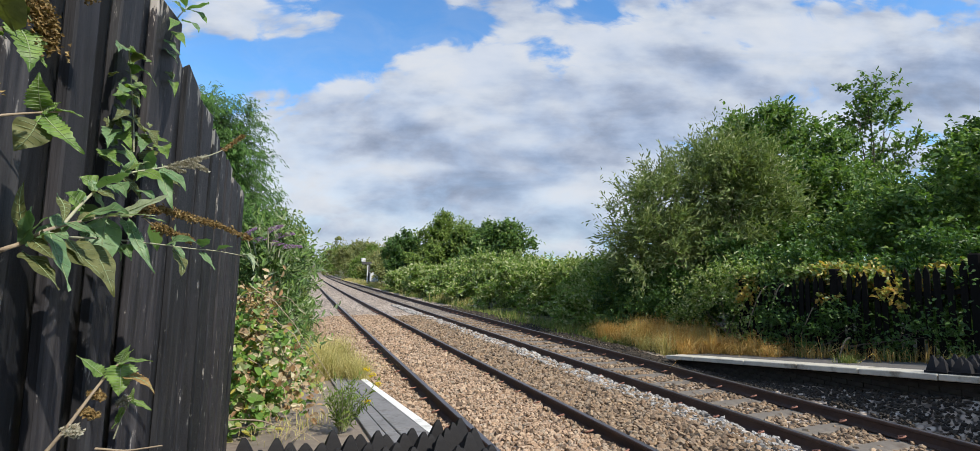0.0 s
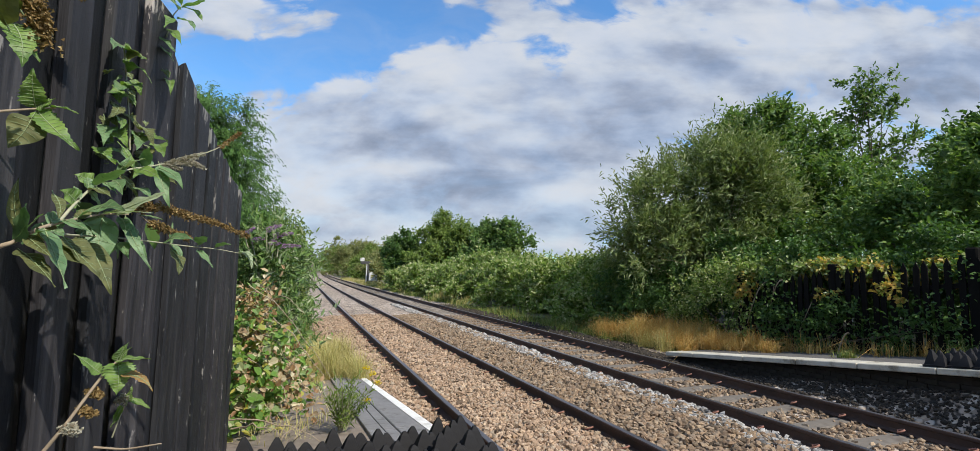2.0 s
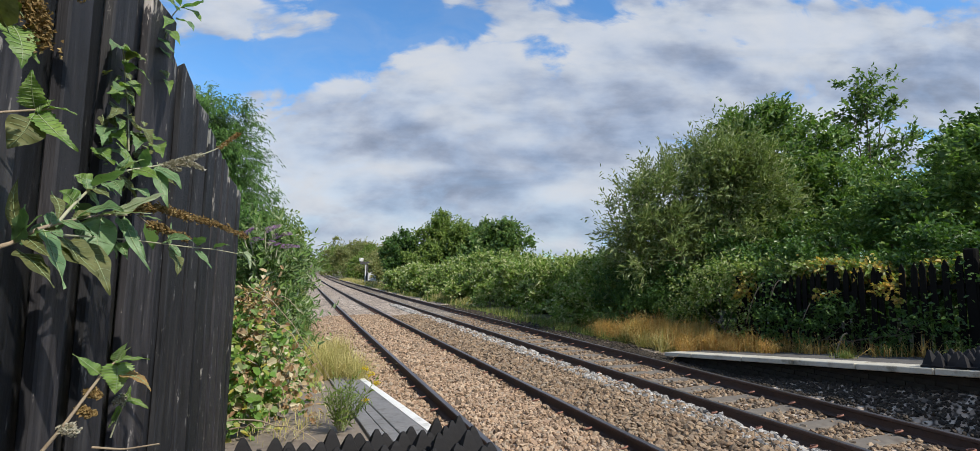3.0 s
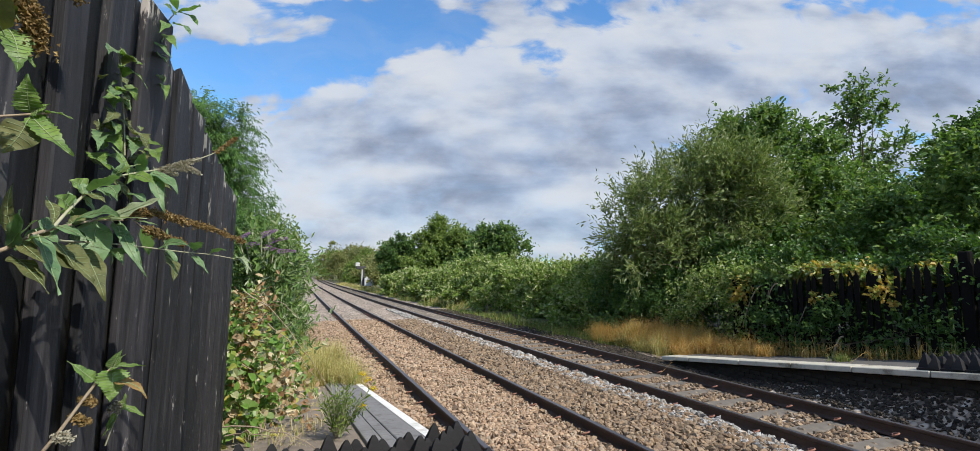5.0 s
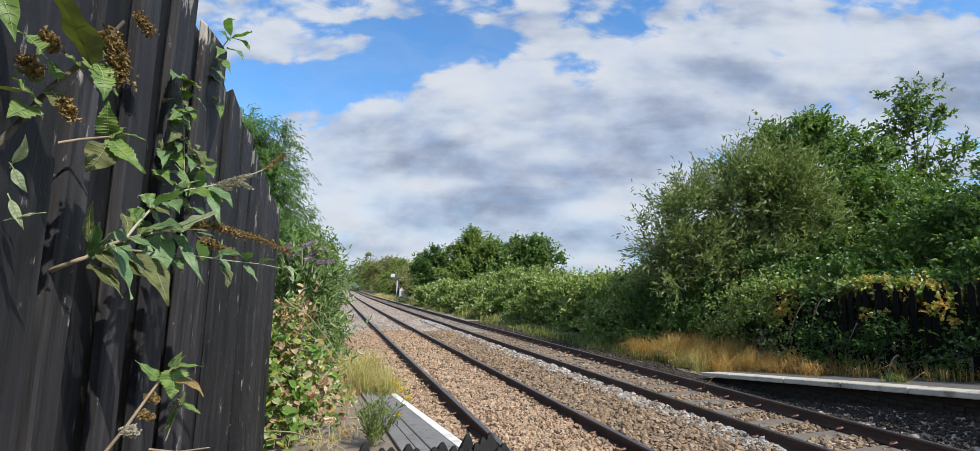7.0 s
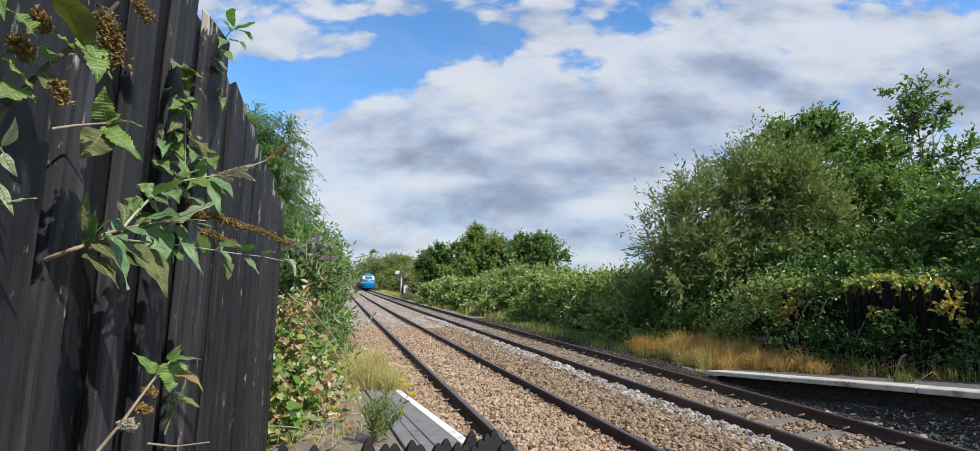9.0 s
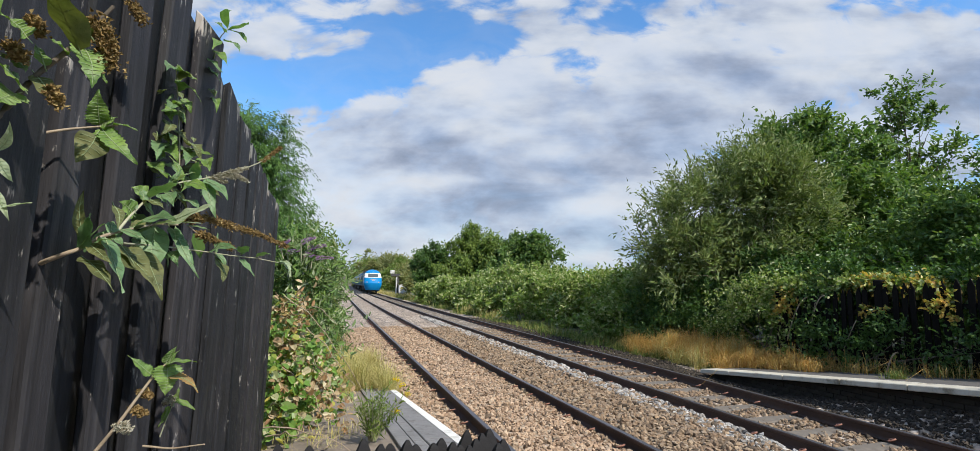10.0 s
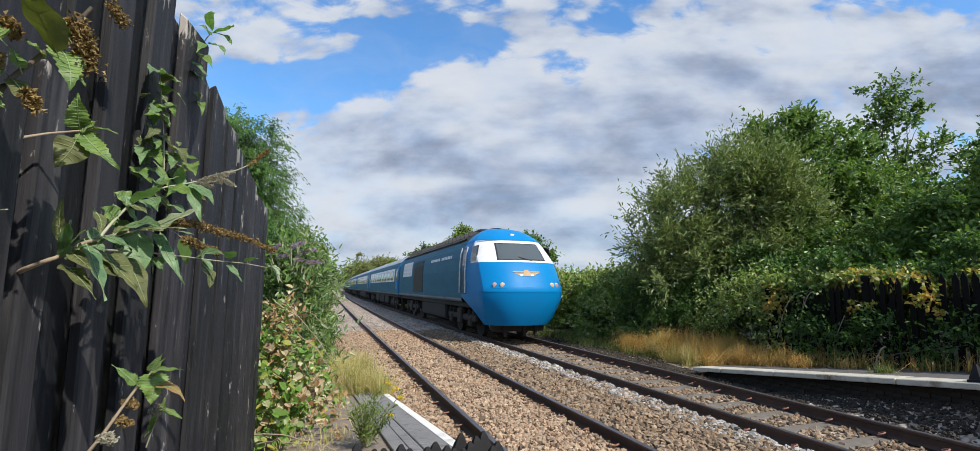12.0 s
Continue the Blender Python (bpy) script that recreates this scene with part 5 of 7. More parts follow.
def bridge():
    y = 455.0
    cx = TRAIN_MID - 1.7 + float(curve_x(y))
    b = thing("road_bridge", "low road bridge over the line in the distance", "bridge", Matrix.Translation((cx, y, -0.4)))
    part("deck", boxed(-26, 30, -4, 4, 5.2, 6.2, 0.1), M_BRIDGE, b)
    part("parapet", boxed(-26, 30, -4.3, -4.0, 6.2, 7.6, 0.05), M_BRIDGE, b)
    part("parapet", boxed(-26, 30, 4.0, 4.3, 6.2, 7.6, 0.05), M_BRIDGE, b)
    for s in (-1, 1):
        part("abutment", boxed(s * 16 - 10, s * 16 + 10, -4, 4, 0, 5.2, 0.1), M_BRIDGE, b)


bridge()

# ---- trees and bushes across the line ----
WILLOW = tree("willow_bush", "grey-green bushy willow with long narrow leaves", "bush", (11.4, 11.2, 0.1),
     [(10.0, 12.14, 3.5, 0.95, 1.0, 1.2), (11.15, 12.04, 4.35, 1.0, 1.1, 1.05), (12.7, 11.9, 5.4, 0.95, 1.1, 0.95), (12.6, 10.95, 3.9, 1.4, 1.3, 1.7), (10.8, 11.37, 2.5, 1.7, 1.0, 1.0), (9.75, 12.39, 2.3, 0.75, 0.8, 0.7)],
     M_SAGE, 0.075, 21, 4600, 11, 0.6, (0.185, 0.26), M_TWIG, up=0.35, gap=-0.22, inner=0.10, shoots=0.22, clumps=16, tight=0.34, align=0.8, stray=0.5)
tree("broadleaf_tree", "leafy mid-green tree behind the picket fence", "tree", (16.0, 11.6, 0.1),
     [(14.6, 12.06, 6.35, 1.1, 1.2, 1.15), (16.95, 12.17, 6.65, 1.3, 1.35, 1.3), (18.1, 11.8, 5.9, 0.95, 1.0, 1.0), (17.2, 11.3, 4.0, 2.0, 1.7, 1.6), (15.3, 11.5, 3.8, 2.0, 1.8, 1.95), (18.4, 9.85, 3.3, 1.7, 1.3, 1.2)],
     M_GREEN, 0.2, 22, 5200, 10, 0.45, (0.155, 0.6), oval=True, up=0.5, gap=-0.5, inner=0.25, shoots=0.12, clumps=18, tight=0.3)
SLENDER = tree("slender_tree", "tall slender young tree standing above the others", "tree", (21.7, 12.3, 0.1),
     [(21.65, 12.17, 9.7, 0.6, 0.65, 0.62), (21.2, 12.4, 8.6, 0.7, 0.65, 0.5), (22.3, 12.04, 8.4, 0.7, 0.65, 0.5), (23.0, 11.9, 7.1, 0.85, 0.8, 0.6), (21.1, 12.6, 7.2, 0.5, 0.6, 0.6), (22.2, 12.4, 5.8, 0.9, 0.8, 0.65)],
     M_GREEN, 0.10, 23, 520, 10, 0.45, (0.165, 0.6), oval=True, up=0.5, gap=-0.4, inner=0.15, shoots=0.1, clumps=7, tight=0.42)
tree("broadleaf_tree", "dark green tree at the end of the picket fence", "tree", (22.6, 9.4, 0.1),
     [(23.4, 9.5, 7.0, 1.0, 1.1, 1.2), (22.3, 9.2, 4.4, 1.5, 1.6, 1.9), (22.2, 10.4, 4.2, 1.1, 1.2, 1.2), (24.5, 8.6, 5.5, 1.7, 1.6, 2.2)],
     M_DEEP, 0.18, 24, 3400, 10, 0.45, (0.165, 0.6), oval=True, up=0.5, gap=-0.5, inner=0.25, clumps=14, tight=0.3)
tree("broadleaf_tree", "leafy green tree overhanging the platform fence", "tree", (14.5, 4.5, 0.3),
     [(14.0, 5.6, 3.4, 1.6, 1.8, 1.6), (15.5, 3.2, 3.8, 1.8, 1.8, 2.0), (13.6, 7.6, 2.6, 1.4, 1.6, 1.4), (17.0, 5.5, 4.0, 2.0, 2.0, 1.9)],
     M_GREEN, 0.17, 25, 4400, 10, 0.42, (0.13, 0.6), oval=True, up=0.4, gap=-0.5, inner=0.25, clumps=18, tight=0.28)
BUSHES = [
    # the dark leaf colour of these shrubs carries the shade under the trees
    ("leafy shrub crowding under the willow, leaves darkened for shade", M_DEEP, [(10.0, 12.6, 1.1, 1.0, 1.2, 1.1), (10.7, 11.2, 1.1, 1.0, 1.2, 1.1)], 1500),
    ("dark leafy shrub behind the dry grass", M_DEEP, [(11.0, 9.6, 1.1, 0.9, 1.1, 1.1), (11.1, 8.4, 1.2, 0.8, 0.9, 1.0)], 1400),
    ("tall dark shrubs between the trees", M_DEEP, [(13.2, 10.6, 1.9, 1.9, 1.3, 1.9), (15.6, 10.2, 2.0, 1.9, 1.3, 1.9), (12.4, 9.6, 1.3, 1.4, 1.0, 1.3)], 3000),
]
FENCE_BUSHES = [
    ("tall green shrubs below the trees", M_GREEN, [(18.2, 9.0, 2.0, 1.9, 1.3, 1.8), (20.6, 9.6, 2.2, 1.9, 1.3, 2.0)], 2000),
    ("leafy shrub at the willow's foot", M_SAGE, [(11.2, 12.2, 1.9, 1.7, 0.9, 1.7), (12.6, 12.4, 2.2, 1.6, 0.9, 1.9)], 2000),
    ("leafy weeds and creeper in front of the picket fence", M_BRAMBLE, [(9.75, 9.0, 1.25, 0.45, 0.6, 0.75), (9.65, 8.2, 1.35, 0.35, 0.5, 0.4), (9.9, 9.9, 0.95, 0.45, 0.5, 0.8), (9.5, 8.3, 0.7, 0.2, 0.3, 0.5)], 480),
    # dark-leaved fill added before and behind the pickets, its colour standing for shade
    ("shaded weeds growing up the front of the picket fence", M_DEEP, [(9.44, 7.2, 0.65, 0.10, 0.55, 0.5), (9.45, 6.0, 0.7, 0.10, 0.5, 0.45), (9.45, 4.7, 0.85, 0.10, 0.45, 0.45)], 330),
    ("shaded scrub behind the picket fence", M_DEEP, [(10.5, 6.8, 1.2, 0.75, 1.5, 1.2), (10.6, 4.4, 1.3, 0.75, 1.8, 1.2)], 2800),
]
for n, (label, mat, lobes, count) in enumerate(BUSHES + FENCE_BUSHES):
    tree("shrub", label, "bush", (lobes[0][0] + 0.2, lobes[0][1], -0.1), lobes, mat, 0.04, 30 + n, count, 10, 0.35, (0.075 if lobes[0][0] < 9.9 else 0.088 if lobes[0][0] < 10.9 else 0.13, 0.6), oval=True, gap=-0.6, up=0.3, ground=-0.1, clumps=14, tight=0.3, group="lineside shrubs")
BANK = [(10.6, 15.0, 0.95, 1.6, 1.9, 1.1), (11.2, 18.5, 1.0, 1.7, 2.2, 1.15), (11.1, 22.5, 1.05, 1.9, 2.6, 1.2), (11.0, 27.0, 1.0, 2.1, 3.0, 1.3), (10.6, 32.5, 0.95, 2.1, 3.3, 1.45), (10.6, 38.5, 0.8, 2.2, 3.6, 1.4), (10.6, 45.0, 0.7, 2.2, 4.0, 1.4),
        (13.6, 17.0, 1.2, 2.0, 2.4, 1.2), (14.2, 23.0, 1.2, 2.4, 3.2, 1.3), (14.4, 30.5, 1.3, 2.6, 4.0, 1.5)]
for n, lobe in enumerate(BANK):
    x, y, z, a, b, c = lobe
    tree("bramble_bush", "sunlit mound of bramble with pale leaf undersides", "bush", (x, y, -0.1), [lobe, (x - 0.8, y + 0.6, z * 0.55, a * 0.7, b * 0.8, c * 0.7)], M_BRAMBLE, 0.025, 40 + n, 1700, 9, 0.34, (0.115 + 0.003 * y, 0.62), M_TWIG, shoots=0.2, gap=-0.6, clumps=14, tight=0.3, inner=0.2, up=0.25, ground=-0.15, group="bramble bank")
MIDS = [
    ("rounded dark green hawthorn on the bank", M_DEEP, (11.6, 55, 0), [(11.42, 54.7, 3.4, 2.0, 2.2, 2.5), (11.0, 54, 1.6, 2.0, 2.2, 1.5)], 2000),
    ("bushy green tree on the bank with yellowing leaves", M_LIME, (14.6, 49, 0), [(14.15, 50.2, 5.1, 2.0, 2.2, 2.3), (15.8, 47.6, 3.8, 2.5, 2.4, 2.8), (13.4, 48.6, 2.4, 2.5, 2.4, 1.9)], 3000),
    ("dense green tree beyond the brambles", M_GREEN, (17.6, 43.5, 0), [(17.8, 44.6, 3.8, 2.4, 2.4, 2.4), (18.9, 41.9, 4.5, 1.8, 2.0, 2.0), (16.3, 43.2, 2.2, 2.9, 2.6, 1.8)], 3000),
]
for n, (label, mat, foot, lobes, count) in enumerate(MIDS):
    tree("hedgerow_tree", label, "tree", foot, lobes, mat, 0.16, 60 + n, count, 9, 0.65, (0.27, 0.6), oval=True, gap=-0.5, up=0.5, shoots=0.16, clumps=14, tight=0.3, group="hedgerow trees")
FARS = [((12.6, 232, 0), (12.6, 232.3, 5.6, 4.0, 4.0, 3.6)), ((12.6, 178, 0), (12.6, 178, 8.0, 3.4, 3.4, 4.6)), ((14.4, 134, 0), (14.4, 134.3, 5.6, 4.4, 4.2, 4.2)), ((14.8, 102, 0), (14.8, 102, 3.4, 3.2, 3.4, 3.2)),
        ((15.5, 118, 0), (15.5, 118, 4.4, 3.6, 3.6, 3.6)), ((14.5, 86, 0), (14.5, 86, 2.8, 3.2, 3.4, 2.6)), ((13.5, 155, 0), (13.5, 155, 5.6, 3.8, 3.8, 4.0)), ((13.2, 68, 0), (13.2, 66, 2.4, 2.4, 3.4, 2.6))]
for n, (foot, lobe) in enumerate(FARS):
    x, y, z, a, b, c = lobe
    tree("lineside_tree", "olive-green lineside tree in the distance", "tree", foot, [lobe, (x - 0.5 * a, y - b * 0.5, z * 0.55, a * 0.9, b * 0.8, z * 0.55)], M_OLIVE_HAZE if n % 3 else M_LIME, 0.2, 70 + n, 1300, 8, 1.0, (0.42, 0.6), gap=-0.5, up=0.4, clumps=12, tight=0.34, group="distant lineside trees")


def far_woods():
    r = np.random.default_rng(5)
    lobes = [(x + r.uniform(-4, 4), 110 + 0.25 * x + r.uniform(-6, 6), r.uniform(1.5, 3.4), 6, 4, r.uniform(2.5, 4.2)) for x in np.arange(40, 260, 6)]
    lobes += [(-30 + r.uniform(-6, 6) - 0.02 * y, y, 3.0, 6, 7, r.uniform(3, 6)) for y in np.arange(30, 420, 9)]
    lobes += [(float(curve_x(y)) + 32 + r.uniform(-6, 6), y, 2.5, 6, 8, r.uniform(3, 5)) for y in np.arange(200, 440, 10)]
    lobes += [(float(curve_x(y)) - 12 + r.uniform(-2, 2), y, 2.5, 3, 8, r.uniform(3, 5)) for y in np.arange(60, 450, 10)]
    tagged(new("far_woods", foliage("far_woods", lobes, M_OLIVE_HAZE, 9000, 7, 1.6, (0.7, 0.6), 99, gap=-0.7, up=0.4)), "far hedges and woods along the horizon", "woodland", kind="stuff")


far_woods()


def creeper():
    """Creeper over the picket fence, turning yellow."""
    r = np.random.default_rng(8)
    t = thing("creeper", "green and yellowing creeper sprawling over the picket fence", "climbing plant", Matrix.Translation((9.55, 6.5, 0.3)))
    lobes = [(0.36 + r.uniform(-0.08, 0.2) + (0.3 if y < 5.4 else 0.0), y - 6.5, 1.43 + r.uniform(-0.08, 0.08) + 0.03 * (y - 5) + 0.1 * max(0, 5 - y), r.uniform(0.25, 0.4), 0.34, r.uniform(0.12, 0.2)) for y in np.arange(3.4, 8.6, 0.33)]
    part("foliage", foliage("foliage", lobes, M_BRAMBLE, 1250, 8, 0.2, (0.085, 0.75), 81, gap=-0.5, up=0.25, shell=0.4, oval=True), None, t)
    part("turning_foliage", foliage("turning_foliage", lobes[4:11], M_AMBER, 760, 8, 0.2, (0.075, 0.72), 83, gap=-0.4, up=0.25, shell=0.5, oval=True), None, t, "yellow and orange turning leaves")
    lobes = [(-0.08, -1.3, 1.2, 0.12, 0.16, 0.4), (-0.06, -0.2, 1.1, 0.1, 0.2, 0.1), (-0.08, 1.5, 1.0, 0.14, 0.25, 0.5)]
    part("hanging_foliage", foliage("hanging_foliage", lobes, M_AMBER, 90, 7, 0.16, (0.075, 0.75), 82, gap=-0.5, up=-0.2, shell=0.3, oval=True), None, t)
    for line, rad in ((bow((-0.1, 1.5, 0.35), (-0.06, 1.0, 1.3), 0.2, 9), 0.012), (bow((-0.1, 0.85, 1.0), (-0.06, 0.6, 1.32), 0.12, 8), 0.012), (bow((-0.4, -0.62, 0.02), (-0.35, -0.8, 0.42), 0.10, 7), 0.014), (bow((-0.1, 0.3, 0.3), (-0.05, 0.05, 0.9), 0.02, 6), 0.009), (bow((-0.1, 0.95, 0.6), (-0.05, 0.85, 1.2), 0.02, 6), 0.008)):
        part("stem", tubes("stem", [(line, rad)], M_TWIG, 5), None, t)


creeper()


def tufts(seed, n, xs, ys, level, radius):
    """Uneven clumps: centres for blades()."""
    r = np.random.default_rng(seed)
    y = r.uniform(*ys, n)
    x = r.uniform(*xs, n)
    return [(float(a), float(b), float(level(b)), float(radius * r.uniform(0.5, 1.5))) for a, b in zip(x, y)]


for n, (label, mat, rows, count, height) in enumerate((
        ("orange-brown dry grass beside the platform end", M_ORANGE, tufts(1, 52, (8.5, 10.0), (8.7, 12.6), lambda y: -0.06, 0.2), 8500, 0.82),
        ("straw-coloured dry grass beside the platform end", M_STRAW, tufts(2, 30, (8.3, 9.9), (8.7, 12.5), lambda y: -0.1, 0.2), 4200, 0.75),
        ("rough green grass beside the platform end", M_GRASS, tufts(3, 26, (8.0, 9.8), (8.8, 15), lambda y: -0.15, 0.24), 3000, 0.5),
        ("orange-brown dry grass on the back of the platform end", M_ORANGE, tufts(9, 26, (8.75, 9.4), (7.0, 8.7), right_top, 0.16), 3000, 0.62),
        ("dull brown grass at the foot of the picket fence", M_ORANGE, tufts(4, 40, (9.0, 9.55), (3.9, 8.7), right_top, 0.15), 900, 0.42),
        ("shaded green weeds at the foot of the picket fence", M_GRASS, tufts(5, 30, (9.2, 9.6), (3.9, 8.7), right_top, 0.15), 1100, 0.42))):
    tagged(new("dry_grass", blades("dry_grass", rows, count, 1.0, height, 0.0075, mat, 110 + n, 1.0)), label, "grass", kind="stuff")
tagged(new("grass_tuft", blades("grass_tuft", [(8.55, 5.35, 0.36, 0.18)], 160, 0.8, 0.36, 0.012, M_GRASS, 93, 0.6)), "green grass tuft growing through the platform", "grass", kind="stuff")
tagged(new("lineside_grass", blades("lineside_grass", [(8.6 + float(curve_x(y)) + 0.3 * math.sin(y), y, -0.2, 0.75) for y in np.arange(12, 75, 1.2)], 16000, 1.0, 0.45, 0.022, M_GRASS, 94, 0.5)), "rough green and straw grass along the far verge", "grass", kind="stuff")
tagged(new("dry_grass", blades("dry_grass", tufts(6, 60, (8.6, 10.0), (26, 105), lambda y: -0.15, 0.7), 6000, 1.0, 0.7, 0.03, M_STRAW, 95, 0.4)), "straw-coloured grass on the far verge", "grass", kind="stuff")

# ---- left side: behind and beyond the board fence ----
tree("cypress_tree", "feathery green cypress tree behind the board fence", "tree", (-1.35, 7.4, 0.1),
     [(-1.22, 7.25, 3.65, 0.34, 0.42, 0.45), (-1.02, 7.5, 3.15, 0.38, 0.42, 0.45), (-0.92, 7.7, 2.6, 0.38, 0.42, 0.5), (-1.2, 7.4, 2.0, 0.6, 0.6, 0.7)],
     M_CONIFER, 0.05, 101, 2600, 26, 0.34, (0.06, 0.26), up=0.15, droop=1.3, gap=-0.5, shoots=0.2, align=1.0, stray=0.32, clumps=16, tight=0.5)
tree("broadleaf_shrub", "tall sunlit light green shrub beyond the fence", "bush", (-0.6, 14.5, -0.1),
     [(-0.68, 15.1, 2.7, 0.66, 0.9, 0.9), (-0.8, 13.3, 2.3, 0.7, 0.9, 0.85), (-0.85, 14.0, 1.1, 0.7, 1.2, 1.0), (-0.75, 17.5, 1.8, 0.6, 1.4, 1.2)],
     M_LIME, 0.05, 102, 2200, 9, 0.3, (0.10, 0.5), gap=-0.5, up=0.4, clumps=12, tight=0.35)
M_BUDDLEIA = leafy("buddleia_foliage", [(0.08, 0.14, 0.05), (0.14, 0.22, 0.075), (0.21, 0.28, 0.12), (0.09, 0.16, 0.055), (0.40, 0.43, 0.31), (0.17, 0.27, 0.075), (0.11, 0.20, 0.055), (0.20, 0.30, 0.09)], 0.5, 0.3)
tree("buddleia_bush", "buddleia bush with grey-green leaves and purple flowers", "bush", (-0.35, 6.9, -0.1),
     [(-0.45, 6.9, 1.75, 0.42, 0.5, 0.5), (-0.24, 8.1, 1.6, 0.38, 0.6, 0.6), (-0.33, 6.6, 1.25, 0.38, 0.45, 0.4), (-0.35, 9.4, 1.3, 0.42, 0.8, 0.7), (-0.35, 8.2, 0.7, 0.42, 0.9, 0.6)],
     M_BUDDLEIA, 0.02, 103, 1500, 9, 0.24, (0.10, 0.30), gap=-0.6, up=0.45, oval=True, clumps=12, tight=0.4, shoots=0.15)


def panicles(rows, mat, seed, parent):
    """Tapering flower spikes of tiny florets: rows of (base, way, length)."""
    r = np.random.default_rng(seed)
    P, D = [], []
    for base, way, length in rows:
        base, way = np.array(base, float), unit(np.array(way, float))
        n = int(520 * length / 0.2)
        s = r.uniform(0, 1, n)
        rad = 0.034 * (1 - 0.75 * s) * r.uniform(0.3, 1.1, n)
        d = r.normal(0, 1, (n, 3))
        d = unit(d - (d @ way)[:, None] * way)
        sag = np.zeros((n, 3))
        sag[:, 2] = -0.12 * length * s ** 2
        P.append(base + way * (s * length)[:, None] + d * rad[:, None] + sag)
        D.append(d + way * 0.4)
    P, D = np.concatenate(P), np.concatenate(D)
    v, f = leaf_arrays(P, D, r.normal(0, 1, P.shape), np.full(len(P), 0.009), np.full(len(P), 0.007))
    part("flower_spike", mesh_of("flower_spike", v, f, mat), None, parent)


bush = thing("buddleia_flowers", "purple buddleia flower spikes above the bush", "flowers", Matrix.Translation((-0.3, 6.4, 2.0)))
panicles([((0.02, 0.0, 0.10), (0.9, -0.3, 0.30), 0.24), ((0.08, 0.0, -0.02), (0.95, -0.2, 0.15), 0.26), ((-0.06, -0.1, 0.16), (0.7, -0.3, 0.4), 0.2), ((-0.22, 0.0, 0.04), (0.6, -0.5, 0.2), 0.2), ((-0.30, 0.0, 0.10), (0.5, -0.4, 0.5), 0.18), ((-0.02, -0.05, 0.03), (0.8, -0.5, -0.1), 0.2)], M_PURPLE, 7, bush)
part("stem", tubes("stem", [(bow((0.0, 0.1, -0.9), p, 0.02), 0.008) for p in ((0.02, 0, 0.10), (0.08, 0, -0.02), (-0.06, -0.1, 0.16), (-0.22, 0, 0.04), (-0.30, 0, 0.10), (-0.02, -0.05, 0.03))], M_STEM, 5), None, bush)

tree("bramble_bush", "bramble with yellowing leaves beside the fence end", "bush", (-0.2, 5.4, 0.2),
     [(-0.42, 5.4, 1.0, 0.2, 0.4, 0.42), (-0.26, 5.35, 0.62, 0.26, 0.4, 0.3), (-0.36, 4.9, 0.5, 0.2, 0.35, 0.24), (-0.04, 5.8, 0.36, 0.2, 0.3, 0.18)],
     M_TURNING, 0.008, 104, 360, 6, 0.18, (0.076, 0.78), M_TWIG, gap=-0.3, up=0.2, shell=0.4, oval=True, shoots=0.1, clumps=8, tight=0.6)
tree("bramble_bush", "green bramble trailing over the platform end", "bush", (0.05, 6.6, 0.0),
     [(-0.28, 6.6, 0.36, 0.3, 0.6, 0.34), (-0.40, 5.9, 0.8, 0.24, 0.5, 0.45), (-0.4, 7.8, 0.3, 0.3, 0.7, 0.4), (-0.36, 5.0, 0.75, 0.2, 0.4, 0.36), (-0.36, 4.4, 0.5, 0.12, 0.3, 0.16)],
     M_TURNING, 0.008, 105, 360, 6, 0.18, (0.074, 0.76), M_TWIG, gap=-0.3, up=0.2, shell=0.4, oval=True, shoots=0.1, clumps=8, tight=0.6)
M_WITHERED = leafy("withered_bramble_leaf", [(0.34, 0.20, 0.11), (0.52, 0.40, 0.27), (0.24, 0.13, 0.07), (0.60, 0.52, 0.38)], 0.8, 0.2, 0.2)
tree("bramble_bush", "withered brown bramble against the fence end", "bush", (-0.35, 5.6, 0.4),
     [(-0.36, 5.5, 1.35, 0.16, 0.35, 0.25), (-0.28, 5.3, 1.0, 0.2, 0.3, 0.25), (-0.1, 5.0, 0.75, 0.3, 0.3, 0.25), (0.0, 5.0, 0.45, 0.35, 0.4, 0.2), (-0.25, 4.6, 0.6, 0.25, 0.3, 0.3)],
     M_WITHERED, 0.006, 113, 120, 5, 0.2, (0.07, 0.65), M_TWIG, gap=-0.5, up=0.0, shell=0.3, oval=True)


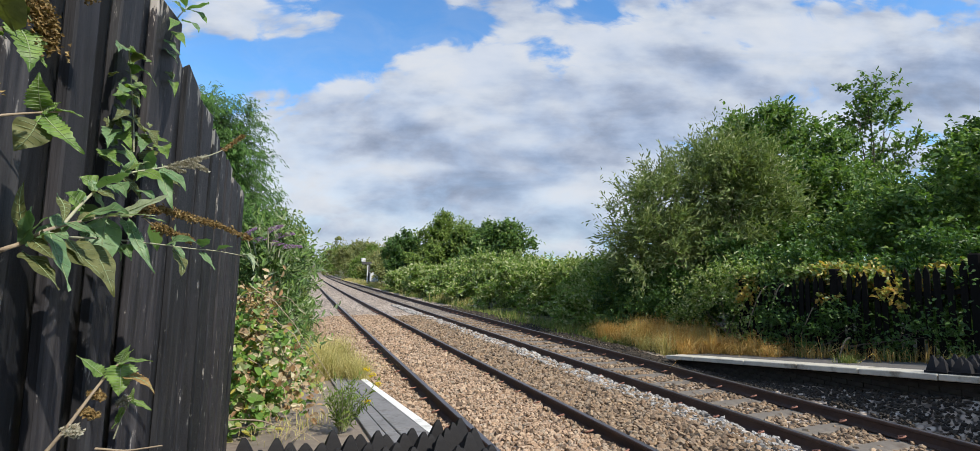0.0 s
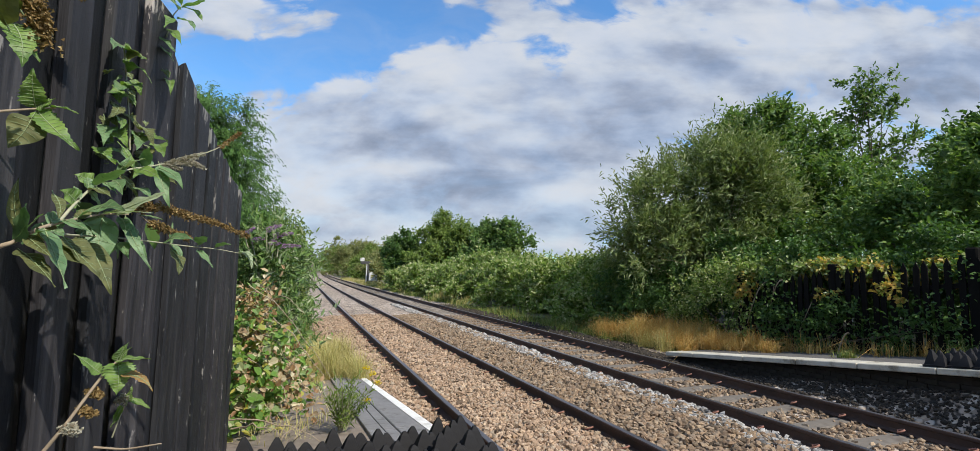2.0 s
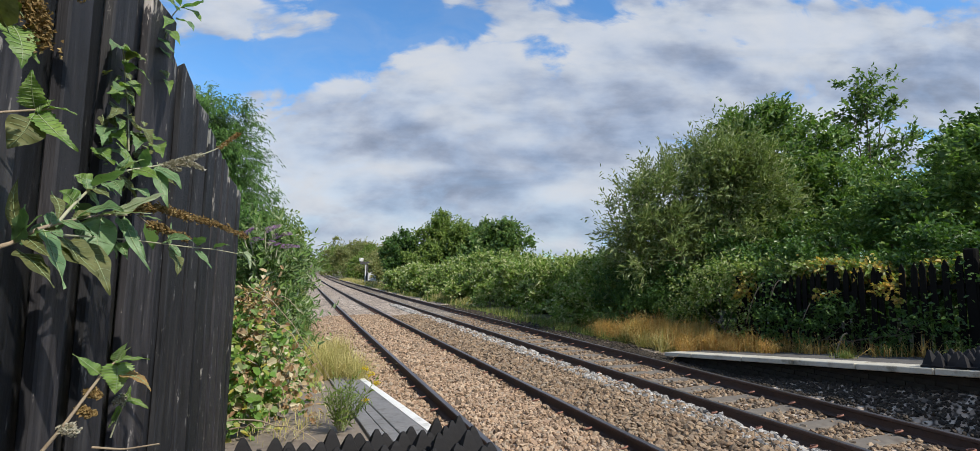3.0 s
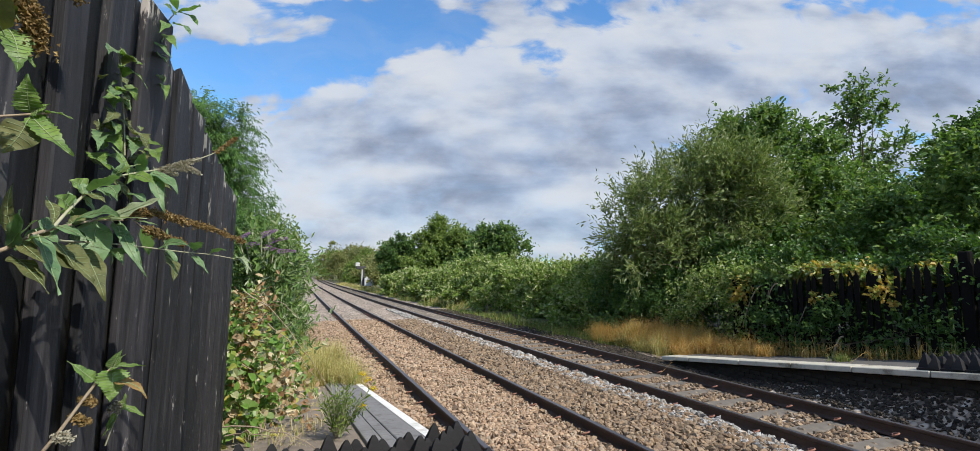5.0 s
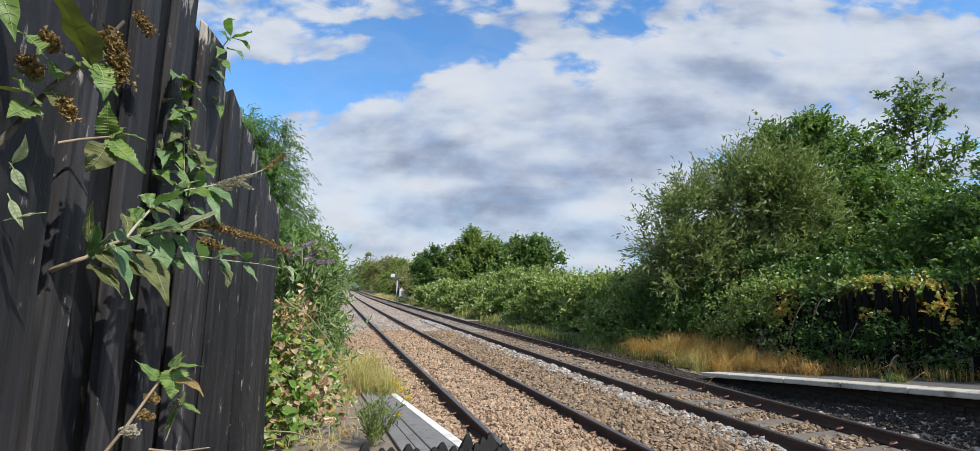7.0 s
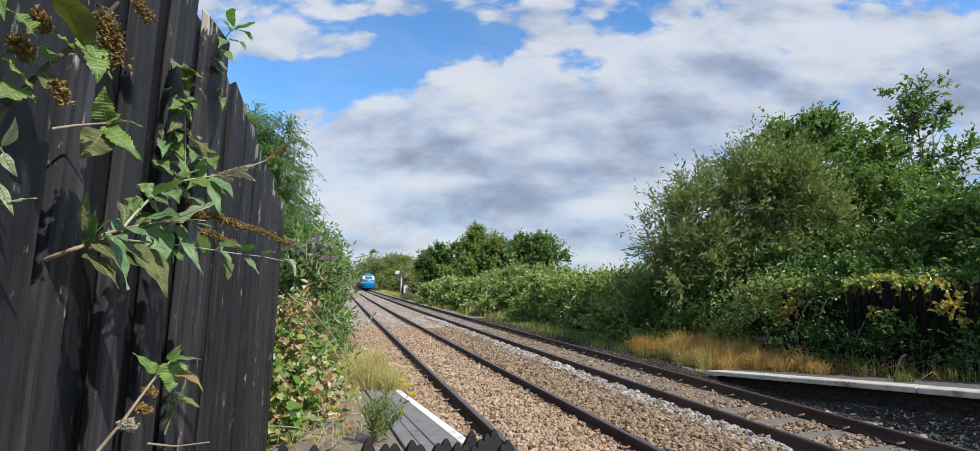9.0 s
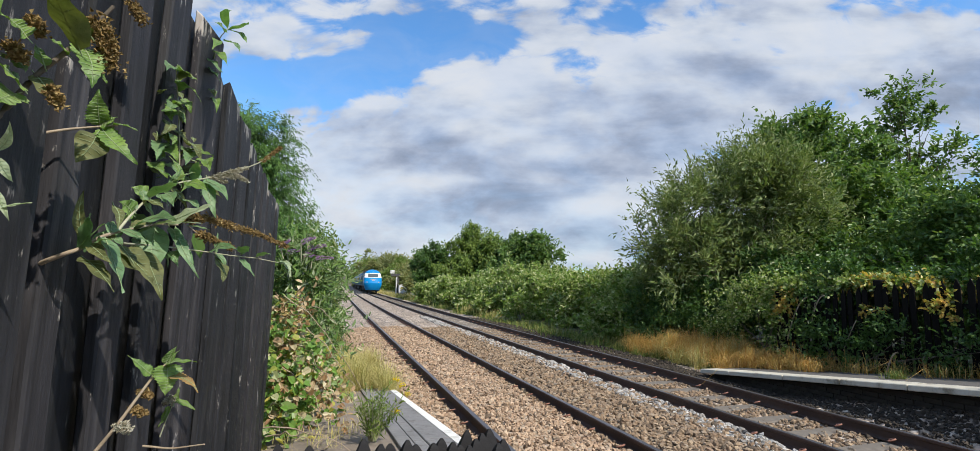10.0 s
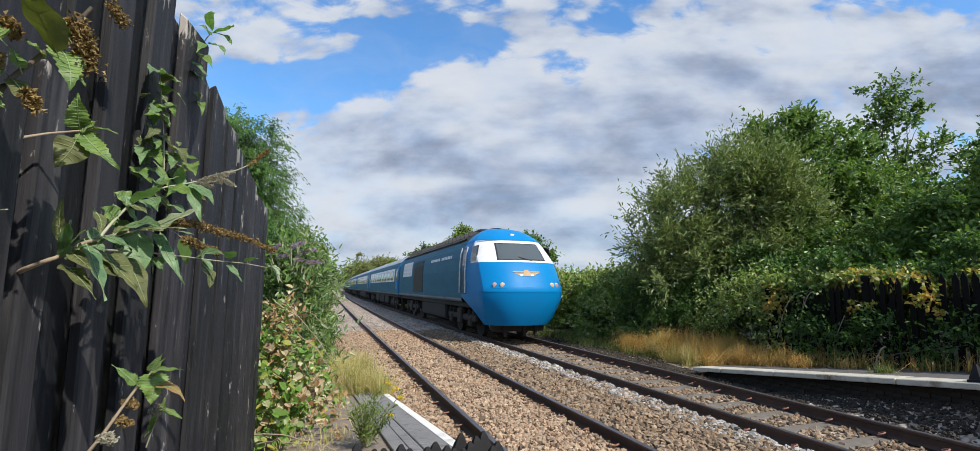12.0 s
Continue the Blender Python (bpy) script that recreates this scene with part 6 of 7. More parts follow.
def dead_canes():
    t = thing("bramble_canes", "dry brown bramble canes arching out of the undergrowth", "canes")
    r = np.random.default_rng(31)
    for a, b, sag in (((-0.40, 4.95, 1.55), (0.42, 5.2, 0.55), 0.12), ((-0.35, 5.0, 1.15), (0.25, 4.6, 0.42), 0.15), ((-0.4, 4.8, 0.95), (0.12, 4.5, 0.36), 0.1), ((-0.3, 5.6, 1.35), (0.1, 5.3, 1.25), 0.12), ((-0.4, 4.7, 1.42), (-0.2, 4.5, 1.5), 0.05), ((-0.35, 5.3, 0.5), (0.3, 5.9, 0.35), 0.3), ((-0.4, 4.2, 0.5), (0.0, 3.9, 0.48), 0.06), ((-0.40, 4.0, 0.62), (0.25, 3.7, 0.47), 0.06), ((-0.1, 3.75, 0.47), (0.12, 4.6, 0.38), 0.02), ((0.05, 4.0, 0.44), (0.3, 4.9, 0.34), 0.03), ((-0.3, 5.2, 1.3), (0.28, 4.7, 0.75), 0.05)):
        part("cane", tubes("cane", [(bow(a, b, sag, 9, 0.012, r), np.linspace(0.006, 0.0025, 9))], M_TWIG, 5), None, t)
    rows = [((-0.40, 4.62, 1.40), 0.05), ((-0.36, 4.7, 1.48), 0.05), ((-0.33, 5.0, 1.25), 0.06), ((-0.25, 5.4, 1.3), 0.06), ((-0.3, 5.2, 1.05), 0.06)]
    P = np.concatenate([np.array(c) + r.normal(0, s, (34, 3)) for c, s in rows])
    v, f = round_leaf_arrays(P, r.normal(0, 1, P.shape), r.normal(0, 1, P.shape), r.uniform(0.02, 0.05, len(P)), r.uniform(0.012, 0.03, len(P)))
    tagged(part("withered_leaves", mesh_of("withered_leaves", v, f, M_SEED), None, t), kind="stuff")


dead_canes()
tagged(new("dry_grass", blades("dry_grass", tufts(7, 44, (-0.15, 1.1), (8.2, 10.6), lambda y: -0.2, 0.17), 19000, 1.0, 0.66, 0.0055, M_STRAW, 106, 0.6)), "pale straw-coloured dry grass past the platform ramp", "grass", kind="stuff")
tagged(new("dry_grass", blades("dry_grass", [(0.3, 6.3, 0.15, 0.25), (0.0, 4.3, 0.45, 0.3), (0.25, 4.9, 0.35, 0.2)], 260, 1.0, 0.14, 0.005, M_STRAW, 107, 1.0)), "sparse dry grass on the gritty platform", "grass", kind="stuff")
tagged(new("lineside_grass", blades("lineside_grass", [(0.3 + float(curve_x(y)), y, -0.35, 0.5) for y in np.arange(11, 60, 1.0)], 6000, 1.0, 0.4, 0.016, M_GRASS, 108, 0.5)), "rough grass along the near verge", "grass", kind="stuff")


tree("hedge", "dark tangled hedge close behind the board fence", "hedge", (-1.3, 1.6, 0.2),
     [(-1.25, 0.2, 2.0, 0.55, 1.0, 1.3), (-1.2, 1.5, 1.7, 0.55, 1.0, 1.0), (-1.2, 3.2, 1.4, 0.5, 1.0, 0.9), (-1.15, 4.8, 1.2, 0.45, 0.9, 0.9), (-1.1, 1.0, 0.9, 0.45, 1.2, 0.8)],
     M_DEEP, 0.03, 109, 3600, 9, 0.25, (0.065, 0.6), oval=True, gap=-0.9, up=0.2)


def ragwort():
    p = Vector((0.42, 4.3, left_top(4.3) - 0.01))
    t = thing("ragwort", "bushy green ragwort plant with a few yellow flowers", "weed", Matrix.Translation(p))
    r = np.random.default_rng(12)
    lines, base, way = [], [], []
    tips = []
    for i in range(40):
        a, q = r.uniform(0, 6.28), r.uniform(0.05, 0.31)
        tip = np.array([math.cos(a) * q, math.sin(a) * q, r.uniform(0.20, 0.42)])
        pts = bow((math.cos(a) * 0.03, math.sin(a) * 0.03, 0), tip, 0.03, 6)
        lines.append((pts, np.linspace(0.004, 0.002, 6)))
        tips.append(tip)
        for s in np.linspace(0.2, 1, 18):
            c = pts[0] * (1 - s) + pts[-1] * s
            base.append(c)
            way.append(unit(r.normal(0, 1, 3) + (pts[-1] - pts[0]) * 2 + [0, 0, 0.3]))
    tagged(part("stem", tubes("stem", lines, M_STEM, 5), None, t), kind="stuff")
    base, way = np.array(base), np.array(way)
    v, f = leaf_arrays(base, way, r.normal(0, 1, base.shape), 0.06 * r.uniform(0.6, 1.2, len(base)), 0.012 * r.uniform(0.7, 1.3, len(base)))
    part("foliage", mesh_of("foliage", v, f, M_LIME), None, t)
    fl = [tips[5], np.array([0.24, 0.1, 0.42]), np.array([0.20, 0.2, 0.45]), np.array([0.28, 0.0, 0.36])]
    for c in fl:
        P = c + r.normal(0, 0.016, (60, 3)) * [1, 1, 0.5]
        v, f = leaf_arrays(P, r.normal(0, 1, P.shape), r.normal(0, 1, P.shape), np.full(len(P), 0.016), np.full(len(P), 0.009))
        part("flower", mesh_of("flower", v, f, M_YELLOW), None, t, "yellow flower head")


ragwort()

# ---- plants growing through the board fence: stalk, tip and width of each leaf ----
SPRAY_LEAVES = [
    (-0.331, 1.073, 1.795, -0.322, 1.048, 1.685, 0.048),
    (-0.343, 0.889, 1.757, -0.295, 0.847, 1.671, 0.030),
    (-0.342, 1.001, 1.784, -0.260, 0.934, 1.793, 0.030),
    (-0.319, 1.095, 1.804, -0.227, 1.022, 1.838, 0.033),
    (-0.342, 0.971, 1.776, -0.397, 0.965, 1.735, 0.031),
    (-0.372, 0.880, 1.736, -0.341, 0.830, 1.785, 0.027),
    (-0.370, 0.884, 1.736, -0.321, 0.828, 1.772, 0.018),
    (-0.343, 0.946, 1.773, -0.279, 0.890, 1.749, 0.017),
    (-0.309, 1.113, 1.799, -0.247, 1.066, 1.695, 0.017),
    (-0.335, 1.064, 1.794, -0.235, 0.992, 1.796, 0.012),
    (-0.342, 0.872, 1.749, -0.294, 0.821, 1.741, 0.021),
    (-0.331, 1.072, 1.799, -0.268, 1.014, 1.804, 0.013),
    (-0.316, 1.102, 1.795, -0.293, 1.064, 1.758, 0.017),
]
UNDER_LEAVES = [
    (-0.367, 0.891, 1.722, -0.304, 0.839, 1.673, 0.031),
    (-0.341, 0.959, 1.745, -0.276, 0.906, 1.689, 0.042),
    (-0.340, 1.041, 1.744, -0.286, 0.997, 1.655, 0.033),
    (-0.341, 0.948, 1.747, -0.301, 0.904, 1.708, 0.023),
    (-0.249, 1.196, 1.742, -0.224, 1.159, 1.685, 0.028),
    (-0.345, 0.912, 1.810, -0.323, 0.876, 1.768, 0.014),
    (-0.342, 1.051, 1.842, -0.299, 1.004, 1.819, 0.024),
]
SIDE_LEAVES = [
    (-0.304, 1.122, 1.755, -0.262, 1.077, 1.719, 0.020),
    (-0.313, 1.106, 1.748, -0.285, 1.065, 1.717, 0.017),
    (-0.259, 1.185, 1.753, -0.194, 1.126, 1.757, 0.023),
    (-0.205, 1.242, 1.754, -0.181, 1.198, 1.769, 0.022),
    (-0.206, 1.241, 1.742, -0.167, 1.197, 1.703, 0.015),
    (-0.175, 1.268, 1.749, -0.139, 1.221, 1.755, 0.014),
    (-0.127, 1.306, 1.744, -0.098, 1.267, 1.700, 0.016),
    (-0.127, 1.306, 1.741, -0.092, 1.261, 1.729, 0.014),
    (-0.292, 1.140, 1.804, -0.241, 1.089, 1.793, 0.010),
]
UPPER_LEAVES = [
    (-0.343, 1.048, 1.844, -0.279, 0.988, 1.868, 0.024),
    (-0.342, 1.050, 1.846, -0.362, 1.024, 1.859, 0.029),
    (-0.344, 0.992, 1.805, -0.355, 0.962, 1.823, 0.032),
    (-0.314, 1.105, 1.886, -0.269, 1.053, 1.902, 0.021),
    (-0.312, 1.108, 1.888, -0.336, 1.084, 1.907, 0.024),
    (-0.303, 1.123, 1.894, -0.248, 1.071, 1.869, 0.022),
    (-0.296, 1.133, 1.903, -0.273, 1.088, 1.932, 0.022),
    (-0.277, 1.159, 1.906, -0.217, 1.107, 1.859, 0.021),
    (-0.273, 1.163, 1.913, -0.241, 1.128, 1.822, 0.023),
    (-0.325, 1.084, 1.861, -0.297, 1.044, 1.831, 0.022),
    (-0.304, 1.121, 1.857, -0.262, 1.075, 1.831, 0.023),
]
CREEPER_LEAVES = [
    (-0.405, 1.350, 2.220, -0.332, 1.206, 2.150, 0.024),
    (-0.405, 1.350, 2.218, -0.390, 1.228, 2.168, 0.024),
    (-0.405, 1.376, 2.174, -0.313, 1.223, 2.103, 0.017),
    (-0.405, 1.368, 2.202, -0.333, 1.221, 2.153, 0.016),
    (-0.405, 1.373, 2.133, -0.331, 1.226, 2.075, 0.028),
    (-0.405, 1.365, 2.127, -0.384, 1.241, 2.072, 0.027),
    (-0.405, 1.398, 2.126, -0.383, 1.270, 2.062, 0.025),
    (-0.405, 1.311, 2.074, -0.375, 1.190, 2.008, 0.023),
    (-0.405, 1.329, 2.050, -0.355, 1.198, 1.989, 0.021),
    (-0.405, 1.303, 2.013, -0.375, 1.183, 1.948, 0.029),
    (-0.405, 1.339, 2.013, -0.338, 1.200, 1.951, 0.030),
    (-0.405, 1.532, 2.072, -0.338, 1.375, 2.000, 0.035),
    (-0.405, 1.579, 2.073, -0.317, 1.407, 2.020, 0.030),
]
CREEPER_TUFTS = [
    (-0.405, 1.505, 2.051, -0.369, 1.362, 1.981, 0.034),
    (-0.405, 1.672, 2.065, -0.345, 1.503, 1.996, 0.034),
    (-0.405, 1.614, 2.036, -0.369, 1.461, 1.968, 0.037),
    (-0.405, 1.292, 1.966, -0.345, 1.160, 1.908, 0.029),
    (-0.405, 1.396, 1.979, -0.341, 1.252, 1.927, 0.028),
    (-0.405, 1.546, 1.982, -0.383, 1.406, 1.918, 0.031),
    (-0.405, 1.693, 1.994, -0.310, 1.509, 1.925, 0.030),
    (-0.405, 1.310, 2.110, -0.379, 1.188, 2.060, 0.020),
    (-0.405, 1.724, 2.372, -0.351, 1.551, 2.285, 0.027),
    (-0.405, 1.736, 2.285, -0.355, 1.565, 2.189, 0.022),
    (-0.405, 1.436, 2.075, -0.348, 1.290, 2.018, 0.022),
]
TOP_LEAVES = [
    (-0.405, 1.828, 2.578, -0.304, 1.622, 2.518, 0.024),
    (-0.405, 1.845, 2.587, -0.306, 1.644, 2.457, 0.027),
    (-0.405, 1.793, 2.520, -0.317, 1.601, 2.404, 0.028),
    (-0.405, 1.716, 2.444, -0.333, 1.540, 2.330, 0.029),
    (-0.405, 1.826, 2.586, -0.357, 1.638, 2.556, 0.026),
    (-0.405, 1.783, 2.550, -0.394, 1.616, 2.495, 0.028),
    (-0.405, 1.713, 2.406, -0.344, 1.539, 2.305, 0.027),
    (-0.405, 1.678, 2.466, -0.373, 1.519, 2.363, 0.026),
]
NETTLE_LEAVES = [
    (-0.363, 0.882, 1.931, -0.360, 0.854, 1.980, 0.026),
    (-0.361, 0.882, 1.926, -0.297, 0.852, 1.868, 0.026),
    (-0.346, 0.886, 1.935, -0.305, 0.860, 1.923, 0.012),
    (-0.358, 0.861, 1.911, -0.376, 0.851, 1.863, 0.040),
    (-0.363, 0.882, 1.932, -0.338, 0.871, 1.945, 0.015),
]
CORNER_LEAVES = [
    (-0.318, 0.692, 1.973, -0.327, 0.603, 2.029, 0.039),
    (-0.325, 0.714, 1.987, -0.301, 0.692, 1.927, 0.029),
    (-0.344, 0.721, 1.978, -0.353, 0.701, 1.986, 0.021),
    (-0.368, 0.712, 1.941, -0.342, 0.709, 1.903, 0.024),
    (-0.370, 0.695, 1.917, -0.380, 0.664, 1.934, 0.026),
    (-0.376, 0.698, 1.910, -0.384, 0.671, 1.887, 0.026),
    (-0.357, 0.663, 1.968, -0.376, 0.646, 1.985, 0.029),
    (-0.386, 0.695, 1.955, -0.367, 0.691, 1.936, 0.022),
    (-0.315, 0.708, 1.999, -0.330, 0.690, 2.020, 0.023),
    (-0.326, 0.726, 1.975, -0.292, 0.709, 1.942, 0.018),
    (-0.358, 0.707, 1.953, -0.371, 0.708, 1.980, 0.017),
]
PALE_LEAVES = [
    (-0.374, 0.675, 1.834, -0.356, 0.655, 1.865, 0.009),
    (-0.370, 0.682, 1.768, -0.338, 0.681, 1.778, 0.008),
    (-0.374, 0.681, 1.791, -0.356, 0.680, 1.755, 0.008),
    (-0.373, 0.676, 1.827, -0.361, 0.686, 1.801, 0.010),
]
SPRIG_LEAVES = [
    (-0.287, 0.981, 1.529, -0.320, 0.969, 1.564, 0.018),
    (-0.268, 0.993, 1.543, -0.264, 0.986, 1.492, 0.037),
    (-0.267, 0.992, 1.546, -0.214, 0.960, 1.552, 0.016),
    (-0.268, 0.994, 1.541, -0.248, 0.983, 1.569, 0.015),
    (-0.260, 0.992, 1.523, -0.209, 0.964, 1.499, 0.015),
    (-0.270, 0.994, 1.546, -0.253, 0.984, 1.577, 0.013),
    (-0.258, 1.040, 1.471, -0.222, 1.016, 1.459, 0.010),
    (-0.262, 1.042, 1.468, -0.256, 1.037, 1.497, 0.011),
    (-0.270, 1.046, 1.460, -0.288, 1.057, 1.422, 0.012),
]
BUDDLEIA_STEMS = [
    [(-0.470, 0.959, 1.698), (-0.410, 0.880, 1.715), (-0.379, 0.867, 1.728), (-0.372, 0.881, 1.734), (-0.343, 0.872, 1.754), (-0.343, 0.946, 1.771), (-0.342, 1.037, 1.788), (-0.331, 1.072, 1.798), (-0.306, 1.118, 1.803)],
    [(-0.343, 0.872, 1.754), (-0.341, 0.958, 1.751), (-0.337, 1.058, 1.756), (-0.307, 1.116, 1.756), (-0.273, 1.166, 1.754), (-0.223, 1.224, 1.749), (-0.175, 1.268, 1.747), (-0.107, 1.320, 1.735)],
    [(-0.343, 0.936, 1.770), (-0.344, 0.983, 1.802), (-0.342, 1.050, 1.845), (-0.314, 1.105, 1.887), (-0.277, 1.158, 1.910), (-0.233, 1.208, 1.939), (-0.181, 1.253, 1.979), (-0.141, 1.281, 2.030)],
    [(-0.331, 1.072, 1.798), (-0.307, 1.117, 1.815), (-0.273, 1.166, 1.826), (-0.226, 1.218, 1.816), (-0.172, 1.268, 1.805), (-0.112, 1.314, 1.780)],
    [(-0.292, 1.140, 1.804), (-0.279, 1.158, 1.790), (-0.255, 1.189, 1.781), (-0.222, 1.225, 1.766)],
]
OTHER_STEMS = [
    [(-0.431, 0.786, 1.872), (-0.422, 0.844, 1.899), (-0.394, 0.864, 1.916), (-0.373, 0.876, 1.925), (-0.341, 0.884, 1.935)],
    [(-0.402, 0.692, 1.854), (-0.383, 0.702, 1.898), (-0.368, 0.712, 1.941), (-0.344, 0.721, 1.981), (-0.320, 0.719, 2.016), (-0.299, 0.718, 2.051)],
    [(-0.374, 0.967, 1.375), (-0.347, 0.973, 1.418), (-0.322, 0.970, 1.455), (-0.300, 0.979, 1.497), (-0.283, 0.990, 1.530), (-0.267, 0.992, 1.547)],
    [(-0.284, 1.057, 1.405), (-0.273, 1.049, 1.443), (-0.255, 1.037, 1.492)],
    [(-0.313, 1.071, 1.387), (-0.262, 1.051, 1.384), (-0.204, 1.027, 1.395)],
    [(-0.392, 1.401, 1.987), (-0.396, 1.384, 2.076), (-0.401, 1.360, 2.160), (-0.404, 1.337, 2.224)],
    [(-0.408, 1.696, 2.410), (-0.412, 1.762, 2.514), (-0.408, 1.869, 2.613)],
]
SEED_HEADS = [
    (-0.315, 0.715, 2.029, -0.294, 0.717, 1.966, 0.0123),
    (-0.305, 0.713, 2.021, -0.294, 0.714, 1.988, 0.0098),
    (-0.323, 0.718, 2.028, -0.308, 0.716, 2.004, 0.0082),
    (-0.364, 0.682, 2.002, -0.354, 0.681, 1.984, 0.0083),
    (-0.382, 0.682, 1.965, -0.365, 0.679, 1.947, 0.0082),
    (-0.349, 0.708, 1.926, -0.338, 0.707, 1.907, 0.0078),
    (-0.386, 1.001, 2.203, -0.366, 0.999, 2.169, 0.0105),
]
DRY_CLUSTERS = [
    (-0.310, 0.985, 1.474, -0.290, 0.977, 1.467, 0.0060),
    (-0.326, 0.972, 1.450, -0.306, 0.965, 1.446, 0.0068),
    (-0.305, 0.991, 1.501, -0.285, 0.984, 1.494, 0.0061),
    (-0.281, 1.050, 1.468, -0.261, 1.041, 1.475, 0.0055),
]


def ribbed(name, light, dark, rough=0.5):
    """A near leaf: blotched, with pale side veins and a soft sheen, light passing through."""
    m, k, b = material(name, rough)
    v = place(k)
    blotch = k.noise(v, 28, 5, 0.6)
    col = k.mix(k.smooth(blotch, 0.35, 0.68), (*dark, 1), (*light, 1))
    spot = k.noise(v, 160, 3, 0.6)
    col = k.mix(k.smooth(spot, 0.62, 0.72), col, k.mix(1.0, col, (0.55, 0.55, 0.45, 1), "MULTIPLY"))
    k.link(col, b.inputs["Base Color"])
    bump(k, b, k.math("ADD", blotch, k.noise(v, 220, 3)), 0.4, 0.002)
    t = k.add("ShaderNodeBsdfTranslucent")
    k.link(k.mix(1.0, col, (1.1, 1.3, 0.4, 1), "MULTIPLY"), t.inputs[0])
    mixed = k.add("ShaderNodeMixShader")
    mixed.inputs[0].default_value = 0.3
    k.link(b.outputs[0], mixed.inputs[1])
    k.link(t.outputs[0], mixed.inputs[2])
    k.link(mixed.outputs[0], m.node_tree.nodes["Material Output"].inputs[0])
    return m


M_LEAF_SAGE = ribbed("buddleia_leaf", (0.19, 0.31, 0.15), (0.10, 0.19, 0.085))
M_LEAF_PALE = ribbed("felted_leaf_underside", (0.42, 0.48, 0.34), (0.28, 0.35, 0.22), 0.7)
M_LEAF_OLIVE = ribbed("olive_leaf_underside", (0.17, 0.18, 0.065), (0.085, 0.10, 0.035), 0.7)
M_LEAF_FRESH = ribbed("fresh_green_leaf", (0.21, 0.32, 0.075), (0.10, 0.19, 0.04))
M_LEAF_DRY = ribbed("withered_leaf", (0.42, 0.27, 0.10), (0.22, 0.12, 0.05), 0.8)
M_VEIN = grainy("pale_leaf_vein", (0.20, 0.28, 0.13), (0.30, 0.37, 0.19), 60, 0.6)


def broad_leaf(row, mat, parent, seed, toothed=False, lance=True, name="leaf"):
    """One leaf from its stalk to its tip: a folded, curled blade with a midrib; toothed edges where it has them."""
    r = random.Random(seed)
    a, b, w = Vector(row[:3]), Vector(row[3:6]), row[6] * (1.4 if toothed else 1.15)
    way = b - a
    length = way.length
    way.normalize()
    face = (Vector((0.34, -0.60, 0.72)) + Vector((r.uniform(-0.4, 0.4), r.uniform(-0.4, 0.4), r.uniform(-0.4, 0.4)))).normalized()
    side = way.cross(face).normalized()
    up = side.cross(way).normalized()
    n = 22 if toothed else 14
    curl, fold, twist = r.uniform(0.02, 0.10), r.uniform(0.06, 0.3), r.uniform(-0.45, 0.45)
    bend = side * (length * r.uniform(-0.09, 0.09))
    vs = []
    for i in range(n + 1):
        t = i / n
        if lance:  # widest before the middle, drawn out to a long point
            h = (math.sin(math.pi * t ** 0.72) ** 1.05) * (1.12 - 0.35 * t)
        else:
            h = (math.sin(math.pi * t ** 0.62) ** 0.85) * (1.08 - 0.35 * t)
        if toothed:
            h *= 1.0 if i % 2 else 0.80
        h = max(h, 0.02) * w / 2
        c = a + way * (length * t) + up * (curl * length * 4 * t * (1 - t)) + bend * (4 * t * (1 - t))
        s = (side * math.cos(twist * t) + up * math.sin(twist * t))
        wave = 0.07 * w * math.sin(t * 15 + seed)
        back = -way * (0.18 * h if toothed else 0.0)
        for q in (-1, -0.5, 0, 0.5, 1):
            vs.append(c + s * (h * q) + up * (fold * h * abs(q) + wave * q) + back * abs(q))
    qs = [(i * 5 + j, i * 5 + j + 1, i * 5 + j + 6, i * 5 + j + 5) for i in range(n) for j in range(4)]
    leaf = part(name, mesh_of(name, [tuple(v) for v in vs], np.array(qs), mat, True), None, parent)
    lines = [([np.array(p) for p in [a - way * 0.008] + [vs[i * 5 + 2] + up * 0.0008 for i in range(n)]], np.linspace(0.0009, 0.0003, n + 1))]
    for i in range(2, n - 2, 2):  # side veins
        for q in (-1, 1):
            edge = vs[(i + 1) * 5 + 2 + 2 * q] * 0.85 + vs[(i + 1) * 5 + 2] * 0.15
            lines.append(([np.array(vs[i * 5 + 2] + up * 0.0006), np.array(vs[(i + 1) * 5 + 2 + q] * 0.5 + vs[i * 5 + 2 + q] * 0.5 + up * 0.0007), np.array(edge + up * 0.0006)], np.array([0.0004, 0.0003, 0.0002])))
    part("midrib", tubes("midrib", lines, M_VEIN, 3), None, leaf)


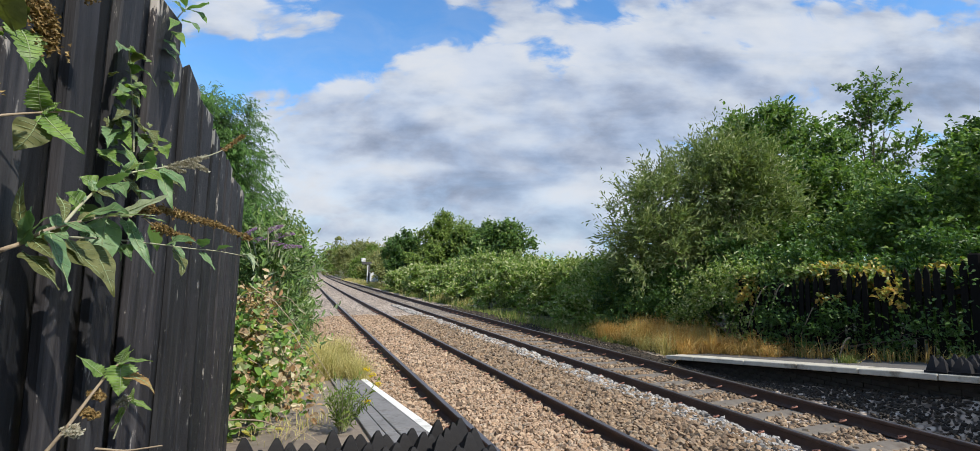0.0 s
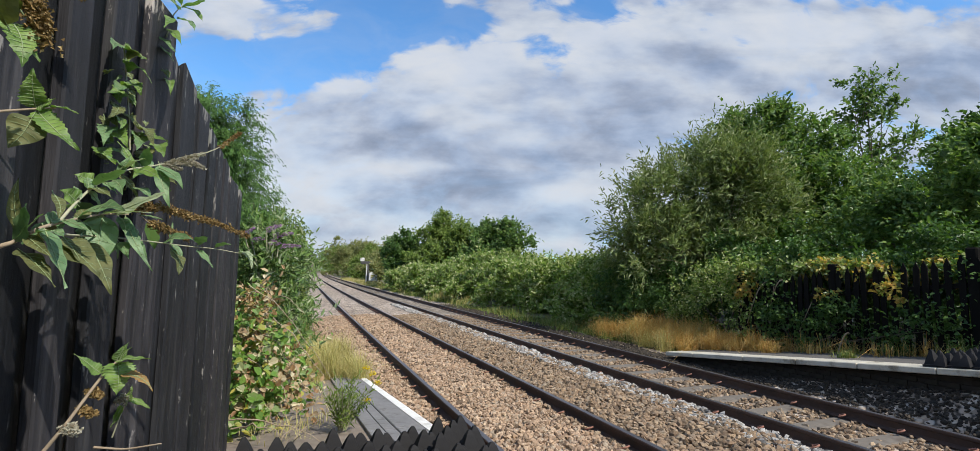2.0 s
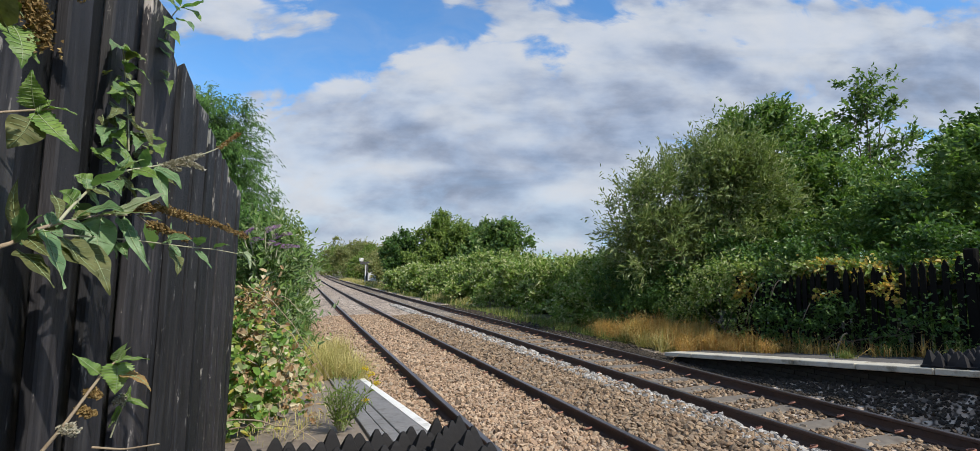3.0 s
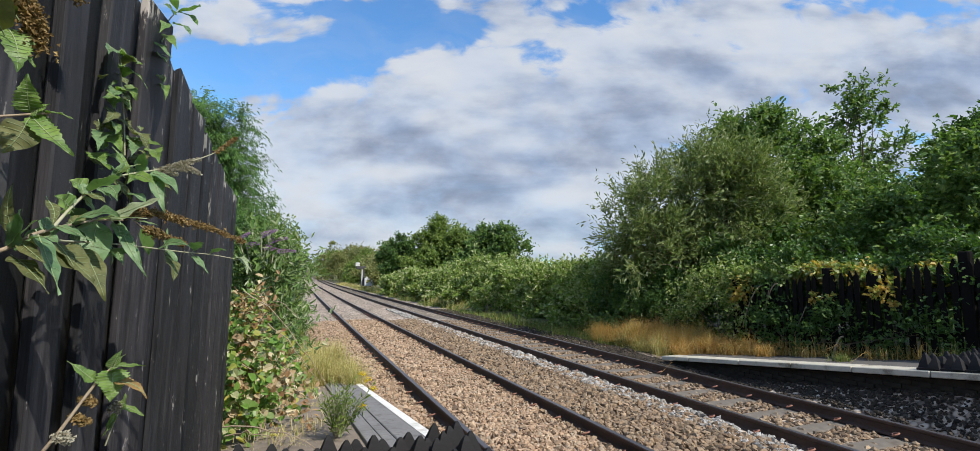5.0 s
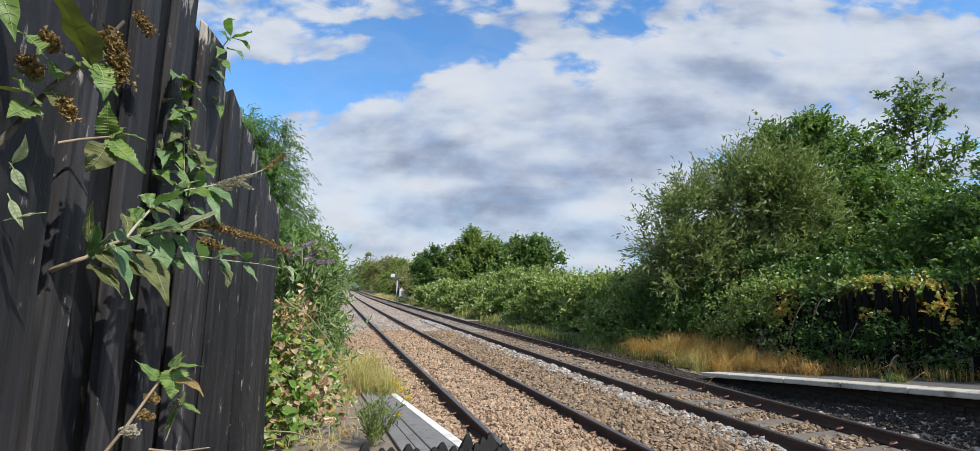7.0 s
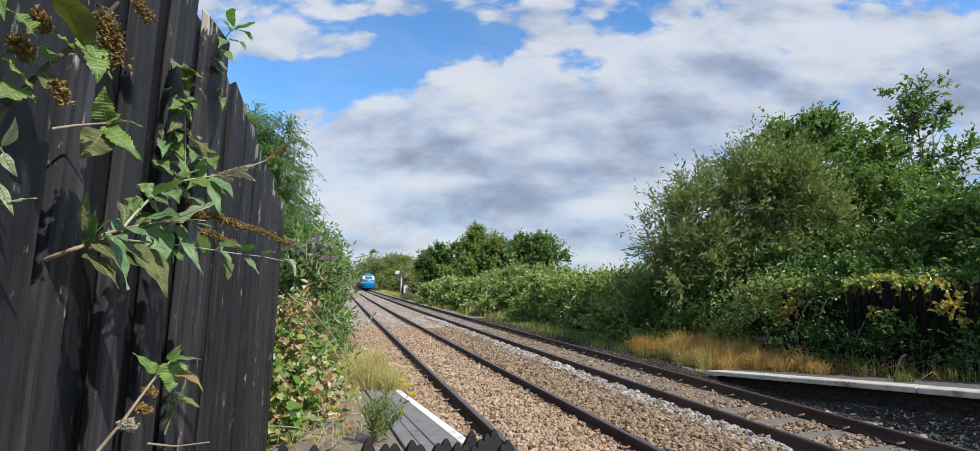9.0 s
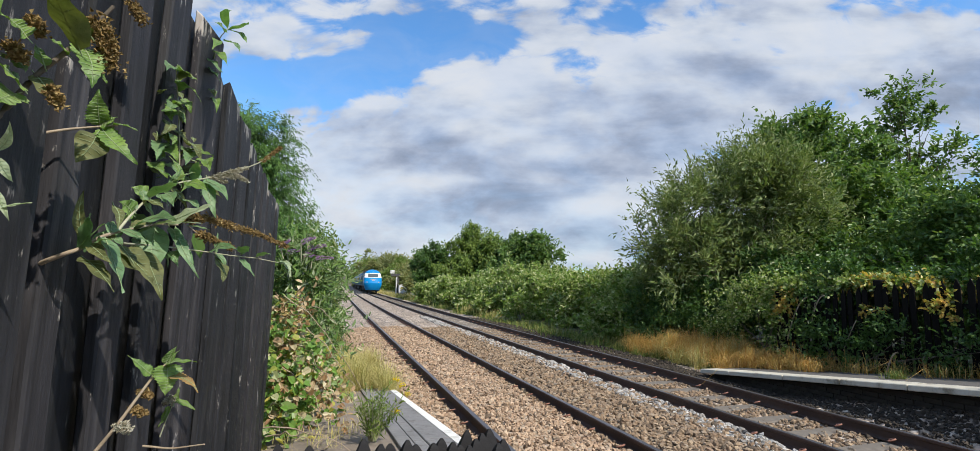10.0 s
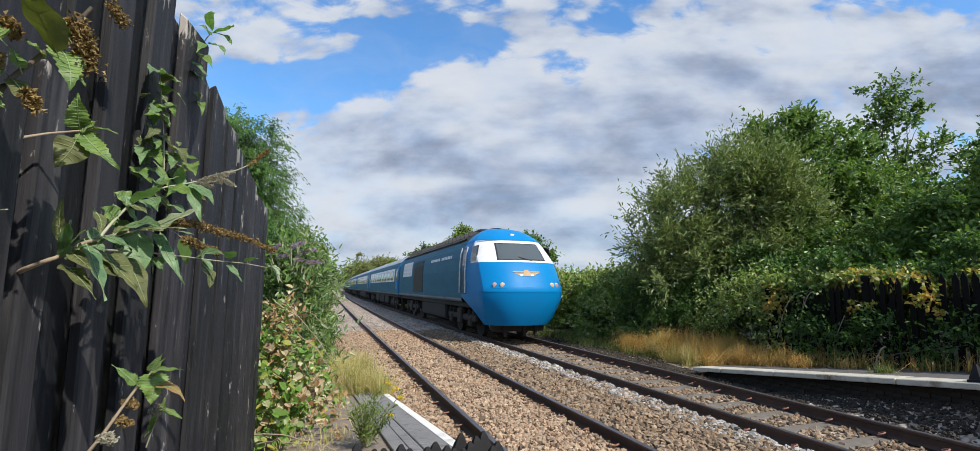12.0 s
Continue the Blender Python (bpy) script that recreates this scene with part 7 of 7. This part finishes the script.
def seed_head(row, parent, seed, mat=None, name="seed_head"):
    """A drooping head of small brown seed capsules."""
    r = np.random.default_rng(seed)
    a, b, rad = np.array(row[:3]), np.array(row[3:6]), row[6]
    n = int(110 + 34000 * rad)
    s = r.uniform(0, 1, n) ** 0.8
    bumpy = 0.75 + 0.35 * np.sin(s * 14 + seed)
    P = a + (b - a) * s[:, None] + r.normal(0, 0.45, (n, 3)) * rad * bumpy[:, None]
    d = unit(r.normal(0, 1, (n, 3)))
    v, f = leaf_arrays(P, d, r.normal(0, 1, (n, 3)), r.uniform(0.004, 0.008, n), r.uniform(0.003, 0.006, n), 0.5)
    tagged(part(name, mesh_of(name, v, f, mat or M_SEED), None, parent), kind="stuff")


def stem_part(line, thick, thin, mat, parent):
    """A smooth stem through its knots."""
    pts = np.array(line, float)
    q = np.linspace(0, len(pts) - 1, 4 * len(pts))
    fine = np.stack([np.interp(q, np.arange(len(pts)), pts[:, i]) for i in range(3)], -1)
    fine[1:-1] = (fine[:-2] + 2 * fine[1:-1] + fine[2:]) / 4
    part("stem", tubes("stem", [(fine, np.linspace(thick, thin, len(fine)))], mat, 7), None, parent)


def near_plants():
    bud = thing("buddleia_branch", "buddleia branch with long grey-green leaves growing through the fence", "branch")
    for line, r0, r1, mat in zip(BUDDLEIA_STEMS, (0.0040, 0.0022, 0.0026, 0.0014, 0.0012), (0.0016, 0.0009, 0.0009, 0.0006, 0.0006), (M_TWIG, M_STEM, M_STEM, M_TWIG, M_TWIG)):
        stem_part(line, r0, r1, mat, bud)
    for i, row in enumerate(SPRAY_LEAVES):
        broad_leaf(row, M_LEAF_PALE if i in (3, 9, 11) else M_LEAF_SAGE, bud, i + 1)
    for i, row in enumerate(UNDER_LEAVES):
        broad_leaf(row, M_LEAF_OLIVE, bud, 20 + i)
    for i, row in enumerate(SIDE_LEAVES):
        broad_leaf(row, M_LEAF_PALE if i in (6, 7) else M_LEAF_SAGE, bud, 30 + i)
    for i, row in enumerate(UPPER_LEAVES):
        broad_leaf(row, M_LEAF_FRESH if i in (1, 2, 5) else M_LEAF_PALE if i == 3 else M_LEAF_SAGE, bud, 40 + i, lance=i not in (1, 2))
    for first, spike in ((0, BUDDLEIA_STEMS[3]), (10, BUDDLEIA_STEMS[4])):
        line = [np.array(p) for p in spike]
        for i in range(1, len(line) - 1):  # brown spent flower spikes
            seed_head((*line[i], *line[i + 1], (0.0135 if first == 0 else 0.011) - 0.0016 * i), bud, 50 + first + i)
    more = random.Random(9)
    for stem, first, last, count, size in ((0, 3, 7, 8, 0.075), (2, 1, 4, 12, 0.055), (1, 1, 5, 8, 0.045)):
        knots = [Vector(p) for p in BUDDLEIA_STEMS[stem]]
        for i in range(count):  # the smaller leaves between, in pairs along the stems
            q = first + (last - first) * (i // 2 * 2 + 1) / count
            j = min(int(q), len(knots) - 2)
            a = knots[j].lerp(knots[j + 1], q - j)
            along = (knots[j + 1] - knots[j]).normalized()
            out = Vector((more.uniform(-0.6, 0.3), more.uniform(-0.5, 0.6), -0.7 if i % 2 else 0.45)).normalized()
            b = a + (along * more.uniform(0.3, 0.9) + out).normalized() * size * more.uniform(0.55, 1.2)
            broad_leaf((*a, *b, size * more.uniform(0.2, 0.3)), more.choice((M_LEAF_SAGE, M_LEAF_SAGE, M_LEAF_FRESH, M_LEAF_OLIVE)), bud, 200 + stem * 40 + i)
    line = [np.array(p) for p in BUDDLEIA_STEMS[2]]
    rng = np.random.default_rng(4)
    ahead = unit(line[5] - line[4])
    for i in range(10):  # silvery dried plume
        a = line[4] + (line[5] - line[4]) * rng.uniform(0.1, 1.0)
        seed_head((*a, *(a + ahead * rng.uniform(0.03, 0.06) + np.array([0, 0, rng.uniform(-0.035, 0.005)])), 0.0026), bud, 70 + i, M_DRYWHITE, "plume")
    seed_head((*line[6], *line[7], 0.003), bud, 85, M_SEED, "plume")

    net = thing("nettle", "nettle shoot with toothed yellow-green leaves against the fence", "weed")
    stem_part(OTHER_STEMS[0], 0.0026, 0.0014, M_TWIG, net)
    for i, row in enumerate(NETTLE_LEAVES):
        broad_leaf(row, M_LEAF_OLIVE if i == 3 else M_LEAF_FRESH, net, 90 + i, i != 3, False)

    corner = thing("buddleia_branch", "buddleia branch with broad leaves and brown seed heads", "branch")
    stem_part(OTHER_STEMS[1], 0.0040, 0.0024, M_BARK, corner)
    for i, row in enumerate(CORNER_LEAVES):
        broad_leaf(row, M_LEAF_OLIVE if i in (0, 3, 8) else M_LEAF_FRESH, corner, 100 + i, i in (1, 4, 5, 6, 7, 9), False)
    more = random.Random(5)
    for i in range(90):  # unseen leaves beside the camera, added to this bush to shade the fence
        x = more.uniform(-0.42, -0.16)
        y = -x / 0.53 - more.uniform(0.09, 0.45)
        a = Vector((x, y, more.uniform(1.62, 2.35)))
        d = Vector((more.uniform(-0.6, 0.6), more.uniform(-0.9, 0.1), more.uniform(-0.9, 0.5))).normalized()
        size = more.uniform(0.05, 0.11)
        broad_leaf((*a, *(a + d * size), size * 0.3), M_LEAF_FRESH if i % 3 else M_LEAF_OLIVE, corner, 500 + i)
    # stems for the added out-of-view leaves
    for x, y in ((-0.40, 0.35), (-0.36, 0.15), (-0.30, 0.30)):
        stem_part([(-0.46, y, 1.2), (x - 0.02, y + 0.02, 1.7), (x + 0.04, y - 0.03, 2.1), (x + 0.10, y - 0.08, 2.4)], 0.005, 0.002, M_BARK, corner)
    for i, row in enumerate(PALE_LEAVES):
        broad_leaf(row, M_LEAF_PALE, corner, 115 + i)
    for i, row in enumerate(SEED_HEADS):
        seed_head(row, corner, 120 + i)

    sprig = thing("nettle", "nettle sprig with bright leaves and dry seed clusters", "weed")
    stem_part(OTHER_STEMS[2], 0.0034, 0.0018, M_TWIG, sprig)
    stem_part(OTHER_STEMS[3], 0.0014, 0.0008, M_STEM, sprig)
    for i, row in enumerate(SPRIG_LEAVES):
        broad_leaf(row, M_LEAF_DRY if i == 4 else M_LEAF_FRESH, sprig, 130 + i, True, False)
    for i, row in enumerate(DRY_CLUSTERS):
        seed_head(row, sprig, 140 + i, M_DRYWHITE if i % 2 else M_SEED)
    twig = thing("dry_twig", "bare pale twig poking from the fence", "twig")
    stem_part(OTHER_STEMS[4], 0.0022, 0.0012, M_TWIG, twig)

    vine = thing("creeper", "green creeper climbing the face of the board fence", "climbing plant")
    stem_part(OTHER_STEMS[5], 0.0022, 0.0014, M_STEM, vine)
    for i, row in enumerate(CREEPER_LEAVES + CREEPER_TUFTS):
        broad_leaf(row, (M_LEAF_FRESH, M_LEAF_SAGE, M_LEAF_FRESH, M_LEAF_OLIVE)[i % 4], vine, 150 + i, True, False)
        for _ in range(2):  # smaller leaves crowd round each
            a = Vector(row[:3]) + Vector((more.uniform(-0.02, 0.01), more.uniform(-0.05, 0.05), more.uniform(-0.04, 0.04)))
            d = Vector((more.uniform(0.1, 0.6), more.uniform(-0.8, 0.4), more.uniform(-1.0, 0.3))).normalized()
            broad_leaf((*a, *(a + d * more.uniform(0.018, 0.038)), more.uniform(0.009, 0.018)), more.choice((M_LEAF_FRESH, M_LEAF_SAGE, M_LEAF_OLIVE)), vine, 400 + 3 * i, True, False)
    top = thing("creeper", "leafy shoot rising above the fence top", "climbing plant")
    stem_part(OTHER_STEMS[6], 0.0026, 0.0012, M_STEM, top)
    for i, row in enumerate(TOP_LEAVES):
        broad_leaf(row, M_LEAF_FRESH if i % 2 else M_LEAF_SAGE, top, 180 + i)


near_plants()

motions()
